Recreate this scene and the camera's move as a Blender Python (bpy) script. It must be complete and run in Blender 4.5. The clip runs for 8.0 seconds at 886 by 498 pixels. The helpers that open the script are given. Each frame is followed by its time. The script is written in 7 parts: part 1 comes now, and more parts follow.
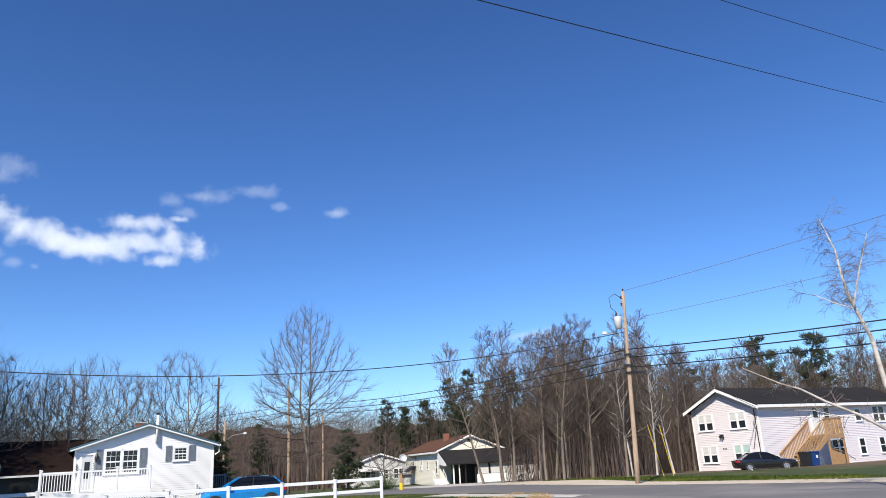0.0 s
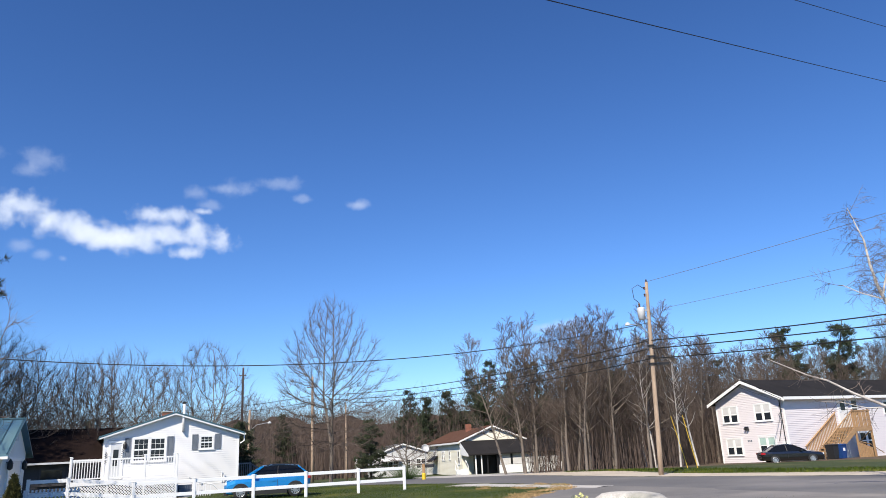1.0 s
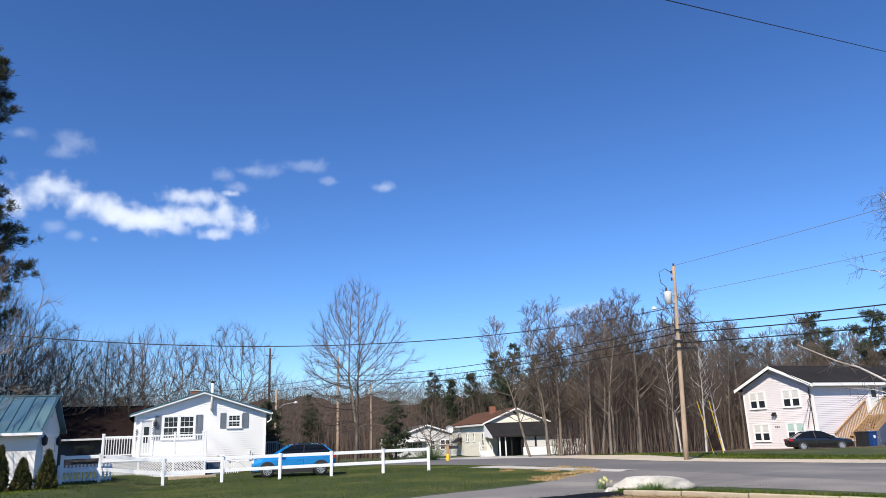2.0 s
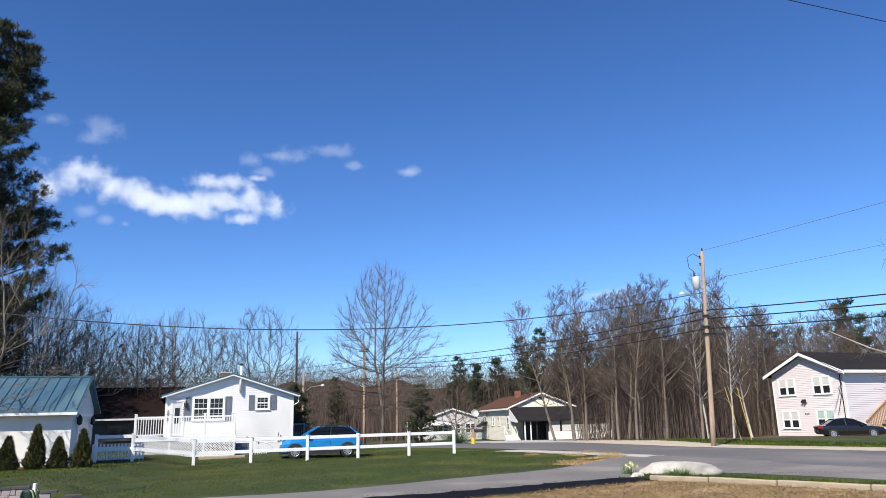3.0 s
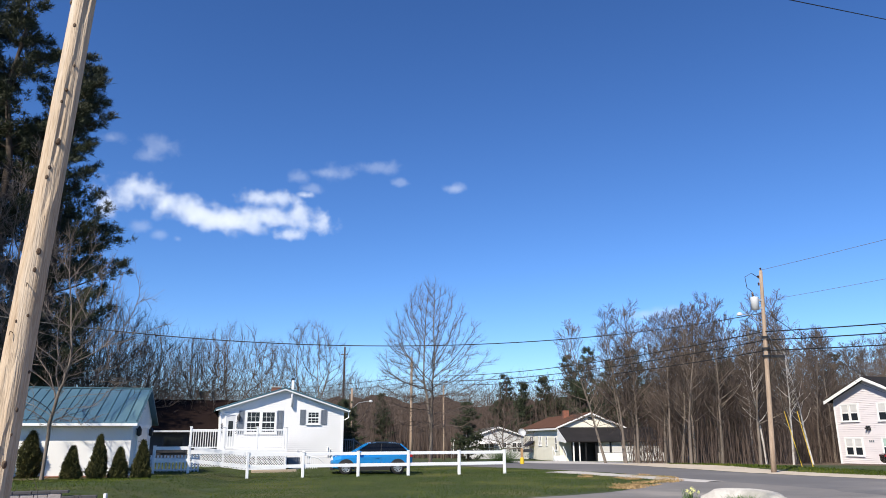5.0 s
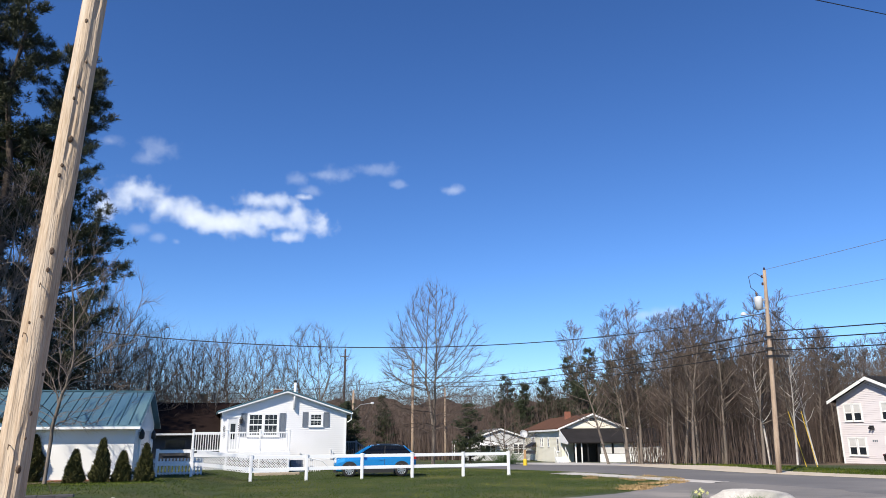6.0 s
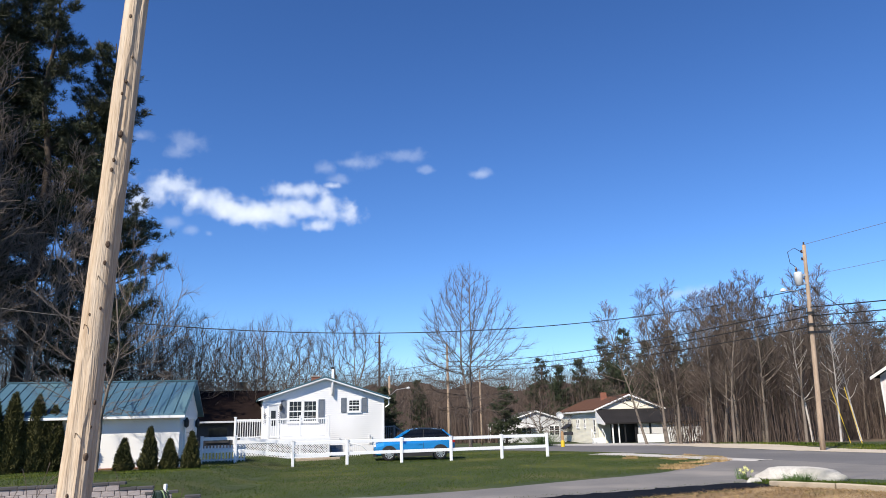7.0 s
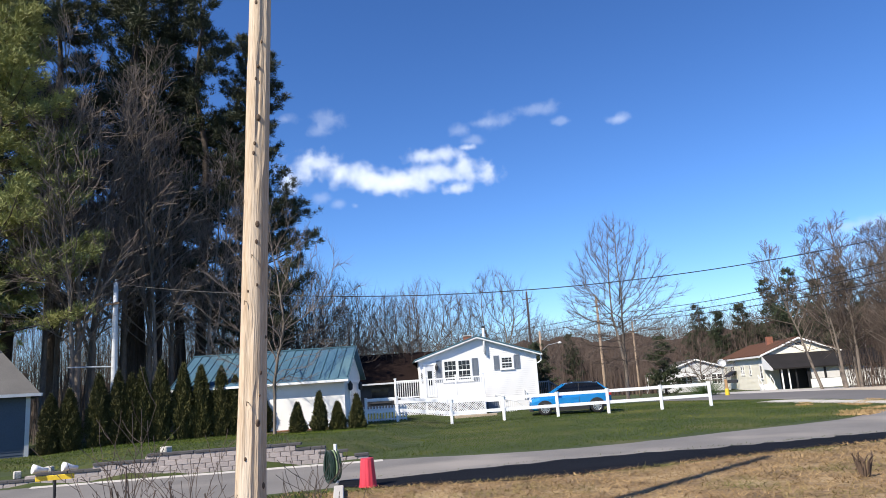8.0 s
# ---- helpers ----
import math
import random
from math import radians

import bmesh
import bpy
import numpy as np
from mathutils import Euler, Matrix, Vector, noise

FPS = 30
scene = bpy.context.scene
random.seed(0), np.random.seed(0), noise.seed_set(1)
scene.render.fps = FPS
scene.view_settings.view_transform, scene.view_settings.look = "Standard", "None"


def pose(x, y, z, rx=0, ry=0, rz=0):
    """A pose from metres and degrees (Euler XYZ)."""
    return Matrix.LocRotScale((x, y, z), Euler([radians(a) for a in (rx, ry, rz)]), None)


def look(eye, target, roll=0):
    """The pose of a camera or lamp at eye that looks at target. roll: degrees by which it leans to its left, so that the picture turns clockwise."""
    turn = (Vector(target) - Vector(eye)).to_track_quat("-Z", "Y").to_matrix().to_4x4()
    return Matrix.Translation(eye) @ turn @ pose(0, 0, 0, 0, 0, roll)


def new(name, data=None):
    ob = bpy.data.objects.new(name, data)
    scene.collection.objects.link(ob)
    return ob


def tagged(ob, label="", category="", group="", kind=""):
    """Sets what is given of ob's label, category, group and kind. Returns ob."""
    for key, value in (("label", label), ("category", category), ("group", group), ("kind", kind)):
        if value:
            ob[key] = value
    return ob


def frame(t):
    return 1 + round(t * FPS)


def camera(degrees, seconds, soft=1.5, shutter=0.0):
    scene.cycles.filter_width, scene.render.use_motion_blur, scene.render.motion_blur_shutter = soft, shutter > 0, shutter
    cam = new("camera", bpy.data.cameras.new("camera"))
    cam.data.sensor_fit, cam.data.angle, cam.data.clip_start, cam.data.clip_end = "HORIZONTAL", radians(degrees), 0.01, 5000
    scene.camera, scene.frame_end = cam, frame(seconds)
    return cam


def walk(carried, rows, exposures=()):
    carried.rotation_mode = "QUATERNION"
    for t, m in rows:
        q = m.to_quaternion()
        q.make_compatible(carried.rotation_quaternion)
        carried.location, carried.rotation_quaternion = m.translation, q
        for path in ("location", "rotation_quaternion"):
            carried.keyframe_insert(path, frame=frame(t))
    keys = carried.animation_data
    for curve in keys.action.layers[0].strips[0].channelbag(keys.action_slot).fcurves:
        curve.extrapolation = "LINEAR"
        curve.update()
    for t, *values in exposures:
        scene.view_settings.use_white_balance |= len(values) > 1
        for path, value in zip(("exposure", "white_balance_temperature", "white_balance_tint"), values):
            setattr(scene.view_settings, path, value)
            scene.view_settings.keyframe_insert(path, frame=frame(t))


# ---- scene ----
cam = camera(63.7, 8.0, soft=0.9)
PATH = [
    (0, (0.301, 0.003, 1.8), (0.321, 1.921, 2.367), -3.3),
    (0.5, (0.263, 0.008, 1.802), (0.257, 1.928, 2.362), -3.2),
    (1, (0.284, -0.013, 1.765), (0.242, 1.91, 2.312), -2.9),
    (1.5, (0.294, 0.033, 1.787), (0.215, 1.961, 2.313), -2.5),
    (3, (0.274, 0.032, 1.784), (0.086, 1.969, 2.247), -1.5),
    (3.5, (0.263, 0.045, 1.792), (0.036, 1.979, 2.246), -1.4),
    (4, (0.175, -0.024, 1.785), (-0.09, 1.904, 2.246), -1.1),
    (4.5, (0.039, 0.043, 1.836), (-0.253, 1.962, 2.318), -0.6),
    (5, (-0.078, -0.001, 1.825), (-0.388, 1.908, 2.335), -0.2),
    (6.5, (-0.413, 0.141, 1.829), (-0.722, 2.048, 2.344), -0.7),
    (7, (-0.483, 0.074, 1.815), (-0.873, 1.978, 2.289), -1.5),
    (7.5, (-0.5, 0.084, 1.821), (-1.077, 1.952, 2.242), -2.8),
    (8, (-0.475, 0.203, 1.835), (-1.253, 2.006, 2.211), -3.8),
]
walk(cam, [(t, look(eye, target, roll)) for t, eye, target, roll in PATH], [(0, 0.45), (3.5, 0.45), (6.5, 0.44), (7.2, 0.48), (8, 0.6)])

# ---- light ----
SUN_AZ, SUN_EL = math.atan2(-0.37, -0.93), radians(43)
world = bpy.data.worlds.new("sky")
scene.world = world
world.use_nodes = True
wn = world.node_tree.nodes
sky = wn.new("ShaderNodeTexSky")
sky.sky_type, sky.sun_disc = "NISHITA", False
sky.sun_elevation, sky.sun_rotation = SUN_EL, SUN_AZ
sky.air_density, sky.dust_density, sky.ozone_density = 1.0, 0.0, 4.8
hue = wn.new("ShaderNodeHueSaturation")
hue.inputs["Saturation"].default_value = 1.06
depth = wn.new("ShaderNodeGamma")
depth.inputs["Gamma"].default_value = 1.18
world.node_tree.links.new(sky.outputs[0], depth.inputs["Color"])
world.node_tree.links.new(depth.outputs[0], hue.inputs["Color"])
tint = wn.new("ShaderNodeMix")
tint.data_type, tint.blend_type = "RGBA", "MULTIPLY"
tint.inputs["Factor"].default_value = 1.0
tint.inputs["B"].default_value = (0.83, 0.95, 1.16, 1)
world.node_tree.links.new(hue.outputs[0], tint.inputs["A"])
world.node_tree.links.new(tint.outputs["Result"], wn["Background"].inputs["Color"])
wn["Background"].inputs["Strength"].default_value = 0.073
sun = new("sun", bpy.data.lights.new("sun", "SUN"))
sun.data.energy, sun.data.angle, sun.data.color = 5.0, radians(0.53), (1.0, 0.92, 0.79)
to_sun = Vector((math.sin(SUN_AZ) * math.cos(SUN_EL), math.cos(SUN_AZ) * math.cos(SUN_EL), math.sin(SUN_EL)))
sun.matrix_world = look(to_sun * 50, (0, 0, 0))


# ---- materials ----
def mat(name, c1, c2=None, scale=3.0, rough=0.8, bump=0.0, fine=40.0, metal=0.0, c3=None, stretch=(1, 1, 1), vary=0.0, spec=0.5, coat=0.0):
    """A surface that varies at two scales between c1 and c2, with stains of c3."""
    m = bpy.data.materials.new(name)
    m.use_nodes = True
    t = m.node_tree
    n, l = t.nodes, t.links
    b = n["Principled BSDF"]
    b.inputs["Roughness"].default_value, b.inputs["Metallic"].default_value = rough, metal
    b.inputs["Specular IOR Level"].default_value = spec
    b.inputs["Coat Weight"].default_value = coat
    c2 = c2 or tuple(v * 0.8 for v in c1)
    co = n.new("ShaderNodeTexCoord")
    mp = n.new("ShaderNodeMapping")
    mp.inputs["Scale"].default_value = stretch
    l.new(co.outputs["Object"], mp.inputs["Vector"])
    big, small = n.new("ShaderNodeTexNoise"), n.new("ShaderNodeTexNoise")
    for tex, s in ((big, scale), (small, fine)):
        tex.inputs["Scale"].default_value, tex.inputs["Detail"].default_value = s, 4.0
        l.new(mp.outputs[0], tex.inputs["Vector"])
    add = n.new("ShaderNodeMath")
    add.operation = "ADD"
    l.new(big.outputs["Fac"], add.inputs[0])
    l.new(small.outputs["Fac"], add.inputs[1])
    half = n.new("ShaderNodeMapRange")
    half.inputs["From Min"].default_value, half.inputs["From Max"].default_value = 0.75, 1.25
    l.new(add.outputs[0], half.inputs["Value"])
    mix = n.new("ShaderNodeMix")
    mix.data_type = "RGBA"
    mix.inputs["A"].default_value, mix.inputs["B"].default_value = (*c1, 1), (*c2, 1)
    l.new(half.outputs[0], mix.inputs["Factor"])
    out = mix.outputs["Result"]
    if c3:
        st = n.new("ShaderNodeTexNoise")
        st.inputs["Scale"].default_value, st.inputs["Detail"].default_value = scale * 0.45, 5.0
        l.new(mp.outputs[0], st.inputs["Vector"])
        r = n.new("ShaderNodeMapRange")
        r.inputs["From Min"].default_value, r.inputs["From Max"].default_value = 0.52, 0.66
        l.new(st.outputs["Fac"], r.inputs["Value"])
        m2 = n.new("ShaderNodeMix")
        m2.data_type = "RGBA"
        m2.inputs["B"].default_value = (*c3, 1)
        l.new(out, m2.inputs["A"])
        l.new(r.outputs[0], m2.inputs["Factor"])
        out = m2.outputs["Result"]
    if vary:
        oi = n.new("ShaderNodeObjectInfo")
        gi = n.new("ShaderNodeNewGeometry")
        sm = n.new("ShaderNodeMath")
        sm.operation = "ADD"
        l.new(oi.outputs["Random"], sm.inputs[0])
        l.new(gi.outputs["Random Per Island"], sm.inputs[1])
        vr = n.new("ShaderNodeMapRange")
        vr.inputs["From Max"].default_value = 2.0
        vr.inputs["To Min"].default_value, vr.inputs["To Max"].default_value = 1 - vary, 1 + vary
        l.new(sm.outputs[0], vr.inputs["Value"])
        hs = n.new("ShaderNodeHueSaturation")
        l.new(vr.outputs[0], hs.inputs["Value"])
        l.new(out, hs.inputs["Color"])
        out = hs.outputs[0]
    l.new(out, b.inputs["Base Color"])
    if bump:
        bp = n.new("ShaderNodeBump")
        bp.inputs["Strength"].default_value, bp.inputs["Distance"].default_value = 1.0, bump
        l.new(add.outputs[0], bp.inputs["Height"])
        l.new(bp.outputs[0], b.inputs["Normal"])
    return m


M = {
    "lawn": mat("lawn_soil", (0.040, 0.058, 0.007), (0.024, 0.038, 0.005), 0.6, 0.95, 0.02, 25, c3=(0.075, 0.075, 0.02)),
    "blade": mat("grass_blade", (0.056, 0.082, 0.004), (0.032, 0.052, 0.003), 0.5, 0.75, 0, 6, c3=(0.13, 0.135, 0.025), vary=0.3, spec=0.2),
    "straw": mat("dead_grass", (0.29, 0.19, 0.095), (0.11, 0.072, 0.036), 1.6, 0.95, 0.03, 9, c3=(0.36, 0.26, 0.14)),
    "straw_blade": mat("straw_blade", (0.46, 0.32, 0.16), (0.22, 0.14, 0.065), 1.2, 0.85, 0, 5, c3=(0.16, 0.15, 0.05), vary=0.45, spec=0.2),
    "litter": mat("leaf_litter", (0.12, 0.08, 0.048), (0.07, 0.05, 0.03), 0.7, 0.95, 0.03, 14),
    "far_brown": mat("far_bare_wood", (0.07, 0.052, 0.042), (0.04, 0.03, 0.025), 0.5, 1.0, 0.1, 2.5, spec=0.0),
    "asphalt": mat("worn_asphalt", (0.145, 0.138, 0.136), (0.105, 0.101, 0.10), 0.25, 0.9, 0.004, 60, c3=(0.20, 0.185, 0.175)),
    "drive": mat("old_drive_asphalt", (0.20, 0.185, 0.172), (0.135, 0.127, 0.12), 0.5, 0.92, 0.006, 45, c3=(0.26, 0.235, 0.21)),
    "black": mat("near_black_strip", (0.010, 0.011, 0.016), (0.006, 0.007, 0.010), 0.8, 0.95, 0.006, 50, spec=0.08),
    "sand": mat("sandy_shoulder", (0.52, 0.45, 0.36), (0.42, 0.35, 0.27), 0.7, 0.95, 0.01, 30),
    "concrete": mat("pale_concrete", (0.50, 0.47, 0.43), (0.40, 0.37, 0.34), 0.8, 0.9, 0.004, 35),
    "white_siding": mat("white_vinyl_siding", (0.80, 0.79, 0.78), (0.76, 0.75, 0.74), 0.6, 0.55, 0, 20, c3=(0.74, 0.73, 0.71)),
    "grey_siding": mat("pale_mauve_siding", (0.74, 0.69, 0.70), (0.70, 0.65, 0.66), 0.6, 0.55, 0, 20),
    "cream_siding": mat("cream_siding", (0.84, 0.80, 0.68), (0.80, 0.76, 0.63), 0.6, 0.6, 0, 20),
    "silver_siding": mat("light_grey_siding", (0.56, 0.56, 0.55), (0.50, 0.50, 0.49), 0.6, 0.6, 0, 20),
    "slate_siding": mat("slate_blue_siding", (0.075, 0.095, 0.125), (0.055, 0.07, 0.095), 0.6, 0.6, 0, 20),
    # siding colour darkened to stand for shade
    "shaded_siding": mat("shade_darkened_siding", (0.045, 0.045, 0.05), (0.03, 0.03, 0.034), 0.6, 0.6, 0, 20),
    "stucco": mat("white_painted_block", (0.82, 0.81, 0.78), (0.76, 0.75, 0.72), 0.7, 0.8, 0.003, 25, c3=(0.73, 0.71, 0.67)),
    "trim": mat("white_trim_paint", (0.83, 0.83, 0.82), (0.79, 0.79, 0.78), 2.0, 0.45, 0, 30),
    "vinyl": mat("white_vinyl", (0.84, 0.84, 0.84), (0.80, 0.80, 0.80), 2.0, 0.4, 0, 30),
    "roof_black": mat("black_shingle", (0.028, 0.026, 0.027), (0.018, 0.017, 0.018), 0.8, 1.0, 0.004, 30, spec=0.1),
    "roof_brown": mat("brown_shingle", (0.12, 0.062, 0.04), (0.085, 0.042, 0.028), 0.8, 1.0, 0.004, 30, spec=0.1),
    # brown shingle with the shade of trees put into its colour
    "roof_shaded_brown": mat("shade_darkened_brown_shingle", (0.018, 0.011, 0.010), (0.011, 0.007, 0.006), 0.8, 1.0, 0.004, 30, spec=0.1),
    "roof_grey": mat("grey_shingle", (0.13, 0.122, 0.115), (0.09, 0.086, 0.082), 0.8, 0.95, 0.004, 30),
    "roof_teal": mat("teal_metal_roof", (0.10, 0.20, 0.28), (0.075, 0.165, 0.24), 0.5, 0.38, 0, 12, metal=0.35, c3=(0.15, 0.26, 0.29)),
    "edge_teal": mat("teal_edge_metal", (0.06, 0.13, 0.16), (0.05, 0.11, 0.14), 2, 0.4, 0, 30),
    "shutter": mat("grey_blue_shutter", (0.17, 0.19, 0.22), (0.13, 0.15, 0.18), 2, 0.5, 0, 30),
    "dark": mat("dark_paint", (0.02, 0.02, 0.022), (0.012, 0.012, 0.014), 2, 0.5, 0, 30),
    "blind": mat("window_blind", (0.62, 0.61, 0.60), (0.55, 0.54, 0.53), 2, 0.7, 0, 30),
    "green_blind": mat("pale_green_blind", (0.42, 0.56, 0.50), (0.36, 0.50, 0.45), 2, 0.7, 0, 30),
    "brick": mat("red_brick", (0.28, 0.11, 0.07), (0.20, 0.08, 0.05), 3, 0.9, 0.004, 30),
    "pole": mat("weathered_pole_wood", (0.60, 0.48, 0.35), (0.38, 0.275, 0.18), 2.2, 0.85, 0.012, 16, stretch=(5, 5, 0.35), c3=(0.60, 0.52, 0.42)),
    "pole_far": mat("grey_pole_wood", (0.44, 0.33, 0.24), (0.28, 0.20, 0.14), 2.0, 0.9, 0.006, 14, stretch=(4, 4, 0.4)),
    "pole_dark": mat("creosote_pole", (0.06, 0.04, 0.04), (0.04, 0.028, 0.028), 2.0, 0.9, 0.006, 14, stretch=(4, 4, 0.4)),
    "knot": mat("knot_wood", (0.13, 0.085, 0.055), (0.07, 0.045, 0.03), 8, 0.85, 0.004, 40),
    "lumber": mat("new_lumber", (0.40, 0.25, 0.13), (0.30, 0.18, 0.09), 2, 0.8, 0.002, 25, stretch=(1, 1, 4)),
    "timber": mat("bleached_timber", (0.42, 0.35, 0.26), (0.30, 0.24, 0.17), 2, 0.9, 0.006, 25, stretch=(1, 6, 6)),
    "wire": mat("black_cable", (0.012, 0.012, 0.013), (0.008, 0.008, 0.009), 2, 0.6, 0, 30),
    "thin_wire": mat("aluminium_cable", (0.16, 0.17, 0.19), (0.12, 0.13, 0.14), 2, 0.5, 0, 30),
    "steel": mat("galvanised_steel", (0.45, 0.46, 0.47), (0.36, 0.37, 0.38), 4, 0.45, 0, 40, metal=0.6),
    "can": mat("pale_grey_enamel", (0.60, 0.61, 0.62), (0.52, 0.53, 0.54), 4, 0.4, 0, 40),
    "glass_insulator": mat("brown_porcelain", (0.09, 0.05, 0.035), (0.06, 0.03, 0.02), 4, 0.25, 0, 40),
    "bark": mat("grey_bark", (0.20, 0.165, 0.135), (0.115, 0.092, 0.075), 3, 0.95, 0.01, 18, stretch=(2, 2, 0.5), vary=0.25),
    "twig": mat("bare_twig", (0.115, 0.088, 0.072), (0.065, 0.048, 0.039), 1, 0.9, 0, 9, vary=0.35),
    # paler copy of the bare twig, also used where twigs catch sun
    "pale_twig": mat("pale_sunlit_bare_twig", (0.20, 0.16, 0.135), (0.13, 0.10, 0.085), 1, 0.9, 0, 9, vary=0.35),
    "twig_red": mat("reddish_twig", (0.10, 0.07, 0.056), (0.06, 0.042, 0.034), 0.4, 0.9, 0, 5, vary=0.4),
    "birch": mat("birch_bark", (0.56, 0.52, 0.48), (0.42, 0.38, 0.34), 2, 0.8, 0.004, 12, stretch=(0.6, 0.6, 3), c3=(0.30, 0.25, 0.22)),
    "pine_bark": mat("pine_bark", (0.10, 0.075, 0.06), (0.06, 0.045, 0.035), 3, 0.95, 0.015, 18, stretch=(2, 2, 0.5)),
    "needle": mat("pine_needles", (0.048, 0.060, 0.022), (0.024, 0.032, 0.013), 0.35, 0.7, 0, 3, c3=(0.05, 0.052, 0.02), vary=0.4),
    # brighter copy of the pine needles, with sunlight put into the colour
    "needle_lit": mat("sunlight_tinted_pine_needles", (0.28, 0.29, 0.09), (0.17, 0.185, 0.055), 0.35, 0.65, 0, 3, c3=(0.25, 0.25, 0.075), vary=0.4),
    "needle_far": mat("far_pine_needles", (0.042, 0.056, 0.022), (0.022, 0.032, 0.013), 0.35, 0.7, 0, 3, vary=0.35),
    "arbor": mat("arborvitae_foliage", (0.078, 0.073, 0.016), (0.042, 0.042, 0.009), 1.2, 0.8, 0, 7, c3=(0.11, 0.09, 0.024), vary=0.35),
    "granite": mat("pale_granite", (0.56, 0.53, 0.48), (0.40, 0.37, 0.33), 2.5, 0.9, 0.02, 20, c3=(0.30, 0.29, 0.25)),
    "block": mat("split_face_block", (0.40, 0.35, 0.33), (0.31, 0.265, 0.25), 4, 0.95, 0.012, 22, vary=0.15),
    "cap": mat("dark_cap_block", (0.075, 0.07, 0.072), (0.05, 0.047, 0.05), 4, 0.9, 0.006, 25, vary=0.2),
    "red": mat("red_plastic", (0.62, 0.045, 0.07), (0.52, 0.035, 0.055), 3, 0.45, 0, 30),
    "hose": mat("dark_green_hose", (0.012, 0.03, 0.02), (0.008, 0.02, 0.014), 4, 0.45, 0, 30),
    "hose_pale": mat("pale_green_hose", (0.25, 0.33, 0.17), (0.20, 0.27, 0.14), 4, 0.45, 0, 30),
    "yellow": mat("yellow_paint", (0.72, 0.50, 0.03), (0.62, 0.42, 0.03), 3, 0.5, 0, 30),
    "car_blue": mat("metallic_blue_paint", (0.014, 0.26, 0.64), (0.012, 0.23, 0.58), 4, 0.25, 0, 60, metal=0.3, coat=1.0),
    "car_black": mat("black_car_paint", (0.008, 0.008, 0.01), (0.006, 0.006, 0.008), 4, 0.2, 0, 60, coat=1.0),
    "car_plastic": mat("black_cladding", (0.02, 0.02, 0.022), (0.015, 0.015, 0.016), 4, 0.6, 0, 60),
    "tyre": mat("tyre_rubber", (0.018, 0.018, 0.019), (0.012, 0.012, 0.013), 6, 0.85, 0, 60),
    "rim": mat("alloy_rim", (0.55, 0.56, 0.58), (0.45, 0.46, 0.48), 6, 0.3, 0, 60, metal=0.8),
    "lamp_red": mat("red_lens", (0.35, 0.01, 0.015), (0.28, 0.01, 0.012), 4, 0.2, 0, 60),
    "lamp_white": mat("clear_lens", (0.7, 0.72, 0.75), (0.6, 0.62, 0.65), 4, 0.15, 0, 60),
    "bin_blue": mat("blue_plastic", (0.01, 0.05, 0.20), (0.008, 0.04, 0.16), 4, 0.5, 0, 30),
    "daffodil": mat("pale_yellow_petals", (0.70, 0.68, 0.30), (0.62, 0.60, 0.24), 4, 0.6, 0, 30),
    "stem": mat("green_stems", (0.09, 0.16, 0.04), (0.06, 0.11, 0.03), 3, 0.6, 0, 20, vary=0.3),
    "satin": mat("white_enamel", (0.75, 0.75, 0.75), (0.68, 0.68, 0.68), 4, 0.35, 0, 30),
    "tin": mat("silver_tank", (0.55, 0.60, 0.66), (0.45, 0.50, 0.56), 2, 0.35, 0, 30),
}


def glass_mat(name, tint, rough):
    m = mat(name, tint, tuple(v * 0.7 for v in tint), 1.5, rough, 0, 10, spec=0.3, coat=0.0)
    return m


M["pane"] = glass_mat("dark_window_glass", (0.022, 0.027, 0.035), 0.06)
M["car_glass"] = glass_mat("tinted_car_glass", (0.008, 0.009, 0.011), 0.04)


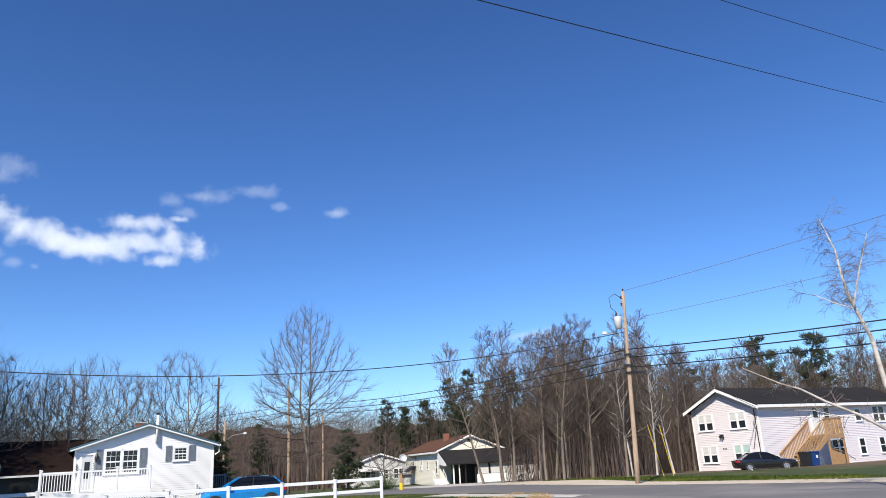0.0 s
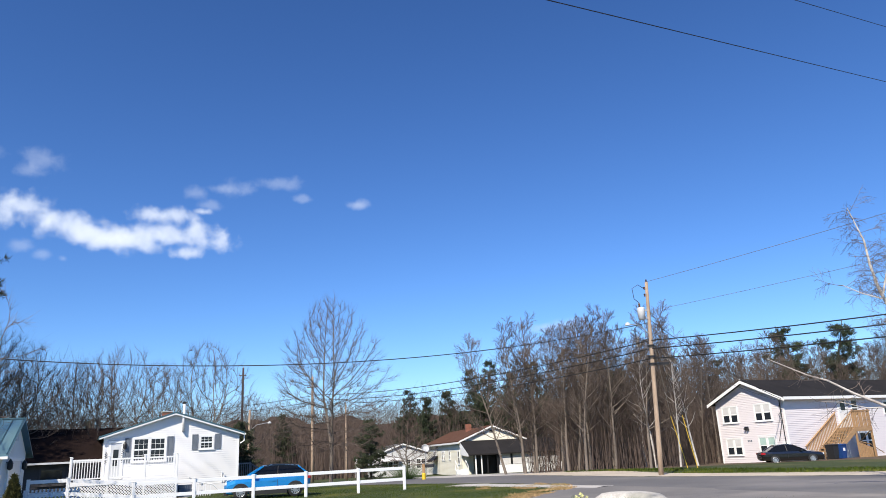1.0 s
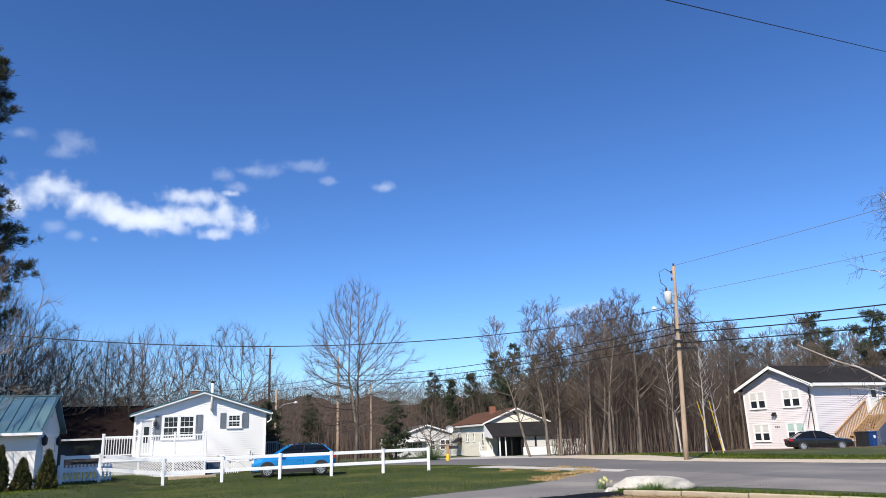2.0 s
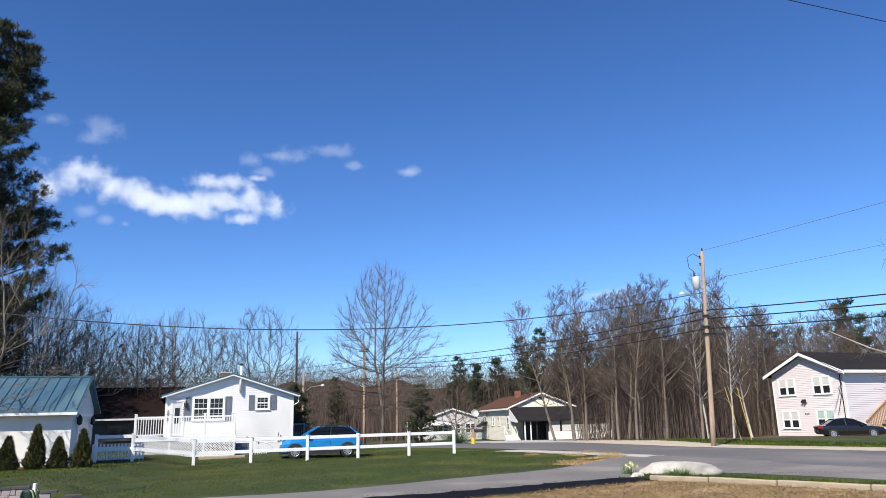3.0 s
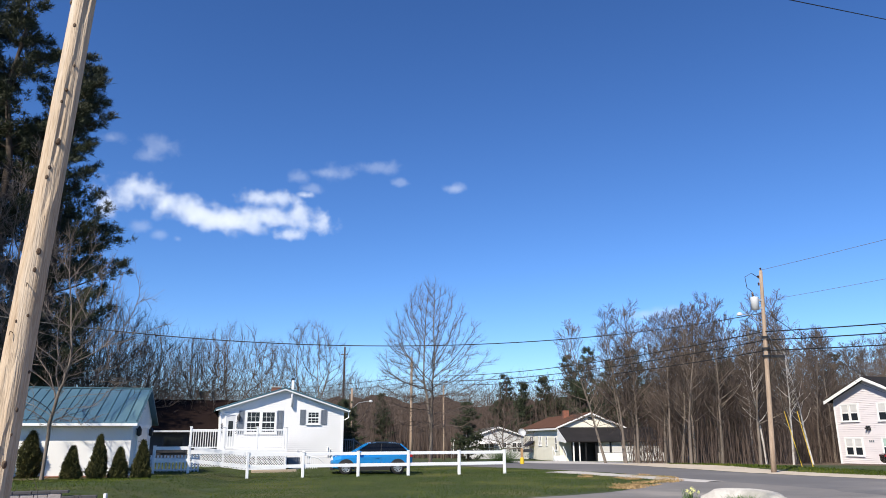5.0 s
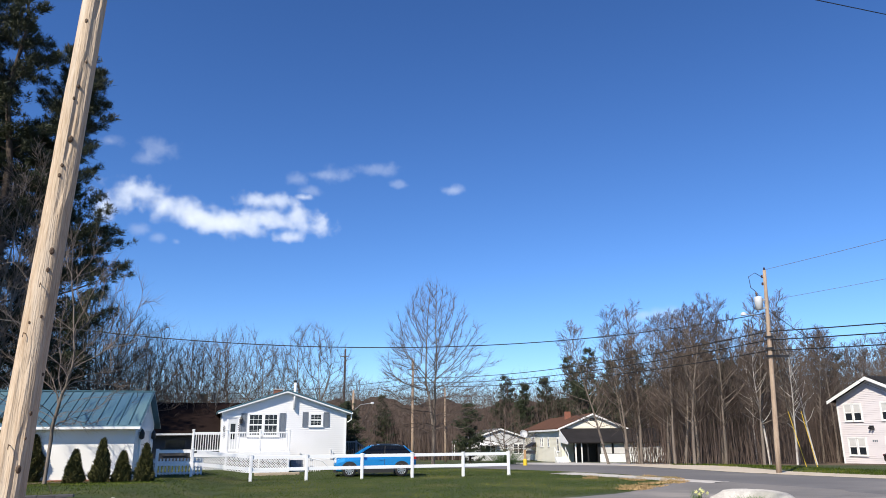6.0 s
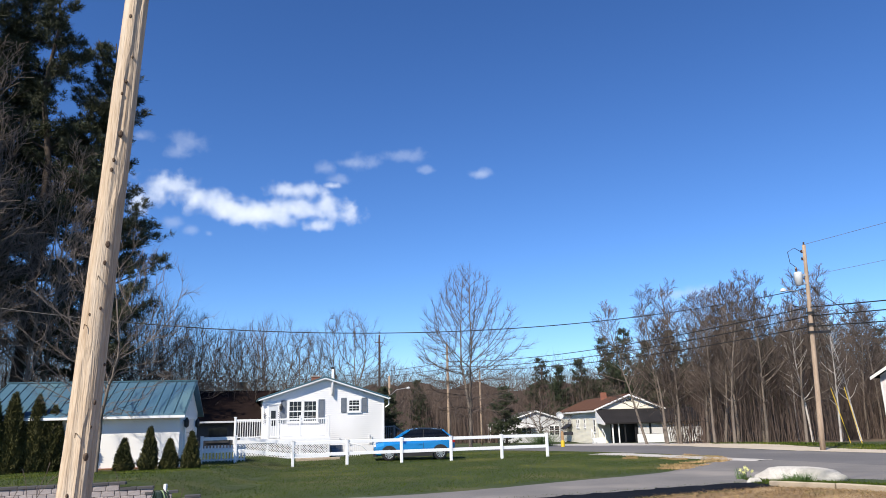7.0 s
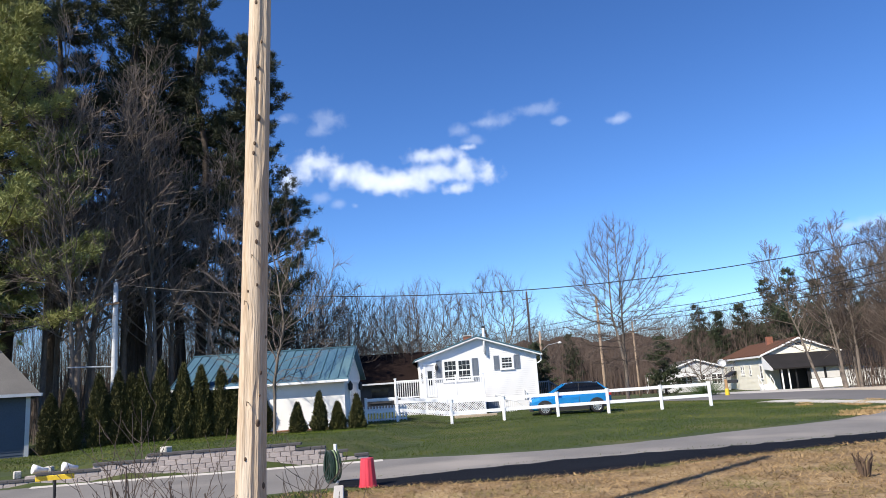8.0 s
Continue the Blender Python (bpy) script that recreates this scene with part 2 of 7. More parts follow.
# ---- mesh helpers ----
class B:
    """Collects vertices and faces of one mesh."""

    def __init__(self):
        self.v, self.f = [], []

    def face(self, *pts):
        k = len(self.v)
        self.v += [tuple(p) for p in pts]
        self.f.append(tuple(range(k, k + len(pts))))
        return self

    def box(self, x0, x1, y0, y1, z0, z1, c=0.0):
        """A box; c chamfers its four upright edges and the top."""
        k = len(self.v)
        if c <= 0:
            self.v += [(x, y, z) for z in (z0, z1) for x, y in ((x0, y0), (x1, y0), (x1, y1), (x0, y1))]
            self.f += [tuple(k + i for i in q) for q in ((3, 2, 1, 0), (4, 5, 6, 7), (0, 1, 5, 4), (1, 2, 6, 5), (2, 3, 7, 6), (3, 0, 4, 7))]
            return self
        ring = [(x0 + c, y0), (x1 - c, y0), (x1, y0 + c), (x1, y1 - c), (x1 - c, y1), (x0 + c, y1), (x0, y1 - c), (x0, y0 + c)]
        top = [(min(max(x, x0 + c), x1 - c), min(max(y, y0 + c), y1 - c)) for x, y in ring]
        self.v += [(x, y, z0) for x, y in ring] + [(x, y, z1 - c) for x, y in ring] + [(x, y, z1) for x, y in top]
        for lev in (0, 8):
            self.f += [(k + lev + i, k + lev + (i + 1) % 8, k + lev + 8 + (i + 1) % 8, k + lev + 8 + i) for i in range(8)]
        self.f += [tuple(k + i for i in reversed(range(8))), tuple(k + 16 + i for i in range(8))]
        return self

    def tube(self, pts, radii, n=6, cap=True):
        """A tube along pts with a radius at each of them."""
        k = len(self.v)
        pts = [Vector(p) for p in pts]
        for i, p in enumerate(pts):
            d = (pts[min(i + 1, len(pts) - 1)] - pts[max(i - 1, 0)]).normalized()
            a = d.cross(Vector((0, 1, 0)) if abs(d.y) < 0.9 else Vector((1, 0, 0))).normalized()
            b = d.cross(a)
            for j in range(n):
                q = 2 * math.pi * j / n
                self.v.append(tuple(p + (a * math.cos(q) + b * math.sin(q)) * radii[i]))
        for i in range(len(pts) - 1):
            for j in range(n):
                self.f.append((k + i * n + j, k + i * n + (j + 1) % n, k + (i + 1) * n + (j + 1) % n, k + (i + 1) * n + j))
        if cap:
            self.f += [tuple(k + j for j in reversed(range(n))), tuple(k + (len(pts) - 1) * n + j for j in range(n))]
        return self

    def lathe(self, rows, n=16, centre=(0, 0), axis="z"):
        """Rows of (radius, height) turned round an axis."""
        k = len(self.v)
        for r, h in rows:
            for j in range(n):
                q = 2 * math.pi * j / n
                a, b = r * math.cos(q), r * math.sin(q)
                self.v.append((centre[0] + a, centre[1] + b, h) if axis == "z" else (centre[0] + a, h, centre[1] + b))
        for i in range(len(rows) - 1):
            for j in range(n):
                self.f.append((k + i * n + j, k + i * n + (j + 1) % n, k + (i + 1) * n + (j + 1) % n, k + (i + 1) * n + j))
        self.f += [tuple(k + j for j in reversed(range(n))), tuple(k + (len(rows) - 1) * n + j for j in range(n))]
        return self

    def mesh(self, name, material, smooth=False):
        me = bpy.data.meshes.new(name)
        me.from_pydata(self.v, [], self.f)
        me.materials.append(material)
        if smooth:
            me.polygons.foreach_set("use_smooth", [True] * len(me.polygons))
        me.update()
        return me


def part(name, b, material, parent, label="", smooth=False, at=None):
    ob = new(name, b if isinstance(b, bpy.types.Mesh) else b.mesh(name, material, smooth))
    ob.parent = parent
    if at is not None:
        ob.matrix_basis = at
    return tagged(ob, label)


def thing(name, m, label, category, group="", kind=""):
    ob = new(name)
    ob.matrix_basis = m
    return tagged(ob, label, category, group, kind)


def single(name, b, material, label, category, group="", kind="", m=None, smooth=False):
    ob = new(name, b.mesh(name, material, smooth))
    if m is not None:
        ob.matrix_basis = m
    return tagged(ob, label, category, group, kind)


def step(a, b, x):
    t = min(max((x - a) / (b - a), 0), 1)
    return t * t * (3 - 2 * t)


# ---- ground ----
WALL_P, WALL_A, WALL_N = (-10.6, 18.05), (-0.857, -0.515), (-0.515, 0.857)


def gz(x, y):
    """Height of the ground."""
    z = -0.021 * max(0.0, y - 50) if y < 115 else -1.365
    dx, dy = x - WALL_P[0], y - WALL_P[1]
    along, behind = dx * WALL_A[0] + dy * WALL_A[1], dx * WALL_N[0] + dy * WALL_N[1]
    z += 0.15 * step(34, 40, y) * (1 - step(46, 56, y)) * (1 - step(-13, -8, x))
    z += 0.52 * step(-0.5, 2.2, along + 0.25 * behind) * (1 - 0.6 * step(5.6, 9.5, along - 0.4 * behind)) * step(0.02, 0.3, behind) * (1 - 0.4 * step(3, 12, behind)) * (1 - step(30, 60, behind))
    return z


xs = np.unique(np.r_[-1200, -700, -400, -250, np.arange(-160, -40, 10), np.arange(-40, 46, 1.0), np.arange(50, 160, 10), 250, 400, 700, 1200])
ys = np.unique(np.r_[-600, -300, -150, np.arange(-80, 0, 10), np.arange(0, 70, 1.0), np.arange(70, 160, 10), 250, 400, 700, 1200, 2000])
g = B()
g.v = [(x, y, gz(x, y)) for y in ys for x in xs]
nx = len(xs)
g.f = [(j * nx + i, j * nx + i + 1, (j + 1) * nx + i + 1, (j + 1) * nx + i) for j in range(len(ys) - 1) for i in range(nx - 1)]
single("ground", g, M["lawn"], "flat ground under short green lawn grass", "ground", kind="structure")


def along_line(pts, n):
    pts = [Vector((*p, 0)) for p in pts]
    seg = [0.0]
    for a, b in zip(pts, pts[1:]):
        seg.append(seg[-1] + (b - a).length)
    out = []
    for i in range(n + 1):
        s = seg[-1] * i / n
        k = min(max(j for j in range(len(seg)) if seg[j] <= s + 1e-9), len(pts) - 2)
        t = (s - seg[k]) / (seg[k + 1] - seg[k])
        p0, p1, p2, p3 = pts[max(k - 1, 0)], pts[k], pts[k + 1], pts[min(k + 2, len(pts) - 1)]
        out.append(0.5 * ((2 * p1) + (p2 - p0) * t + (2 * p0 - 5 * p1 + 4 * p2 - p3) * t * t + (3 * p1 - p0 - 3 * p2 + p3) * t ** 3))
    return out


def strip(name, left, right, n, across, lift, material, label, category, ragged=0.0, kind="structure"):
    """A sheet between two lines on the ground, with ragged edges."""
    a, c, b = along_line(left, n), along_line(right, n), B()
    for i in range(n + 1):
        w = (c[i] - a[i]).normalized()
        p = a[i] + w * ragged * noise.noise(a[i] * 1.7) + w * ragged * 0.5 * noise.noise(a[i] * 6)
        q = c[i] + w * ragged * noise.noise(c[i] * 1.7) + w * ragged * 0.5 * noise.noise(c[i] * 6)
        for j in range(across + 1):
            r = p.lerp(q, j / across)
            edge = 0.0 if 0 < j < across else -0.03
            b.v.append((r.x, r.y, gz(r.x, r.y) + lift + edge))
    m = across + 1
    b.f = [(i * m + j, (i + 1) * m + j, (i + 1) * m + j + 1, i * m + j + 1) for i in range(n) for j in range(across)]
    return single(name, b, material, label, category, kind=kind)


ROAD_NEAR = [(40, -14), (22, 7), (15, 17.2), (11.3, 23.2), (7.6, 29.6), (5.2, 34.5), (2.2, 39.6), (-2.6, 44.5), (-12, 50.5), (-40, 62), (-90, 80)]
ROAD_FAR = [(52, -6), (31, 14), (21, 26.0), (15.6, 32.3), (9.6, 39.6), (6.2, 46.0), (2.2, 53.5), (-4, 58.5), (-14, 63), (-42, 73), (-92, 92)]
strip("road", ROAD_NEAR, ROAD_FAR, 120, 12, 0.035, M["asphalt"], "worn grey asphalt road with pale cracks", "road", 0.08)
strip("forecourt", [(2.4, 52.4), (-1, 57), (-4, 62), (-6, 70)], [(13.5, 60), (9, 64), (5, 67), (1, 71)], 24, 8, 0.03, M["concrete"], "pale gravel forecourt beside the road", "pavement", 0.2)
strip("shoulder", [(x + 0.15, y + 0.1) for x, y in ((19.5, 27.9), (15.6, 32.4), (9.6, 39.7), (6.2, 46.1), (2.6, 52.6))], [(22.2, 29.8), (18.0, 34.6), (12.0, 41.8), (10.2, 50.5), (8.0, 60.5)], 60, 4, 0.034, M["sand"], "pale sandy shoulder along the road", "pavement", 0.22)
strip("verge", [(30, 22.5), (18.0, 34.7), (12.1, 41.9), (10.3, 50.6), (8.2, 60.0)], [(34, 27), (23.5, 40.5), (17, 47.5), (13.5, 53), (10.5, 62)], 60, 6, 0.02, M["lawn"], "grassy roadside verge with dead patches", "ground", 0.2)
strip("driveway", [(-27, 6.5), (-16.0, 14.25), (-10.7, 17.45), (-5.6, 19.2), (-1.0, 23.6), (1.9, 26.9), (5.2, 34.0)], [(-23, -1), (-12.4, 9.2), (-8.0, 13.2), (-4.6, 16.3), (2.0, 20.9), (6.5, 24.8), (9.6, 27.0)], 90, 8, 0.028, M["drive"], "worn grey asphalt driveway", "driveway", 0.14)
strip("driveway_apron", [(1.9, 26.9), (5.3, 34.4), (7.7, 29.7), (11.4, 23.3), (15.1, 17.2)], [(2.6, 23.6), (4.2, 23.9), (6.4, 23.0), (9.0, 20.4), (12.6, 15.6)], 50, 6, 0.031, M["drive"], "worn grey asphalt apron where driveway meets road", "driveway", 0.1)
# Near-black strip with ragged edges along the driveway's near side.
strip("driveway_patch", [(-9.0, 13.7), (-7.8, 14.1), (-4.9, 16.8), (-1.0, 18.9), (2.0, 21.2), (3.9, 22.2)], [(-8.4, 12.6), (-7.1, 12.8), (-4.1, 14.0), (-0.4, 17.4), (2.4, 19.6), (4.3, 20.9)], 90, 5, 0.045, M["black"], "ragged near-black strip along the driveway", "driveway", 0.28)
strip("dead_grass_bed", [(-8.6, 12.0), (-7.1, 12.85), (-4.1, 14.1), (-0.4, 17.4), (2.4, 19.6), (4.3, 20.9), (8.2, 17.2), (14, 10)], [(-10, 3), (-8, -6), (-4, -8), (0, -8), (4, -8), (8, -8), (12, -8), (16, -6)], 90, 40, 0.022, M["straw"], "bed of dead brown grass and straw", "ground", 0.12)
strip("leaf_litter", [(48, 36), (26, 47), (15.5, 51.5), (12.3, 53), (9, 62), (2, 100), (-40, 112), (-90, 100)], [(60, 60), (50, 80), (40, 100), (30, 120), (20, 140), (0, 150), (-40, 150), (-95, 140)], 60, 20, 0.02, M["litter"], "brown leaf litter under the bare woods", "ground", 0.5)
strip("pale_apron", [(0.9, 40.7), (3.2, 37.4), (5.2, 34.3), (6.4, 32.4)], [(-1.2, 39.6), (1.6, 36.4), (3.9, 33.2), (5.4, 31.4)], 30, 3, 0.05, M["concrete"], "pale concrete apron at the lawn's tip", "pavement", 0.25)


# ---- buildings ----
def siding(b, x0, x1, z0, eave, peak, y, course=0.115, facing=-1, lip=0.014):
    """Lapped boards on a wall that runs along x at y; above the eave it narrows to the peak."""
    z, mid = z0, (x0 + x1) / 2

    def ends(h):
        t = min(max((h - eave) / (peak - eave), 0), 1) if peak > eave else 0
        return x0 + (mid - x0) * t, x1 - (x1 - mid) * t
    top = max(eave, peak)
    while z < top - 0.005:
        zz = min(z + course, top)
        (a0, a1), (c0, c1) = ends(z), ends(zz)
        o, i = y + facing * lip, y + facing * 0.002
        b.face((a0, o, z), (a1, o, z), (c1, i, zz), (c0, i, zz))
        b.face((a0, i, z), (a1, i, z), (a1, o, z), (a0, o, z))
        z = zz
    return b


def siding_side(b, x, y0, y1, z0, z1, facing, course=0.115, lip=0.014):
    """The same on a wall that runs along y at x."""
    z = z0
    while z < z1 - 0.005:
        zz = min(z + course, z1)
        o, i = x + facing * lip, x + facing * 0.002
        b.face((o, y0, z), (o, y1, z), (i, y1, zz), (i, y0, zz))
        b.face((i, y0, z), (i, y1, z), (o, y1, z), (o, y0, z))
        z = zz
    return b


def core(w, d, z0, eave, peak, t=0.0):
    """The solid walls of a gabled house, gables at y = 0 and y = d."""
    b = B()
    for y in (0, d):
        b.face((0, y, z0), (w, y, z0), (w, y, eave), (w / 2, y, peak), (0, y, eave))
    b.face((0, 0, z0), (0, d, z0), (0, d, eave), (0, 0, eave)).face((w, 0, z0), (w, d, z0), (w, d, eave), (w, 0, eave))
    return b


def roof(w, d, eave, peak, over, gable_over, t=0.14):
    """Two slopes with thickness, ridge along y."""
    b, k = B(), (peak - eave) / (w / 2)
    for s in (-1, 1):
        xe, ze = w / 2 + s * (w / 2 + over), eave - k * over
        for dz0, dz1 in ((0.03, t),):
            p = [(xe, -gable_over), (xe, d + gable_over)]
            lo = [(xe, -gable_over, ze + dz0), (w / 2, -gable_over, peak + dz0), (w / 2, d + gable_over, peak + dz0), (xe, d + gable_over, ze + dz0)]
            hi = [(x, y, z + dz1 - dz0) for x, y, z in lo]
            b.face(*hi).face(*reversed(lo)).face(lo[0], lo[3], hi[3], hi[0]).face(lo[0], hi[0], hi[1], lo[1]).face(lo[3], lo[2], hi[2], hi[3])
    return b


def rake(w, eave, peak, over, y, depth=0.17, t=0.03):
    """White boards under the roof edge of a gable."""
    b, k = B(), (peak - eave) / (w / 2)
    for s in (-1, 1):
        xe, ze = w / 2 + s * (w / 2 + over), eave - k * over
        q = [(xe, ze), (w / 2, peak), (w / 2, peak - depth), (xe, ze - depth)]
        b.face(*[(x, y - t, z + 0.1) for x, z in q]).face(*[(x, y, z + 0.1) for x, z in reversed(q)])
        b.face((xe, y - t, ze + 0.1 - depth), (w / 2, y - t, peak + 0.1 - depth), (w / 2, y, peak + 0.1 - depth), (xe, y, ze + 0.1 - depth))
    return b


def window(parent, m, w, h, cols=1, rows=1, sashes=2, blind=None, trim="trim", label="", shut=None, trim_w=0.09):
    """A window on a wall: m puts its lower left corner, x along the wall, -y outwards."""
    win = part("window", B().box(-trim_w, w + trim_w, -0.035, 0.0, -trim_w, -0.001).box(-trim_w, w + trim_w, -0.035, 0.0, h + 0.001, h + trim_w).box(-trim_w, -0.001, -0.035, 0.0, 0, h).box(w + 0.001, w + trim_w, -0.035, 0.0, 0, h), M[trim], parent, label, at=m)
    part("sill", B().box(-trim_w - 0.03, w + trim_w + 0.03, -0.07, -0.036, -trim_w, -trim_w + 0.035), M[trim], win)
    for s in range(sashes):
        z0, z1, y = h * s / sashes, h * (s + 1) / sashes, -0.022 if s else -0.014
        part("pane", B().box(0.03, w - 0.03, y + 0.006, y + 0.012, z0 + 0.03, z1 - 0.03), M[blind if blind and s == sashes - 1 else "pane"], win, "window pane with a drawn blind behind it" if blind and s == sashes - 1 else "")
        sash = B().box(0, w, y - 0.006, y + 0.004, z0, z0 + 0.035).box(0, w, y - 0.006, y + 0.004, z1 - 0.035, z1).box(0, 0.035, y - 0.006, y + 0.004, z0, z1).box(w - 0.035, w, y - 0.006, y + 0.004, z0, z1)
        for i in range(1, cols):
            sash.box(w * i / cols - 0.007, w * i / cols + 0.007, y - 0.004, y + 0.002, z0, z1)
        for i in range(1, rows):
            zz = z0 + (z1 - z0) * i / rows
            sash.box(0, w, y - 0.0045, y + 0.0025, zz - 0.007, zz + 0.007)
        part("sash", sash, M[trim], win)
    if shut:
        for x in (-trim_w - 0.04 - shut[0], w + trim_w + 0.04):
            shutter(parent, m @ pose(x, 0, -trim_w * 0.6), shut[0], shut[1])
    return win


def shutter(parent, m, w, h):
    b = B().box(0, 0.05, -0.035, 0, 0, h).box(w - 0.05, w, -0.035, 0, 0, h)
    for z in (0, h * 0.47, h - 0.06):
        b.box(0.05, w - 0.05, -0.035, 0, z, z + 0.06)
    b.box(0.05, w - 0.05, -0.018, 0, 0.06, h - 0.06)
    for z0, z1 in ((0.10, h * 0.43), (h * 0.57, h - 0.10)):
        b.box(0.09, w - 0.09, -0.028, -0.018, z0, z1)
    return part("shutter", b, M["shutter"], parent, "panelled grey-blue shutter", at=m)


YAW = 28


def stuff_part(*a, **k):
    return tagged(part(*a, **k), kind="stuff")



# white house with a deck
def white_house():
    w, d, eave, peak, z0 = 7.08, 13.0, 3.28, 4.42, 0.02
    h = thing("house", pose(-19.33, 39.14, 0.15, 0, 0, YAW), "single-storey white vinyl-sided gabled house with grey-blue shutters", "house")
    wall = part("wall", core(w, d, z0, eave, peak), M["white_siding"], h)
    s = siding(B(), 0, w, 0.55, eave, peak, 0)
    siding_side(s, w, 0, d, 0.55, eave, 1)
    siding_side(s, 0, 0, 2.0, 0.55, eave, -1)
    stuff_part("siding", s, M["white_siding"], wall)
    part("foundation", B().box(-0.02, w + 0.03, -0.03, d + 0.02, -0.4, 0.53), M["white_siding"], h, "white-painted foundation")
    part("corner_board", B().box(-0.03, 0.09, -0.03, 0.0, 0.55, eave), M["trim"], h)
    part("corner_board", B().box(w - 0.09, w + 0.03, -0.03, 0, 0.55, eave), M["trim"], h)
    part("roof", roof(w, d, eave, peak, 0.28, 0.32, 0.12), M["edge_teal"], h, "low-pitched roof with a dark teal edge")
    part("fascia", rake(w, eave, peak, 0.26, -0.28, 0.15), M["trim"], h)
    part("gutter", B().box(w + 0.24, w + 0.36, -0.3, d + 0.3, eave - 0.13, eave - 0.03), M["trim"], h)
    part("downpipe", B().tube([(w + 0.30, -0.1, eave - 0.1), (w + 0.30, -0.1, eave - 0.45), (w + 0.08, -0.05, eave - 0.6)], [0.035] * 3, 8), M["trim"], h)
    f = lambda x, z: pose(x, -0.016, z)
    window(h, f(1.47, 1.95), 0.75, 1.18, 3, 2)
    window(h, f(2.32, 1.95), 0.75, 1.18, 3, 2)
    shutter(h, f(1.02, 1.9), 0.31, 1.28)
    shutter(h, f(3.20, 1.85), 0.33, 1.36)
    window(h, f(4.96, 2.48), 0.66, 0.66, 3, 2, shut=(0.33, 0.84))
    door = part("door", B().box(0.34, 0.86, -0.05, -0.016, 1.06, 2.83), M["can"], h, "pale grey front door")
    part("frame", B().box(0.24, 0.34, -0.06, -0.014, 1.06, 2.95).box(0.86, 0.96, -0.06, -0.014, 1.06, 2.95).box(0.2, 1.0, -0.07, -0.014, 2.95, 3.06), M["trim"], door)
    part("glazing", B().box(0.47, 0.73, -0.056, -0.05, 1.75, 2.6), M["pane"], door)
    part("wall_lamp", B().lathe([(0.02, 2.6), (0.09, 2.65), (0.1, 2.85), (0.05, 2.95), (0.01, 3.0)], 8, (1.02, -0.12)), M["dark"], h, "black wall lantern")
    for x, r in ((0.12, 5), (0.93, 6)):
        sc = B()
        for k in range(r):
            sc.tube([(x - 0.06, -0.05, 1.9 + k * 0.12), (x + 0.05, -0.06, 1.95 + k * 0.12), (x - 0.03, -0.05, 2.02 + k * 0.12)], [0.018] * 3, 5)
        part("iron_ornament", sc, M["dark"], h, "black iron scroll ornament")
    part("stove_pipe", B().tube([(3.98, -0.18, 3.45), (3.98, -0.18, 4.95)], [0.075, 0.075], 10).tube([(3.98, -0.18, 3.5), (3.98, 0.05, 3.5)], [0.075, 0.075], 10), M["satin"], h, "white metal stove pipe with a black cap", True)
    part("pipe_cap", B().lathe([(0.06, 4.96), (0.11, 4.98), (0.11, 5.06), (0.04, 5.1)], 10, (3.98, -0.18)), M["dark"], h)
    ch = part("chimney", B().box(3.3, 3.85, 5.0, 5.55, 4.0, 4.86), M["brick"], h, "short red brick chimney")
    part("cap", B().box(3.25, 3.9, 4.95, 5.6, 4.87, 4.93), M["concrete"], ch)
    for x, z, r in ((4.45, 0.92, 0.05), (5.05, 0.62, 0.07), (6.35, 0.75, 0.05)):
        part("vent", B().lathe([(r, -0.09), (r, -0.015)], 8, (x, z), "y"), M["can"], h)
    part("meter_pipe", B().tube([(6.2, -0.06, 0.6), (6.2, -0.06, 1.15)], [0.03, 0.03], 6).tube([(6.32, -0.06, 0.6), (6.32, -0.06, 1.0)], [0.04, 0.04], 6), M["satin"], h)
    # wing with tree shade painted into its dark roof and siding
    wing = thing("house_wing", pose(-19.33, 39.14, 0.15, 0, 0, YAW) @ pose(-5.6, 1.6, 0), "brown-roofed wing with tree shade put into its dark roof and siding colours", "house")
    part("wall", B().box(0, 5.58, 0.5, 6.5, -0.1, 2.2), M["shaded_siding"], wing)
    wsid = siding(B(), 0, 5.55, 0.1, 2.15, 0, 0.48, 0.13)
    stuff_part("siding", wsid, M["shaded_siding"], wing)
    rf = B()
    for (ya, za), (yb, zb) in (((-0.1, 2.1), (3.5, 4.0)), ((7.1, 2.1), (3.5, 4.0))):
        rf.face((-0.3, ya, za), (5.9, ya, za), (7.8, yb, zb), (-0.3, yb, zb)).face((-0.3, ya, za - 0.12), (-0.3, yb, zb - 0.12), (7.8, yb, zb - 0.12), (5.9, ya, za - 0.12)).face((-0.3, ya, za - 0.12), (5.9, ya, za - 0.12), (5.9, ya, za), (-0.3, ya, za)).face((-0.3, ya, za), (-0.3, yb, zb), (-0.3, yb, zb - 0.12), (-0.3, ya, za - 0.12))
    part("roof", rf, M["roof_shaded_brown"], wing, "brown shingle roof, coloured darker for tree shade")
    part("gable", B().face((0, 0.5, 2.2), (0, 6.5, 2.2), (0, 3.5, 3.85)).face((0.1, 0.5, 2.2), (0.1, 3.5, 3.85), (0.1, 6.5, 2.2)), M["shaded_siding"], wing)
    part("gutter", B().box(-0.3, 5.6, -0.2, -0.1, 2.0, 2.1), M["can"], wing)
    window(wing, pose(2.6, 0.46, 0.95), 1.1, 0.8, 1, 1, 1, trim="shaded_siding")
    # deck
    dk = thing("deck", pose(-19.33, 39.14, 0.15, 0, 0, YAW) @ pose(-1.55, -2.75, 0), "white vinyl deck with baluster railing and lattice skirt", "deck")
    L, D, F = 5.05, 2.70, 1.06
    part("floor", B().box(0, L, 0, D, F - 0.1, F - 0.02), M["can"], dk, "grey deck boards")
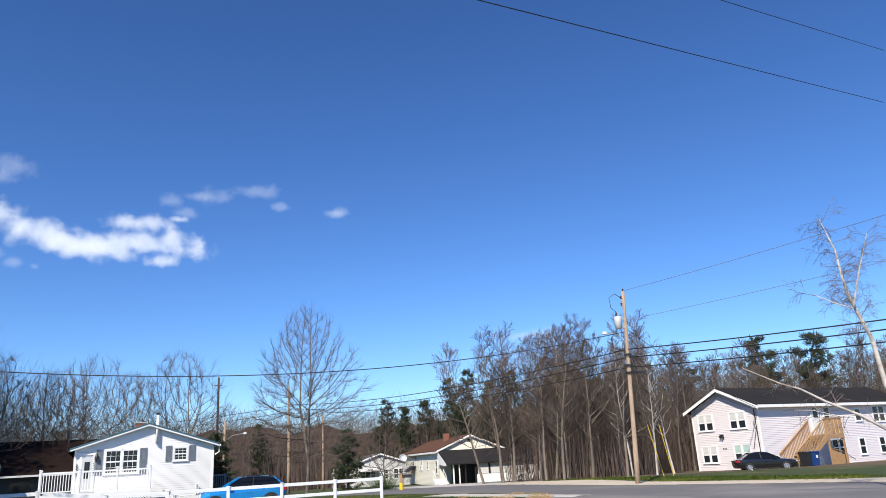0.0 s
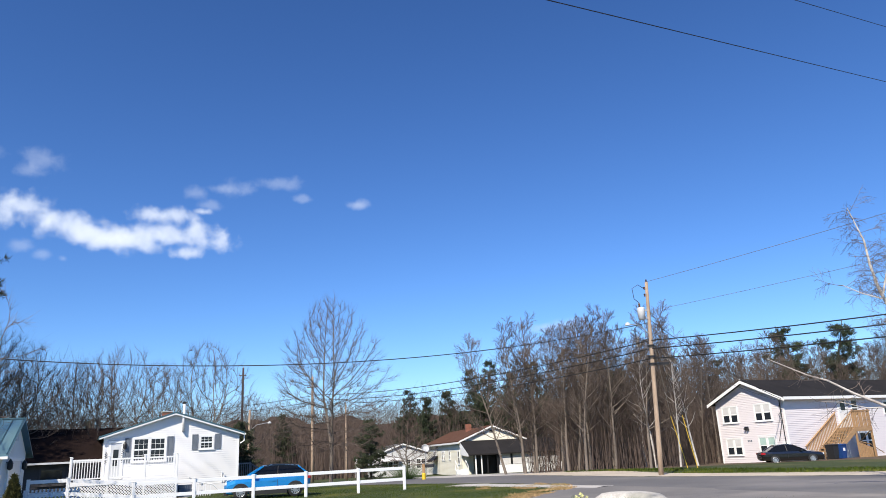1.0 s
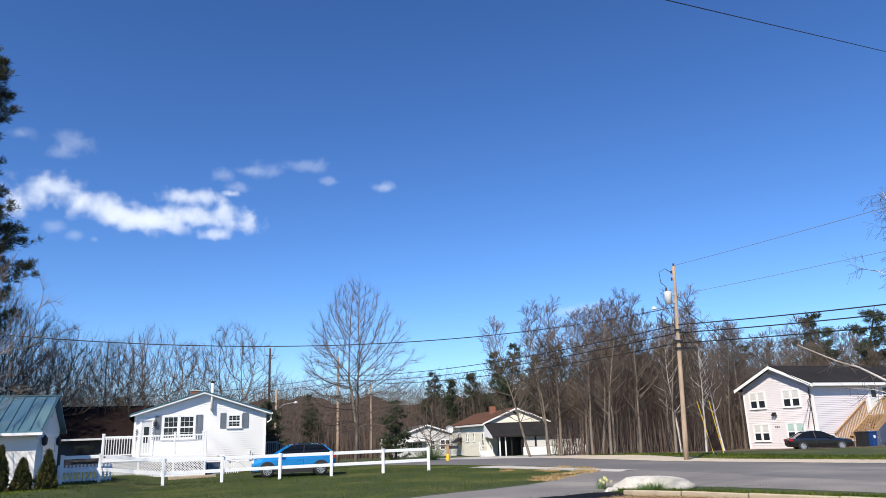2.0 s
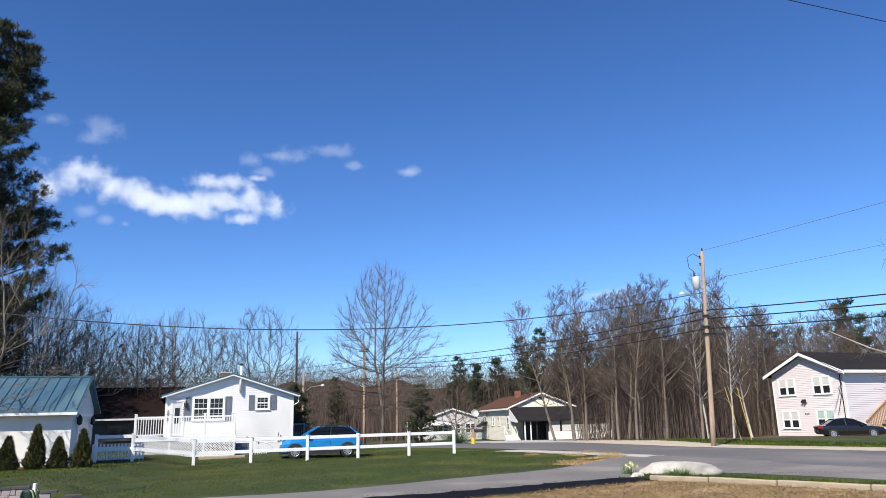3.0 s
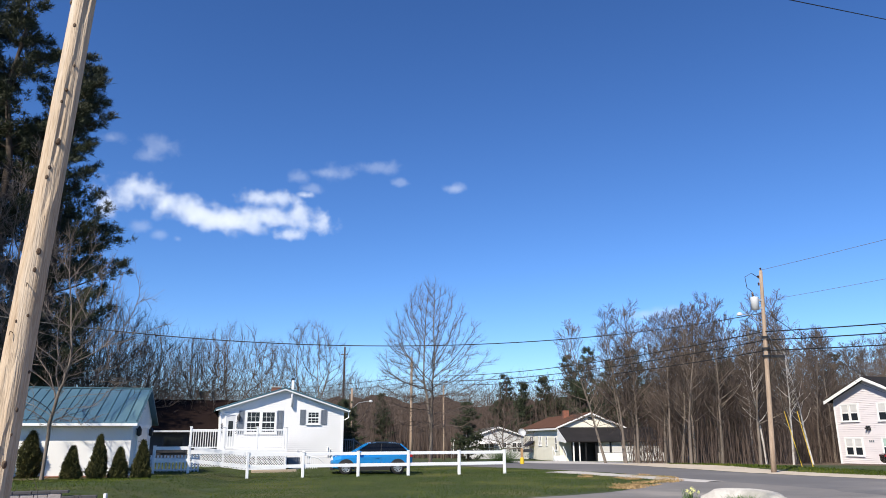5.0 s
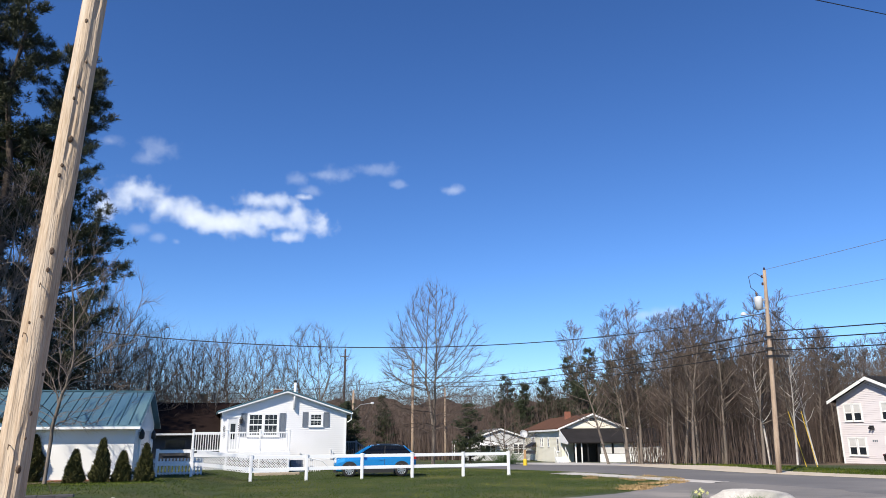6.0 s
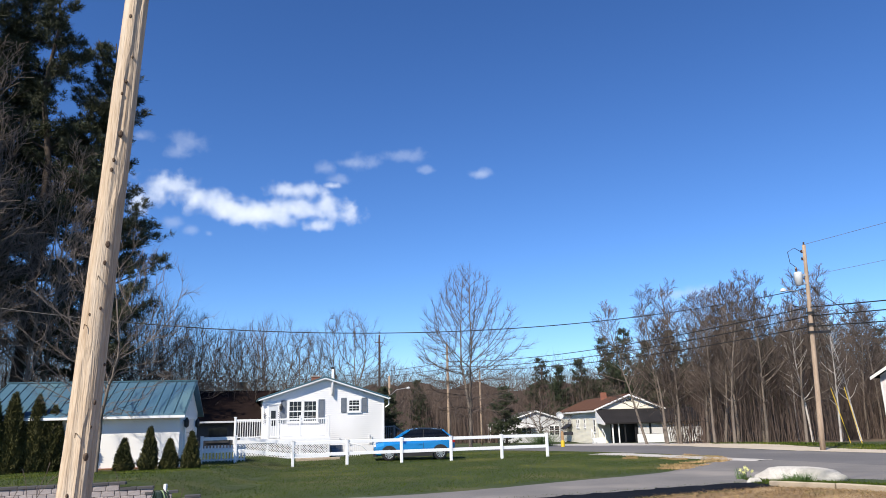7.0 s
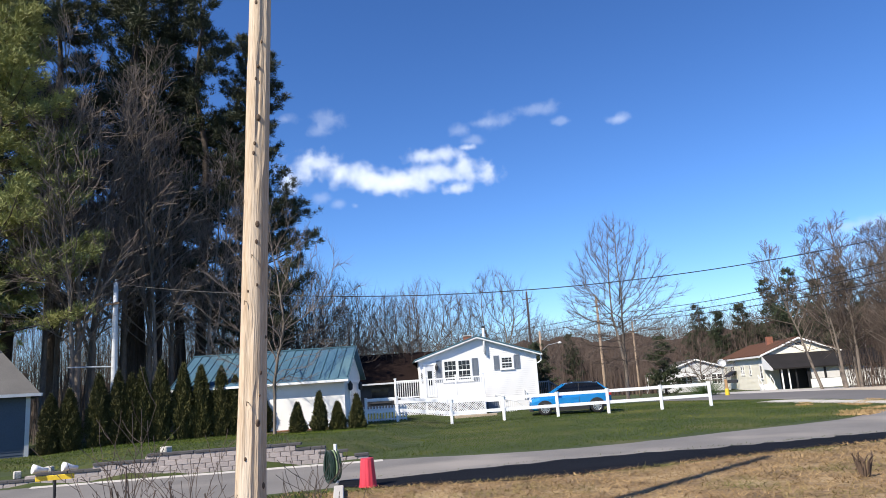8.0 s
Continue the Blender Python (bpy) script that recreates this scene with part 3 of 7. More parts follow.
    part("rim_board", B().box(-0.03, L + 0.03, -0.04, 0, F - 0.2, F + 0.0).box(-0.04, 0, 0, D, F - 0.2, F).box(L, L + 0.04, 0, 1.3, F - 0.2, F), M["vinyl"], dk)
    posts = [(0, 0), (1.7, 0), (3.4, 0), (L - 0.1, 0), (0, D - 0.15), (L - 0.1, 1.2)]
    for x, y in posts:
        part("post", B().box(x, x + 0.11, y - 0.005, y + 0.105, 0, F + 1.16, 0.015).box(x - 0.02, x + 0.13, y - 0.02, y + 0.12, F + 1.16, F + 1.2, 0.012), M["vinyl"], dk)
    for x0, x1, y0, y1 in ((0.11, 1.7, 0.025, 0.085), (1.81, 3.4, 0.025, 0.085), (3.51, L - 0.1, 0.025, 0.085), (0.025, 0.085, 0.1, D - 0.15)):
        for z0, z1 in ((0.98, 1.06), (0.1, 0.16)):
            part("rail", B().box(x0, x1, y0, y1, F + z0, F + z1, 0.008), M["vinyl"], dk)
    bal = B().box(-0.018, 0.018, -0.018, 0.018, F + 0.16, F + 0.98).mesh("baluster", M["vinyl"])
    x = 0.2
    while x < L - 0.12:
        if all(abs(x - p - 0.055) > 0.09 for p, q in posts[:4]):
            part("baluster", bal, None, dk, at=pose(x, 0.055, 0))
        x += 0.122
    for k in range(18):
        part("baluster", bal, None, dk, at=pose(0.055, 0.22 + k * 0.13, 0))
    lat = B()
    n = 46
    for k in range(-6, n):
        for s in (1, -1):
            xa = k * 0.13
            pts = []
            za, zb = 0.08, F - 0.2
            xb = xa + s * (zb - za)
            lo, hi = 0.02, L - 0.02
            ta = max(0.0, min((lo - xa) / (xb - xa), (hi - xa) / (xb - xa)))
            tb = min(1.0, max((lo - xa) / (xb - xa), (hi - xa) / (xb - xa)))
            if tb - ta < 0.03:
                continue
            xa, xb, za, zb = xa + (xb - xa) * ta, xa + (xb - xa) * tb, za + (zb - za) * ta, za + (zb - za) * tb
            y = -0.012 if s > 0 else -0.022
            lat.face((xa - 0.026, y, za), (xa + 0.026, y, za), (xb + 0.026, y, zb), (xb - 0.026, y, zb))
            lat.face((xa - 0.026, y + 0.008, za), (xb - 0.026, y + 0.008, zb), (xb + 0.026, y + 0.008, zb), (xa + 0.026, y + 0.008, za))
    part("lattice", lat, M["vinyl"], dk, "white diagonal lattice skirt")
    part("skirt_board", B().box(0, L, -0.03, 0, 0.02, 0.09), M["vinyl"], dk)
    # Added dark sheet gives the lattice holes their shade.
    part("void", B().box(0.02, L - 0.02, 0.12, 0.14, 0.03, F - 0.2), M["dark"], dk, "dark panel standing for the shade beneath the deck")
    # steps from the deck
    st = thing("deck_steps", pose(-19.33, 39.14, 0.1, 0, 0, YAW) @ pose(3.6, -2.6, 0), "short grey steps with white balusters beside the deck", "steps")
    for k in range(3):
        part("tread", B().box(0, 0.36 + 0.3 * k * 0 + 0.3, 0.3 * k, 0.3 * k + 0.32, 0, 0.22 * (k + 1), 0.01), M["shutter"], st, at=pose(0.1, 0.2, 0))
    for k in range(7):
        part("baluster", B().box(0.9 + k * 0.12, 0.935 + k * 0.12, 0.25, 0.285, 0.02, 0.78 - k * 0.03), M["vinyl"], st)
    part("handrail", B().tube([(0.85, 0.27, 0.82), (1.75, 0.27, 0.60), (2.1, 0.27, 0.3)], [0.03] * 3, 6), M["vinyl"], st)
    tb = single("landscape_timber", B().box(0, 2.3, 0, 0.35, -0.05, 0.14, 0.02), M["timber"], "bleached timber beam lying on the lawn", "timber", m=pose(-16.0, 36.3, gz(-16, 36.3), 0, 0, YAW))
    # back steps at the side of the house
    bs = thing("side_steps", pose(-19.33, 39.14, 0.15, 0, 0, YAW) @ pose(w + 0.02, 2.6, 0), "grey wooden side stair with a dark railing", "steps")
    part("landing", B().box(0, 1.2, 0, 1.4, 0.5, 0.62), M["shutter"], bs)
    for k in range(3):
        part("tread", B().box(1.2 + 0.3 * k, 1.52 + 0.3 * k, 0, 1.4, 0, 0.48 - 0.16 * k), M["shutter"], bs)
    for x, z in ((0.05, 0.62), (1.15, 0.62), (2.05, 0.02)):
        part("post", B().box(x, x + 0.09, 0, 0.09, 0, z + 1.0, 0.01), M["shutter"], bs)
    r = B().box(0.1, 1.2, 0.02, 0.07, 1.5, 1.58)
    for k in range(8):
        r.box(0.2 + k * 0.12, 0.23 + k * 0.12, 0.03, 0.06, 0.62, 1.5)
    r.tube([(1.2, 0.045, 1.54), (2.1, 0.045, 0.95)], [0.04, 0.04], 4)
    for k in range(6):
        r.tube([(1.3 + k * 0.13, 0.045, 0.5 - k * 0.07), (1.3 + k * 0.13, 0.045, 1.47 - k * 0.085)], [0.016] * 2, 4)
    part("railing", r, M["shutter"], bs)


white_house()


# white shed with a teal roof
def shed():
    L, D, eave, ridge = 7.4, 5.2, 2.62, 3.92
    z0 = 0.28
    s = thing("shed", pose(-17.55, 27.78, 0, 0, 0, YAW - 5) @ pose(-L, 0, z0), "white-painted block shed with a teal standing-seam metal roof", "shed")
    e, r = eave - z0, ridge - z0
    b = B()
    for x in (0, L):
        b.face((x, 0, -0.6), (x, D, -0.6), (x, D, e), (x, D / 2, r), (x, 0, e))
    b.face((0, 0, -0.6), (L, 0, -0.6), (L, 0, e), (0, 0, e)).face((0, D, -0.6), (L, D, -0.6), (L, D, e), (0, D, e))
    part("wall", b, M["stucco"], s)
    part("footing", B().box(-0.03, L + 0.03, -0.05, 0.0, -0.6, 0.10), M["brick"], s, "dark red brick footing")
    k = (r - e) / (D / 2)
    o = 0.42
    for side in (0, 1):
        rf = B()
        y0, z0_, y1, z1 = (-o, e - k * o, D / 2, r) if side == 0 else (D + o, e - k * o, D / 2, r)
        q = [(-0.25, y0, z0_ + 0.06), (L + 0.25, y0, z0_ + 0.06), (L + 0.25, y1, z1 + 0.06), (-0.25, y1, z1 + 0.06)]
        lo = [(x, y, z - 0.06) for x, y, z in q]
        rf.face(*q).face(*reversed(lo)).face(lo[0], lo[1], q[1], q[0]).face(lo[1], lo[2], q[2], q[1]).face(lo[3], lo[0], q[0], q[3])
        ro = part("roof", rf, M["roof_teal"], s, "teal standing-seam metal roof slope")
        x = -0.2
        while x <= L + 0.22:
            seam = B()
            for a, c in ((0.0, 0.02),):
                p0, p1 = Vector((x, y0, z0_ + 0.06)), Vector((x, y1, z1 + 0.06))
                up = Vector((0, 0, 0.04))
                wv = Vector((0.014, 0, 0))
                seam.face(p0 - wv, p0 + wv, p0 + wv + up, p0 - wv + up).face(p0 - wv + up, p0 + wv + up, p1 + wv + up, p1 - wv + up).face(p0 - wv, p0 - wv + up, p1 - wv + up, p1 - wv).face(p0 + wv, p1 + wv, p1 + wv + up, p0 + wv + up)
            part("seam", seam, M["edge_teal"], ro)
            x += 0.41
    part("fascia", B().box(-0.24, L + 0.24, -o - 0.02, -o, e - k * o - 0.1, e - k * o + 0.0), M["trim"], s, "white fascia board")
    part("soffit", B().box(-0.2, L + 0.2, -o, -0.002, e - k * o - 0.06, e - k * o - 0.04), M["trim"], s)
    part("ridge_cap", B().box(-0.26, L + 0.26, D / 2 - 0.1, D / 2 + 0.1, r + 0.05, r + 0.10), M["edge_teal"], s)
    dr = part("door", B().box(L + 0.0, L + 0.05, 1.2, 3.9, -0.1, 2.0), M["can"], s, "pale grey garage door")
    for z in (0.4, 0.9, 1.4):
        part("groove", B().box(L + 0.05, L + 0.06, 1.25, 3.85, z, z + 0.02), M["shutter"], dr)
    part("frame", B().box(L, L + 0.07, 1.08, 1.2, -0.1, 2.1).box(L, L + 0.07, 3.9, 4.02, -0.1, 2.1).box(L, L + 0.07, 1.08, 4.02, 2.0, 2.12), M["trim"], dr)
    for y in (0.85, 4.2):
        part("wall_lamp", B().lathe([(0.02, 1.62), (0.1, 1.68), (0.11, 1.9), (0.05, 2.0), (0.01, 2.06)], 8, (L + 0.14, y)).box(L, L + 0.14, y - 0.02, y + 0.02, 1.9, 1.94), M["dark"], s, "black wall lantern")
    part("gable_vent", B().box(L, L + 0.04, D / 2 - 0.2, D / 2 + 0.2, r - 0.85, r - 0.4), M["can"], s)


shed()


# two-storey house across the road
FAR = Matrix.Translation((0.3, 0, 1.79)) @ Matrix.Scale(1.15, 4) @ Matrix.Translation((-0.3, 0, -1.79))


def right_house():
    w, d, eave, peak = 5.5, 16.0, 4.08, 5.28
    h = thing("house", FAR @ pose(17.6, 51.45, 0, 0, 0, YAW - 90), "two-storey pale mauve-grey vinyl-sided house with white windows", "house")
    z0 = -0.5
    wall = part("wall", core(w, d, z0, eave, peak), M["grey_siding"], h)
    stuff_part("siding", siding(B(), 0, w, -0.1, eave, peak, 0, 0.11, lip=0.024), M["grey_siding"], wall)
    stuff_part("side_siding", siding_side(B(), w, 0, d, -0.1, eave, 1, 0.11, lip=0.024), M["grey_siding"], wall)
    part("roof", roof(w, d, eave, peak, 0.42, 0.42, 0.14), M["roof_black"], h, "low-pitched black shingle roof")
    part("fascia", rake(w, eave, peak, 0.40, -0.40, 0.2), M["trim"], h)
    part("soffit", B().box(w, w + 0.42, -0.4, d + 0.4, eave - 0.2, eave - 0.17), M["trim"], h)
    part("eave_board", B().box(w + 0.40, w + 0.43, -0.42, d + 0.42, eave - 0.2, eave - 0.02), M["trim"], h)
    f = lambda x, z: pose(x, -0.016, z)
    for x, z, bl in ((0.55, 2.72, "blind"), (1.22, 2.72, "blind"), (3.25, 2.72, "blind"), (3.92, 2.72, "blind"), (0.55, 0.62, "blind"), (1.22, 0.62, "blind"), (3.25, 0.66, "green_blind"), (3.92, 0.66, "green_blind")):
        window(h, f(x, z), 0.55, 1.02, 1, 1, 2, bl, trim_w=0.075)
    part("flood_lamp", B().box(2.25, 2.55, -0.12, -0.02, 2.28, 2.4, 0.02).lathe([(0.05, -0.22), (0.09, -0.05)], 8, (2.32, 2.25), "y").lathe([(0.05, -0.22), (0.09, -0.05)], 8, (2.5, 2.22), "y"), M["dark"], h, "black twin flood lamp")
    for k in range(3):
        part("number_bar", B().box(2.3 + k * 0.13, 2.39 + k * 0.13, -0.03, -0.02, 1.42, 1.55), M["shutter"], h)
    part("corner_board", B().box(w - 0.09, w + 0.03, -0.03, 0.0, z0, eave - 0.2), M["trim"], h)
    part("corner_board", B().box(-0.03, 0.08, -0.03, 0.0, z0, eave - 0.2), M["trim"], h)
    part("service_mast", B().tube([(w - 0.2, -0.1, 0.9), (w - 0.2, -0.1, 3.9)], [0.03, 0.03], 6).tube([(w - 0.35, -0.08, 3.6), (w - 0.1, -0.12, 3.3), (w - 0.4, -0.1, 3.0), (w - 0.25, -0.1, 2.6), (w - 0.7, -0.06, 1.4)], [0.015] * 5, 5), M["wire"], h, "service cable drop on the corner")
    part("meter", B().box(w - 0.5, w - 0.1, -0.1, -0.02, 1.0, 1.4, 0.02).lathe([(0.11, -0.2), (0.11, -0.1)], 10, (w - 0.3, 0.85), "y"), M["satin"], h)
    sd = lambda y, z: pose(w + 0.016, y, z, 0, 0, 90)
    for y, z, hh in ((6.45, 2.75, 1.05), (9.85, 2.85, 0.8), (11.9, 2.75, 1.05), (12.6, 2.75, 1.05), (7.5, 0.62, 1.05), (6.75, 0.62, 1.05), (9.7, 0.62, 1.05), (12.0, 0.62, 1.05), (14.2, 2.75, 1.05), (14.2, 0.62, 1.05)):
        window(h, sd(y, z), 0.6, hh, 1, 1, 2, trim_w=0.075)
    for y in (5.1, 4.5):
        z = 2.05 if y > 5 else -0.05
        dr = part("door", B().box(w + 0.016, w + 0.06, y, y + 0.85, z, z + 1.95), M["satin"], h, "white panelled door")
        part("frame", B().box(w + 0.016, w + 0.07, y - 0.1, y - 0.001, z, z + 2.05).box(w + 0.016, w + 0.07, y + 0.851, y + 0.95, z, z + 2.05).box(w + 0.016, w + 0.07, y - 0.1, y + 0.95, z + 1.96, z + 2.06), M["trim"], dr)
        part("glazing", B().box(w + 0.06, w + 0.066, y + 0.2, y + 0.65, z + 1.1, z + 1.7), M["pane"], dr)
    part("foundation", B().box(w + 0.016, w + 0.05, 7.0, d, -0.5, 0.12), M["timber"], h, "patchy bare foundation")
    # outside stair
    st = thing("stair", FAR @ pose(17.6, 51.45, 0, 0, 0, YAW - 90) @ pose(w, 0, 0), "new-lumber outside stair with landing and railings", "stair")
    W, F = 1.15, 2.02
    part("landing", B().box(0.08, W + 0.1, 4.6, 6.3, F - 0.12, F), M["lumber"], st)
    part("rim", B().box(W + 0.1, W + 0.14, 4.6, 6.3, F - 0.26, F + 0.01).box(0.08, W + 0.1, 6.3, 6.34, F - 0.26, F + 0.01), M["lumber"], st)
    n = 11
    for k in range(n):
        z = F * (k + 1) / (n + 1)
        y = 1.3 + 3.3 * k / n
        part("tread", B().box(0.12, W + 0.08, y, y + 0.32, z - 0.05, z), M["lumber"], st)
    for x in (0.08, W + 0.08):
        part("stringer", B().face((x, 1.2, -0.1), (x, 1.55, -0.1), (x, 4.75, F - 0.28), (x, 4.6, F)).face((x + 0.045, 1.2, -0.1), (x + 0.045, 4.6, F), (x + 0.045, 4.75, F - 0.28), (x + 0.045, 1.55, -0.1)).face((x, 1.2, -0.1), (x, 4.6, F), (x + 0.045, 4.6, F), (x + 0.045, 1.2, -0.1)).face((x, 1.55, -0.1), (x + 0.045, 1.55, -0.1), (x + 0.045, 4.75, F - 0.28), (x, 4.75, F - 0.28)), M["lumber"], st)
    for x in (0.1, W + 0.1):
        part("handrail", B().tube([(x, 1.25, 1.0), (x, 4.6, F + 1.0)], [0.05, 0.05], 4), M["lumber"], st)
    part("handrail", B().box(W + 0.06, W + 0.16, 4.6, 6.35, F + 0.98, F + 1.06).box(0.1, W + 0.1, 6.28, 6.36, F + 0.98, F + 1.06), M["lumber"], st)
    stick = B().box(-0.02, 0.02, -0.02, 0.02, 0, 1.0).mesh("baluster", M["lumber"])
    for k in range(22):
        for x in (0.1, W + 0.1):
            t = (k + 0.5) / 22
            part("baluster", stick, None, st, at=pose(x, 1.3 + 3.3 * t, F * t * 0.97))
    for k in range(13):
        part("baluster", stick, None, st, at=pose(W + 0.12, 4.68 + k * 0.13, F))
    for k in range(8):
        part("baluster", stick, None, st, at=pose(0.15 + k * 0.13, 6.31, F))
    for y in (4.65, 6.2):
        part("post", B().box(W + 0.02, W + 0.12, y, y + 0.1, -0.3, F + 1.1), M["lumber"], st)
    part("brace", B().tube([(0.05, 6.25, 0.9), (W + 0.05, 6.25, F - 0.2)], [0.04, 0.04], 4), M["lumber"], st)
    lo = thing("stair_gate", FAR @ pose(17.6, 51.45, 0, 0, 0, YAW - 90) @ pose(w + 0.9, 5.2, 0), "low lumber railing beside the lower door", "railing")
    part("top_rail", B().tube([(0, 0, 1.15), (0, 1.2, 0.9), (0.1, 2.2, 0.35)], [0.04] * 3, 4), M["lumber"], lo)
    for k in range(9):
        part("slat", B().box(-0.03, 0.03, 0.08 + k * 0.16, 0.17 + k * 0.16, -0.15, 1.08 - k * 0.05), M["lumber"], lo)


right_house()


# cream house with a dark porch
def cream_house():
    dx, dy = 6.8, 1.6
    yaw = 13
    zb = -0.55
    w, d, eave, peak = 6.6, 20.5, 2.78 - zb, 4.12 - zb
    h = thing("house", pose(-0.5, 75.95, zb, 0, 0, yaw), "cream-sided bungalow with a brown shingle roof", "house")
    part("wall", core(w, d, -0.2, eave, peak), M["cream_siding"], h)
    s = siding(B(), 0, w, 0, eave, peak, 0, 0.13)
    siding_side(s, 0, 0, d, 0, eave, -1, 0.13)
    stuff_part("siding", s, M["cream_siding"], h)
    part("roof", roof(w, d, eave, peak, 0.35, 0.3, 0.14), M["roof_brown"], h, "brown shingle roof")
    part("fascia", rake(w, eave, peak, 0.34, -0.28, 0.16), M["trim"], h)
    part("eave_board", B().box(-0.38, -0.35, -0.3, d + 0.3, eave - 0.28, eave - 0.1), M["trim"], h)
    part("gable_vent", B().box(w / 2 - 0.28, w / 2 + 0.28, -0.05, -0.014, peak - 0.62, peak - 0.38), M["pane"], h)
    part("chimney", B().box(2.2, 2.8, 7.0, 7.6, eave, peak + 0.55), M["brick"], h, "low red brick chimney")
    sd = lambda y, z: pose(-0.016, y, z, 0, 0, -90)
    for y, z, ww, hh in ((1.9, 1.05, 0.8, 1.25), (6.5, 1.5, 0.6, 0.85), (9.7, 1.45, 0.6, 0.9), (10.7, 1.45, 0.6, 0.9), (15.0, 1.3, 0.9, 1.1), (16.1, 1.3, 0.9, 1.1)):
        window(h, sd(y, z), ww, hh, 1, 1, 2)
    aw = part("awning", B().face((-0.02, 13.2, 1.9), (-0.02, 16.4, 1.9), (-0.9, 16.4, 1.3), (-0.9, 13.2, 1.3)).face((-0.02, 13.2, 1.82), (-0.9, 13.2, 1.22), (-0.9, 16.4, 1.22), (-0.02, 16.4, 1.82)).face((-0.9, 13.2, 1.22), (-0.9, 13.2, 1.3), (-0.9, 16.4, 1.3), (-0.9, 16.4, 1.22)), M["dark"], h, "dark window awning")
    # porch
    p = thing("porch", pose(-0.5, 75.95, zb, 0, 0, yaw) @ pose(0.2, -3.6, 0), "enclosed porch with a dark sloped roof and pale screens", "porch")
    L, D = 9.2, 3.55
    rz = 2.95
    rf = B().face((-0.4, -0.3, 1.98), (L + 0.3, -0.3, 1.98), (L + 0.3, D + 0.02, rz + 0.35), (-0.4, D + 0.02, rz + 0.35))
    rf.face((-0.4, -0.3, 1.85), (-0.4, D, rz + 0.22), (L + 0.3, D, rz + 0.22), (L + 0.3, -0.3, 1.85)).face((-0.4, -0.3, 1.85), (L + 0.3, -0.3, 1.85), (L + 0.3, -0.3, 1.98), (-0.4, -0.3, 1.98))
    part("roof", rf, M["roof_black"], p, "near-black porch roof")
    part("gable", B().face((-0.42, -0.3, 1.75), (-0.42, -0.3, 1.96), (-0.42, D, rz + 0.33), (-0.42, D, 1.95)), M["trim"], p, "white porch end panel")
    part("knee_wall", B().box(2.7, L, 0.0, 0.12, -0.2, 0.85), M["trim"], p, "white low porch wall")
    part("back_wall", B().box(2.6, L, 1.9, 2.0, -0.2, 2.3), M["shaded_siding"], p)
    for k in range(6):
        x = 2.7 + k * 1.29
        part("post", B().box(x - 0.05, x + 0.09, 0.0, 0.12, 0.85, 1.9), M["dark"], p)
        if k < 5:
            part("screen", B().box(x + 0.1, x + 1.2, 0.05, 0.07, 0.88, 1.85), M["blind"], p, "pale drawn porch screen")
    part("door_frame", B().box(1.5, 1.62, 0, 0.12, -0.2, 1.95).box(2.5, 2.62, 0, 0.12, -0.2, 1.95), M["dark"], p)
    part("end_post", B().box(0.3, 0.42, 0, 0.12, -0.2, 1.95).box(0.9, 1.0, 0, 0.12, -0.2, 1.95), M["trim"], p)
    # Dark panel put in for the deep shade within the porch.
    part("recess", B().box(0.5, 2.7, 1.4, 1.5, -0.2, 2.3), M["dark"], p, "deep shade inside the porch")
    for k in range(4):
        part("step", B().box(-1.4, -0.3, 0.2 + 0.28 * k, 0.5 + 0.28 * k, -0.25, 0.17 * (k + 1) - 0.1), M["trim"], p)
    for x in (-1.4, -0.35):
        part("railing", B().tube([(x, 0.2, 0.0), (x, 0.2, 0.8), (x, 1.4, 1.45), (x, 1.4, 0.5)], [0.03] * 4, 5), M["trim"], p)


cream_house()


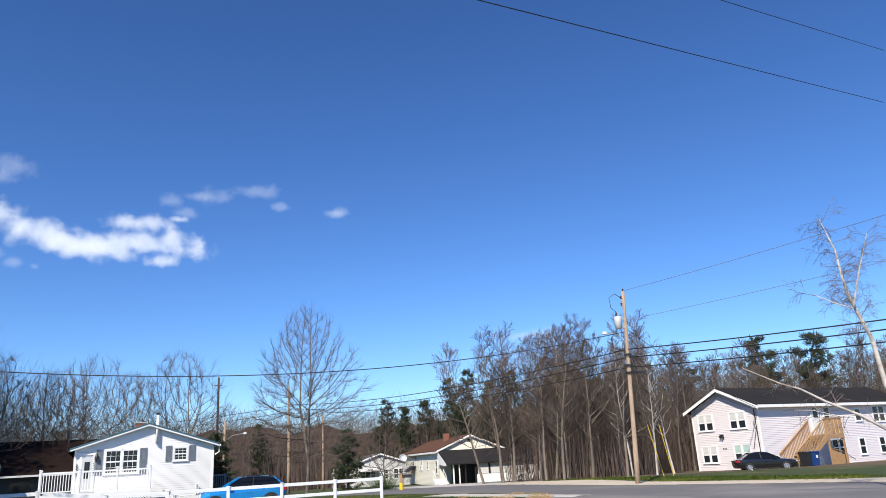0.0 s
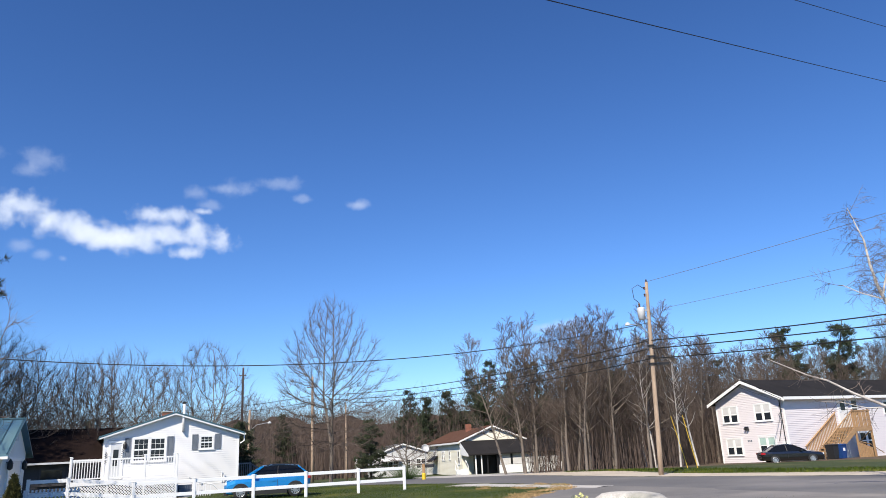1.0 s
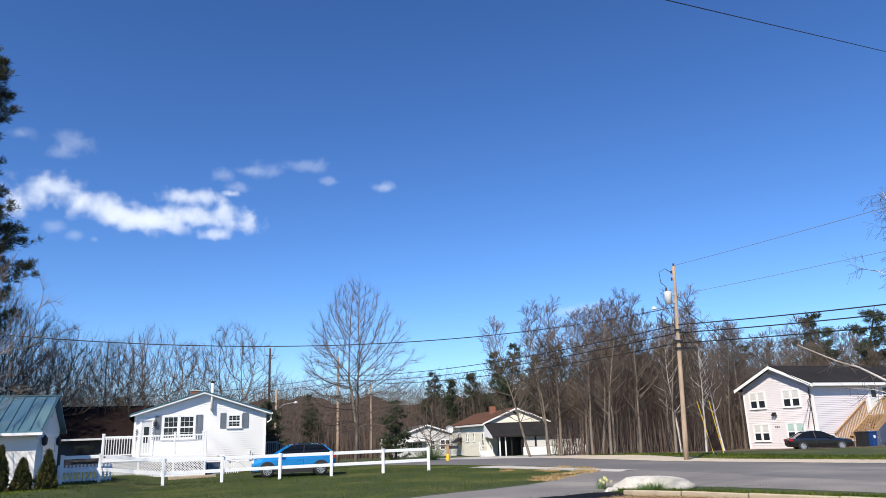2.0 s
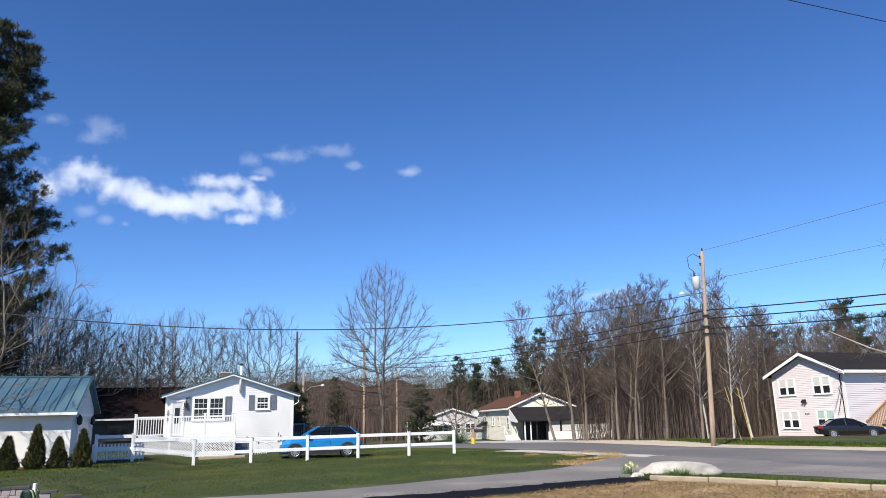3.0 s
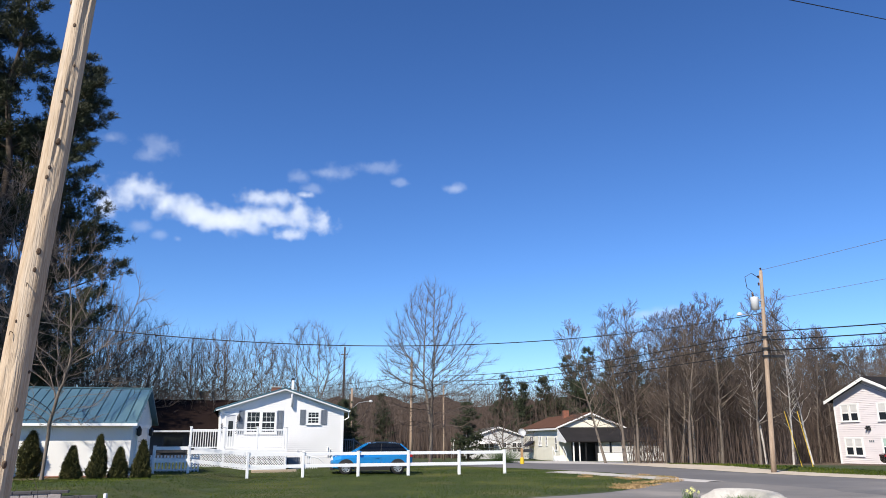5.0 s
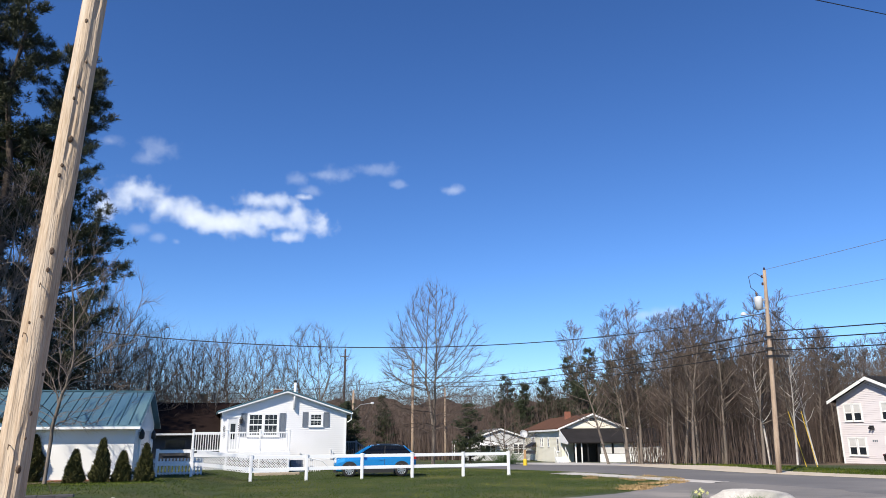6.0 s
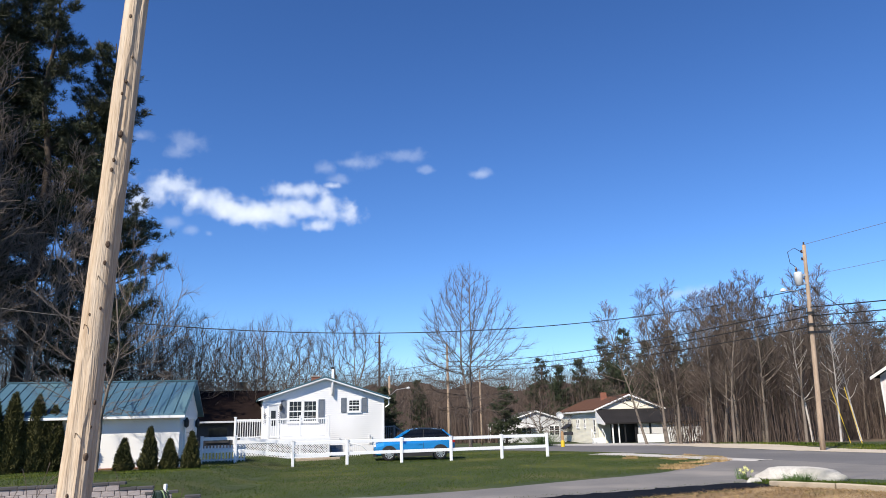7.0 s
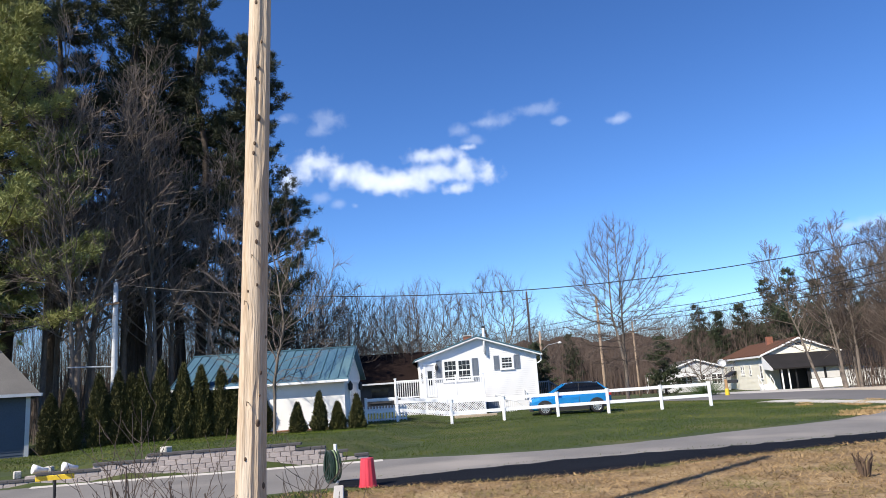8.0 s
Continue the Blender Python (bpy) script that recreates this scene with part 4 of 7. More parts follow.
# pale grey house beyond
def grey_house():
    zb = -1.15
    h = thing("house", pose(-12.6, 99.0, zb, 0, 0, 14), "light grey-sided low house behind a bare tree", "house")
    w, d, eave, peak = 8.0, 14.0, 2.9, 4.2
    part("wall", core(w, d, -0.3, eave, peak), M["silver_siding"], h)
    s = siding(B(), 0, w, 0, eave, peak, 0, 0.16)
    siding_side(s, 0, 0, d, 0, eave, -1, 0.16)
    stuff_part("siding", s, M["silver_siding"], h)
    part("roof", roof(w, d, eave, peak, 0.35, 0.3, 0.14), M["roof_grey"], h, "grey shingle roof")
    part("fascia", rake(w, eave, peak, 0.34, -0.28, 0.18), M["trim"], h)
    for x in (1.3, 2.0, 2.7, 4.4, 5.8, 6.5):
        window(h, pose(x, -0.016, 1.0), 0.6, 1.2, 2, 2, 2)
    part("awning", B().face((1.0, -0.02, 2.5), (3.6, -0.02, 2.5), (3.6, -0.8, 2.1), (1.0, -0.8, 2.1)).face((1.0, -0.02, 2.44), (1.0, -0.8, 2.04), (3.6, -0.8, 2.04), (3.6, -0.02, 2.44)), M["satin"], h, "white window awning")
    for y, z, ww, hh in ((2.5, 1.2, 0.9, 0.9), (5.5, 1.2, 0.9, 0.9)):
        window(h, pose(-0.016, y, z, 0, 0, -90), ww, hh)
    part("door", B().box(-0.06, -0.016, 9.0, 10.0, 0.1, 2.1), M["dark"], h, "dark side door")
    part("porch_roof", B().box(-1.6, 0, 8.0, 11.0, 2.45, 2.55), M["satin"], h)
    for y in (8.1, 10.9):
        part("porch_post", B().box(-1.5, -1.4, y - 0.05, y + 0.05, -0.2, 2.45), M["satin"], h)
    sat = thing("satellite_dish", pose(-4.7, 83.5, -0.75), "grey satellite dish on a tall mast", "satellite dish")
    part("mast", B().tube([(0, 0, 0), (0, 0, 2.6)], [0.06, 0.05], 8), M["steel"], sat)
    dish = B().lathe([(0.03, 0.06), (0.25, 0.0), (0.44, -0.14), (0.45, -0.14), (0.25, -0.03), (0.03, 0.03)], 18, (0, 0), "y")
    part("dish", dish, M["can"], sat, at=pose(0, -0.1, 3.0, -25, 0, 25), smooth=True)
    part("feed_arm", B().tube([(0, -0.1, 2.6), (0.05, -0.6, 2.95)], [0.02, 0.02], 5), M["steel"], sat)
    wt = single("water_tank", B().lathe([(0.3, 9.6), (2.4, 9.8), (2.6, 10.3), (2.3, 10.8), (0.2, 11.1)], 16), M["tin"], "distant silver tank among the pines", "tank", m=pose(13.5, 135, -0.5), smooth=True)
    tk = bpy.data.objects.get(wt.name)
    legs = B()
    for a in range(4):
        legs.tube([(2.0 * math.cos(a * 1.57 + 0.7), 2.0 * math.sin(a * 1.57 + 0.7), -1.5), (1.8 * math.cos(a * 1.57 + 0.7), 1.8 * math.sin(a * 1.57 + 0.7), 9.9)], [0.15, 0.15], 6)
    part("legs", legs, M["steel"], tk)


grey_house()


# slate-blue house at the far side of the hedge
def slate_house():
    h = thing("house", pose(-27.9, 20.4, 0.2, 0, 0, 236) @ pose(0, -7, 0), "slate-blue sided house corner with a grey shingle roof", "house")
    part("wall", B().box(0, 9, 0, 7, -0.6, 2.45), M["slate_siding"], h)
    s = B()
    z = -0.1
    while z < 2.4:
        s.face((0, 7.016, z), (9, 7.016, z), (9, 7.002, z + 0.13), (0, 7.002, z + 0.13))
        s.face((-0.016, 0, z), (-0.016, 7, z), (-0.002, 7, z + 0.13), (-0.002, 0, z + 0.13))
        z += 0.13
    stuff_part("siding", s, M["slate_siding"], h)
    part("corner_board", B().box(-0.04, 0.12, 6.95, 7.06, -0.5, 2.42), M["can"], h)
    rf = B().face((-0.35, 7.4, 2.42), (9.4, 7.4, 2.42), (9.4, 3.5, 5.0), (1.5, 3.5, 5.0)).face((-0.35, 7.4, 2.42), (1.5, 3.5, 5.0), (-0.35, -0.4, 2.42)).face((-0.35, -0.4, 2.42), (1.5, 3.5, 5.0), (9.4, 3.5, 5.0), (9.4, -0.4, 2.42))
    rf.face((-0.35, 7.4, 2.36), (-0.35, -0.4, 2.36), (9.4, -0.4, 2.36), (9.4, 7.4, 2.36)).face((-0.35, 7.4, 2.36), (9.4, 7.4, 2.36), (9.4, 7.4, 2.42), (-0.35, 7.4, 2.42)).face((-0.35, -0.4, 2.36), (-0.35, 7.4, 2.36), (-0.35, 7.4, 2.42), (-0.35, -0.4, 2.42))
    part("roof", rf, M["roof_grey"], h, "grey shingle hip roof")
    part("gutter", B().box(-0.45, -0.36, -0.4, 7.4, 2.3, 2.42).box(-0.4, 9.4, 7.4, 7.5, 2.3, 2.42), M["can"], h)


slate_house()


# ---- fence ----
FENCE = [(-18.0, 30.35), (-16.70, 31.05), (-14.44, 32.27), (-12.22, 33.48), (-9.90, 34.75), (-7.69, 35.94), (-5.34, 37.22), (-3.14, 38.41)]
fence = thing("fence", pose(0, 0, 0), "white two-rail vinyl post fence along the lawn", "fence")
for x, y in FENCE:
    z = gz(x, y)
    m = pose(x, y, z, random.uniform(-0.6, 0.6), random.uniform(-0.6, 0.6), 28.5)
    part("post", B().box(-0.065, 0.065, -0.065, 0.065, -0.15, 1.16, 0.012).box(-0.075, 0.075, -0.075, 0.075, 1.16, 1.19, 0.01), M["vinyl"], fence, at=m)
for (x0, y0), (x1, y1) in zip(FENCE, FENCE[1:]):
    a = math.degrees(math.atan2(y1 - y0, x1 - x0))
    L = math.hypot(x1 - x0, y1 - y0)
    dz = gz(x1, y1) - gz(x0, y0)
    for z in (0.46, 1.0):
        part("rail", B().box(0.06, L - 0.06, -0.022, 0.022, z, z + 0.145, 0.008), M["vinyl"], fence, at=pose(x0, y0, gz(x0, y0), 0, -math.degrees(math.atan2(dz, L)), a))
picket = thing("picket_fence", pose(-19.0, 31.7, 0.1, 0, 0, 30), "low white picket gate in the shade beside the deck", "fence")
part("rail", B().box(0, 2.2, 0, 0.04, 0.25, 0.33).box(0, 2.2, 0, 0.04, 0.75, 0.83), M["vinyl"], picket)
for k in range(15):
    part("picket", B().box(0.02 + k * 0.15, 0.10 + k * 0.15, -0.02, 0.0, 0.05, 0.95), M["vinyl"], picket)


# ---- utility poles and wires ----
def far_pole():
    p = thing("utility_pole", pose(10.41, 40.21, gz(10.41, 40.21) - 0.1), "tall weathered wooden utility pole leaning slightly, with a transformer", "utility pole")
    top = Vector((0.50, -0.10, 10.62))
    at = lambda z: top * (z / 10.62)
    part("shaft", B().tube([top * k / 8 for k in range(9)], [0.14 - 0.05 * k / 8 for k in range(9)], 12), M["pole_far"], p, smooth=True)
    q = at(8.9)
    can = part("transformer", B().lathe([(0.05, 8.45), (0.20, 8.48), (0.21, 9.1), (0.19, 9.16), (0.05, 9.2)], 14, (q.x - 0.42, q.y - 0.05)), M["can"], p, "pale grey transformer can", True)
    part("bushing", B().lathe([(0.04, 9.2), (0.07, 9.25), (0.04, 9.3), (0.07, 9.35), (0.03, 9.45)], 8, (q.x - 0.48, q.y - 0.05)), M["glass_insulator"], can)
    part("bracket", B().box(q.x - 0.25, q.x - 0.05, q.y - 0.08, q.y, 8.5, 8.6).box(q.x - 0.25, q.x - 0.05, q.y - 0.08, q.y, 8.95, 9.05), M["steel"], can)
    part("jumper", B().tube([(top.x - 0.1, top.y, 10.2), (top.x - 0.5, top.y, 10.5), (top.x - 0.85, top.y, 10.3), (top.x - 0.8, top.y, 9.7), (q.x - 0.48, q.y - 0.05, 9.45)], [0.018] * 5, 5), M["wire"], p)
    part("loop", B().tube([(q.x - 0.5, q.y, 8.4), (q.x - 0.9, q.y, 8.0), (q.x - 0.85, q.y, 7.4), (q.x - 0.4, q.y, 7.3), (at(7.5).x, at(7.5).y, 7.5)], [0.02] * 5, 5), M["wire"], p)
    la = part("lamp_arm", B().tube([(at(7.9).x, at(7.9).y, 7.6), (at(7.9).x - 0.6, at(7.9).y - 0.2, 8.15), (at(7.9).x - 1.2, at(7.9).y - 0.4, 8.2)], [0.03] * 3, 6), M["steel"], p)
    part("lamp_head", B().lathe([(0.03, 8.12), (0.16, 8.14), (0.14, 8.24), (0.06, 8.3)], 10, (at(7.9).x - 1.3, at(7.9).y - 0.43)), M["can"], la)
    for z in (6.95, 6.35, 5.95):
        part("clamp", B().lathe([(0.2, z), (0.2, z + 0.1)], 10, (at(z).x, at(z).y)), M["dark"], p)
    part("splice_box", B().box(at(6).x + 0.2, at(6).x + 0.9, at(6).y - 0.06, at(6).y + 0.06, 5.92, 6.06, 0.02), M["dark"], p)
    for k, z in enumerate((10.62, 10.2, 9.8)):
        part("insulator", B().lathe([(0.03, z), (0.06, z + 0.04), (0.03, z + 0.08), (0.06, z + 0.12), (0.02, z + 0.17)], 8, (at(z).x - (0.14 if k else 0), at(z).y)), M["glass_insulator"], p)


far_pole()


def near_pole():
    p = thing("utility_pole", pose(-5.031, 5.779, -0.1), "near weathered utility pole, cracked tan wood with knots", "utility pole")
    lean = Vector((0.0259, 0.0205, 1.0))
    girth = lambda z: 0.120 - 0.0012 * z + 0.042 * math.exp(-z / 2.0)
    n, rows = 28, 60
    H = 10.5
    b = B()
    rnd = random.Random(4)
    cracks = [(rnd.uniform(0, 6.28), rnd.uniform(0.3, 9), rnd.uniform(0.6, 2.6)) for _ in range(26)]
    for i in range(rows):
        z = H * i / (rows - 1)
        r0 = girth(z)
        for j in range(n):
            a = 2 * math.pi * j / n
            r = r0 * (1 + 0.018 * noise.noise(Vector((math.cos(a) * 2, math.sin(a) * 2, z * 0.5))) + 0.012 * noise.noise(Vector((math.cos(a) * 7, math.sin(a) * 7, z * 0.6))))
            for ca, cz, cl in cracks:
                if abs(z - cz) < cl / 2 and abs((a - ca + math.pi) % (2 * math.pi) - math.pi) < 0.14:
                    r -= 0.010
            b.v.append((r * math.cos(a) + lean.x * z, r * math.sin(a) + lean.y * z, z))
    for i in range(rows - 1):
        for j in range(n):
            b.f.append((i * n + j, i * n + (j + 1) % n, (i + 1) * n + (j + 1) % n, (i + 1) * n + j))
    part("shaft", b, M["pole"], p)
    for k in range(34):
        z = 0.6 + k * 0.28 + rnd.uniform(-0.12, 0.12)
        a = rnd.gauss(-0.95, 0.75)
        r = girth(z)
        s = rnd.uniform(0.007, 0.017)
        kn = B().lathe([(s * 1.5, -0.012), (s * 1.2, 0.006), (s * 0.7, 0.014), (s * 0.2, 0.010)], 9)
        m = pose(lean.x * z, lean.y * z, z) @ pose(0, 0, 0, 0, 0, math.degrees(a)) @ pose(r - 0.004, 0, 0, 0, 90, 0) @ Matrix.Diagonal((1.7, 1, 1, 1))
        part("knot", kn, M["knot"], p, at=m, smooth=True)
    for z, a in ((2.85, -1.5), (1.9, -1.2), (3.3, -1.1)):
        r = girth(z)
        part("nail", B().tube([(r * 0.9, 0, 0), (r + 0.035, 0, 0.01), (r + 0.04, 0, -0.03)], [0.004] * 3, 5), M["knot"], p, "rusty bent nail", at=pose(lean.x * z, lean.y * z, z, 0, 0, math.degrees(a)))


near_pole()


def wire(name, a, b, sag, r, material, label):
    pts = []
    for i in range(41):
        t = i / 40
        p = Vector(a).lerp(Vector(b), t)
        p.z -= sag * 4 * t * (1 - t)
        pts.append(p)
    return single(name, B().tube(pts, [r] * 41, 5), material, label, "cable", "overhead wires")


wire("overhead_cable", (10.75, 40.15, 8.2), (-28.8, 25.4, 7.72), 1.95, 0.022, M["wire"], "long sagging black cable between two poles")
for k, (za, zr, zl) in enumerate(((7.2, 6.1, 8.0), (6.75, 5.75, 7.5), (6.2, 5.3, 7.2))):
    wire("overhead_cable", (10.7, 40.15, za), (29, 15.5, zr), 0.35, 0.03, M["wire"], "thick black overhead cable along the road")
    wire("overhead_cable", (10.7, 40.15, za), (-15.34, 73.33, zl), 0.75, 0.026, M["wire"], "black overhead cable along the road")
wire("overhead_cable", (10.91, 40.11, 10.55), (29, 15.5, 11.4), 0.25, 0.012, M["thin_wire"], "thin power line from the pole top")
wire("overhead_cable", (10.85, 40.11, 8.85), (29, 15.5, 9.2), 0.25, 0.010, M["thin_wire"], "thin power line below the pole top")
wire("service_cable", (10.8, 40.15, 8.4), (22.95, 53.2, 4.25), 0.35, 0.02, M["wire"], "black service cable to the house")
wire("service_cable", (10.8, 40.15, 6.9), (22.85, 53.2, 4.1), 0.3, 0.009, M["wire"], "thin telephone cable to the house")
wire("overhead_cable", (-15.34, 73.33, 7.9), (-60, 92, 8.6), 0.9, 0.026, M["wire"], "black overhead cable along the road")
wire("overhead_cable", (-15.34, 73.33, 7.3), (-60, 92, 7.9), 0.9, 0.026, M["wire"], "black overhead cable along the road")
for (x0, y0, z0), (x1, y1, z1) in (((-4.9, 5.95, 8.12), (18.66, 26.0, 14.63)), ((-4.88, 5.96, 9.5), (20.3, 27.5, 17.86)), ((-4.86, 5.97, 10.3), (20.5, 25.0, 19.6))):
    wire("overhead_cable", (x0, y0, z0), (x1, y1, z1), 0.0, 0.011, M["wire"], "black cable overhead from the near pole")


def plain_pole(x, y, h, r, material, label, lamp=False):
    p = thing("utility_pole", pose(x, y, gz(x, y) - 0.1), label, "utility pole")
    part("shaft", B().tube([(0, 0, h * k / 4) for k in range(5)], [r - r * 0.35 * k / 4 for k in range(5)], 10), M[material], p, smooth=True)
    if lamp:
        arm = part("lamp_arm", B().tube([(0, 0, h * 0.72), (0.7, -0.2, h * 0.8), (1.7, -0.4, h * 0.82)], [0.03] * 3, 6), M["steel"], p)
        part("lamp_head", B().lathe([(0.03, -0.05), (0.17, 0), (0.15, 0.1), (0.05, 0.16)], 10), M["can"], arm, at=pose(1.85, -0.43, h * 0.81))
    else:
        part("bracket", B().box(-0.5, 0.5, -r - 0.06, -r + 0.02, h - 1.1, h - 1.0), M["knot"], p)
        part("insulator", B().lathe([(0.03, h), (0.07, h + 0.06), (0.03, h + 0.12), (0.06, h + 0.18)], 8), M["can"], p)
    return p


plain_pole(-15.34, 73.33, 10.4, 0.17, "pole_far", "weathered grey utility pole beside the road")
plain_pole(-12.9, 79, 8.0, 0.13, "pole_far", "short weathered pole near a bare tree")
plain_pole(-18.41, 62.23, 6.4, 0.13, "pole_far", "grey pole with a street lamp arm", True)
plain_pole(-29.4, 95.5, 15.0, 0.20, "pole_dark", "dark creosoted pole above the far trees")
lp = plain_pole(-28.85, 25.4, 7.6, 0.17, "can", "pale grey pole standing behind the hedge")
part("cross_pipe", B().tube([(0, 0, 3.55), (-1.3, -1.5, 3.6)], [0.03, 0.03], 6), M["can"], lp)
for (xa, ya, za), (xb, yb, zb) in (((14.11, 48.0, 0.1), (13.5, 48.15, 3.3)), ((14.68, 47.85, 0.1), (14.2, 47.96, 3.3))):
    gw = thing("guy_guard", pose(0, 0, 0), "yellow plastic guard on a guy wire", "guy wire")
    part("guard", B().tube([(xa, ya, za - 0.1), (xb, yb, zb)], [0.02, 0.02], 7), M["yellow"], gw)
    part("guy", B().tube([(xb, yb, zb), (10.9, 40.3, 7.5)], [0.008, 0.008], 4), M["steel"], gw)


# ---- trees ----
def rand_dir(rnd):
    v = Vector((rnd.gauss(0, 1), rnd.gauss(0, 1), rnd.gauss(0, 1)))
    return v.normalized()


def grow(wood, twig, rnd, p, d, length, r, level, top, up, wide, kids, rmin):
    """A limb with side limbs, down to twigs."""
    n = 4 if level < 2 else 3
    pts, rad = [p.copy()], [r]
    end = r * (0.55 if level < top else 0.4)
    for i in range(n):
        d = (d + rand_dir(rnd) * (0.10 + 0.05 * level) + Vector((0, 0, up * 0.16))).normalized()
        p = p + d * length / n
        pts.append(p.copy())
        rad.append(max(r + (end - r) * (i + 1) / n, rmin))
    (wood if level < 2 else twig).tube(pts, rad, (8, 6, 4, 3, 3)[min(level, 4)], False)
    if level >= top:
        return
    count = kids[min(level, len(kids) - 1)]
    for k in range(count):
        t = 0.25 + 0.75 * (k + rnd.random()) / count if level else 0.35 + 0.65 * (k + rnd.random()) / count
        i = min(int(t * n), n - 1)
        q = pts[i].lerp(pts[i + 1], t * n - i)
        side = rand_dir(rnd)
        side = (side - d * side.dot(d)).normalized()
        nd = (d * (1 - wide * 0.5) + side * wide * rnd.uniform(0.7, 1.2) + Vector((0, 0, up * 0.25))).normalized()
        grow(wood, twig, rnd, q, nd, length * rnd.uniform(0.55, 0.80) * (1.15 - 0.45 * t), max(rad[i] * rnd.uniform(0.45, 0.65), rmin), level + 1, top, up, wide, kids, rmin)


def oval_tree(seed, h, r, clear, reach, limbs, top, kids, rmin, leaders=2):
    """A tree whose leaders run up to a rounded crown, with ascending limbs longest below the middle."""
    rnd = random.Random(seed)
    wood, twig = B(), B()
    base = [Vector((0, 0, 0)), Vector((0.02, 0, 0.15)), Vector((0.03, 0.02, clear * 0.5)), Vector((0.05, 0.0, clear))]
    wood.tube(base, [r * 1.5, r * 1.15, r, r * 0.92], 10, False)
    for k in range(leaders):
        a = math.pi * 2 * k / leaders + rnd.uniform(-0.4, 0.4)
        lean = 0.02 if k == 0 else 0.17
        p, d, pts, rad = base[-1].copy(), Vector((math.cos(a) * lean * 2.2, math.sin(a) * lean * 2.2, 1)).normalized(), [base[-1].copy()], [r * (0.8 if k == 0 else 0.6)]
        top_h = h * (1.0 if k == 0 else rnd.uniform(0.8, 0.92))
        for i in range(9):
            d = (d + rand_dir(rnd) * 0.07 + Vector((0, 0, 0.12))).normalized()
            p = p + d * (top_h - clear) / 9
            pts.append(p.copy())
            rad.append(max(rad[0] * (1 - (i + 1) / 9.3), rmin * 1.5))
        wood.tube(pts, rad, 7, False)
        for j in range(limbs // leaders):
            t = 0.92 * (j + rnd.random()) / (limbs // leaders)
            i = min(int(t * 9), 8)
            q = pts[i].lerp(pts[i + 1], t * 9 - i)
            b = rnd.uniform(0, 6.283) if leaders == 1 else a + rnd.uniform(-2.0, 2.0)
            ln = reach * (0.62 + 0.5 * math.sin(math.pi * min(1, 0.18 + t * 0.8))) * (1 - 0.52 * t) * rnd.uniform(0.7, 1.1)
            rise = 0.55 + 0.9 * t + rnd.uniform(-0.2, 0.2)
            nd = Vector((math.cos(b), math.sin(b), rise)).normalized()
            grow(wood, twig, rnd, q, nd, ln, max(rad[i] * rnd.uniform(0.35, 0.6), rmin * 2), 1, top, 0.5, 0.68, kids, rmin)
    return wood, twig


def tree_kind(name, wood, twig, bark, twigs):
    return wood.mesh(name + "_trunk", M[bark], True), twig.mesh(name + "_crown", M[twigs])


def put_tree(kind, x, y, scale=1.0, turn=0.0, label="leafless grey-brown deciduous tree", group="", z=None, tilt=(0, 0), name="tree"):
    t = thing(name, pose(x, y, (gz(x, y) if z is None else z) - 0.08, tilt[0], tilt[1], turn) @ Matrix.Diagonal((scale, scale, scale, 1)), label, "tree", group)
    part("trunk", kind[0], None, t)
    part("crown", kind[1], None, t)
    return t


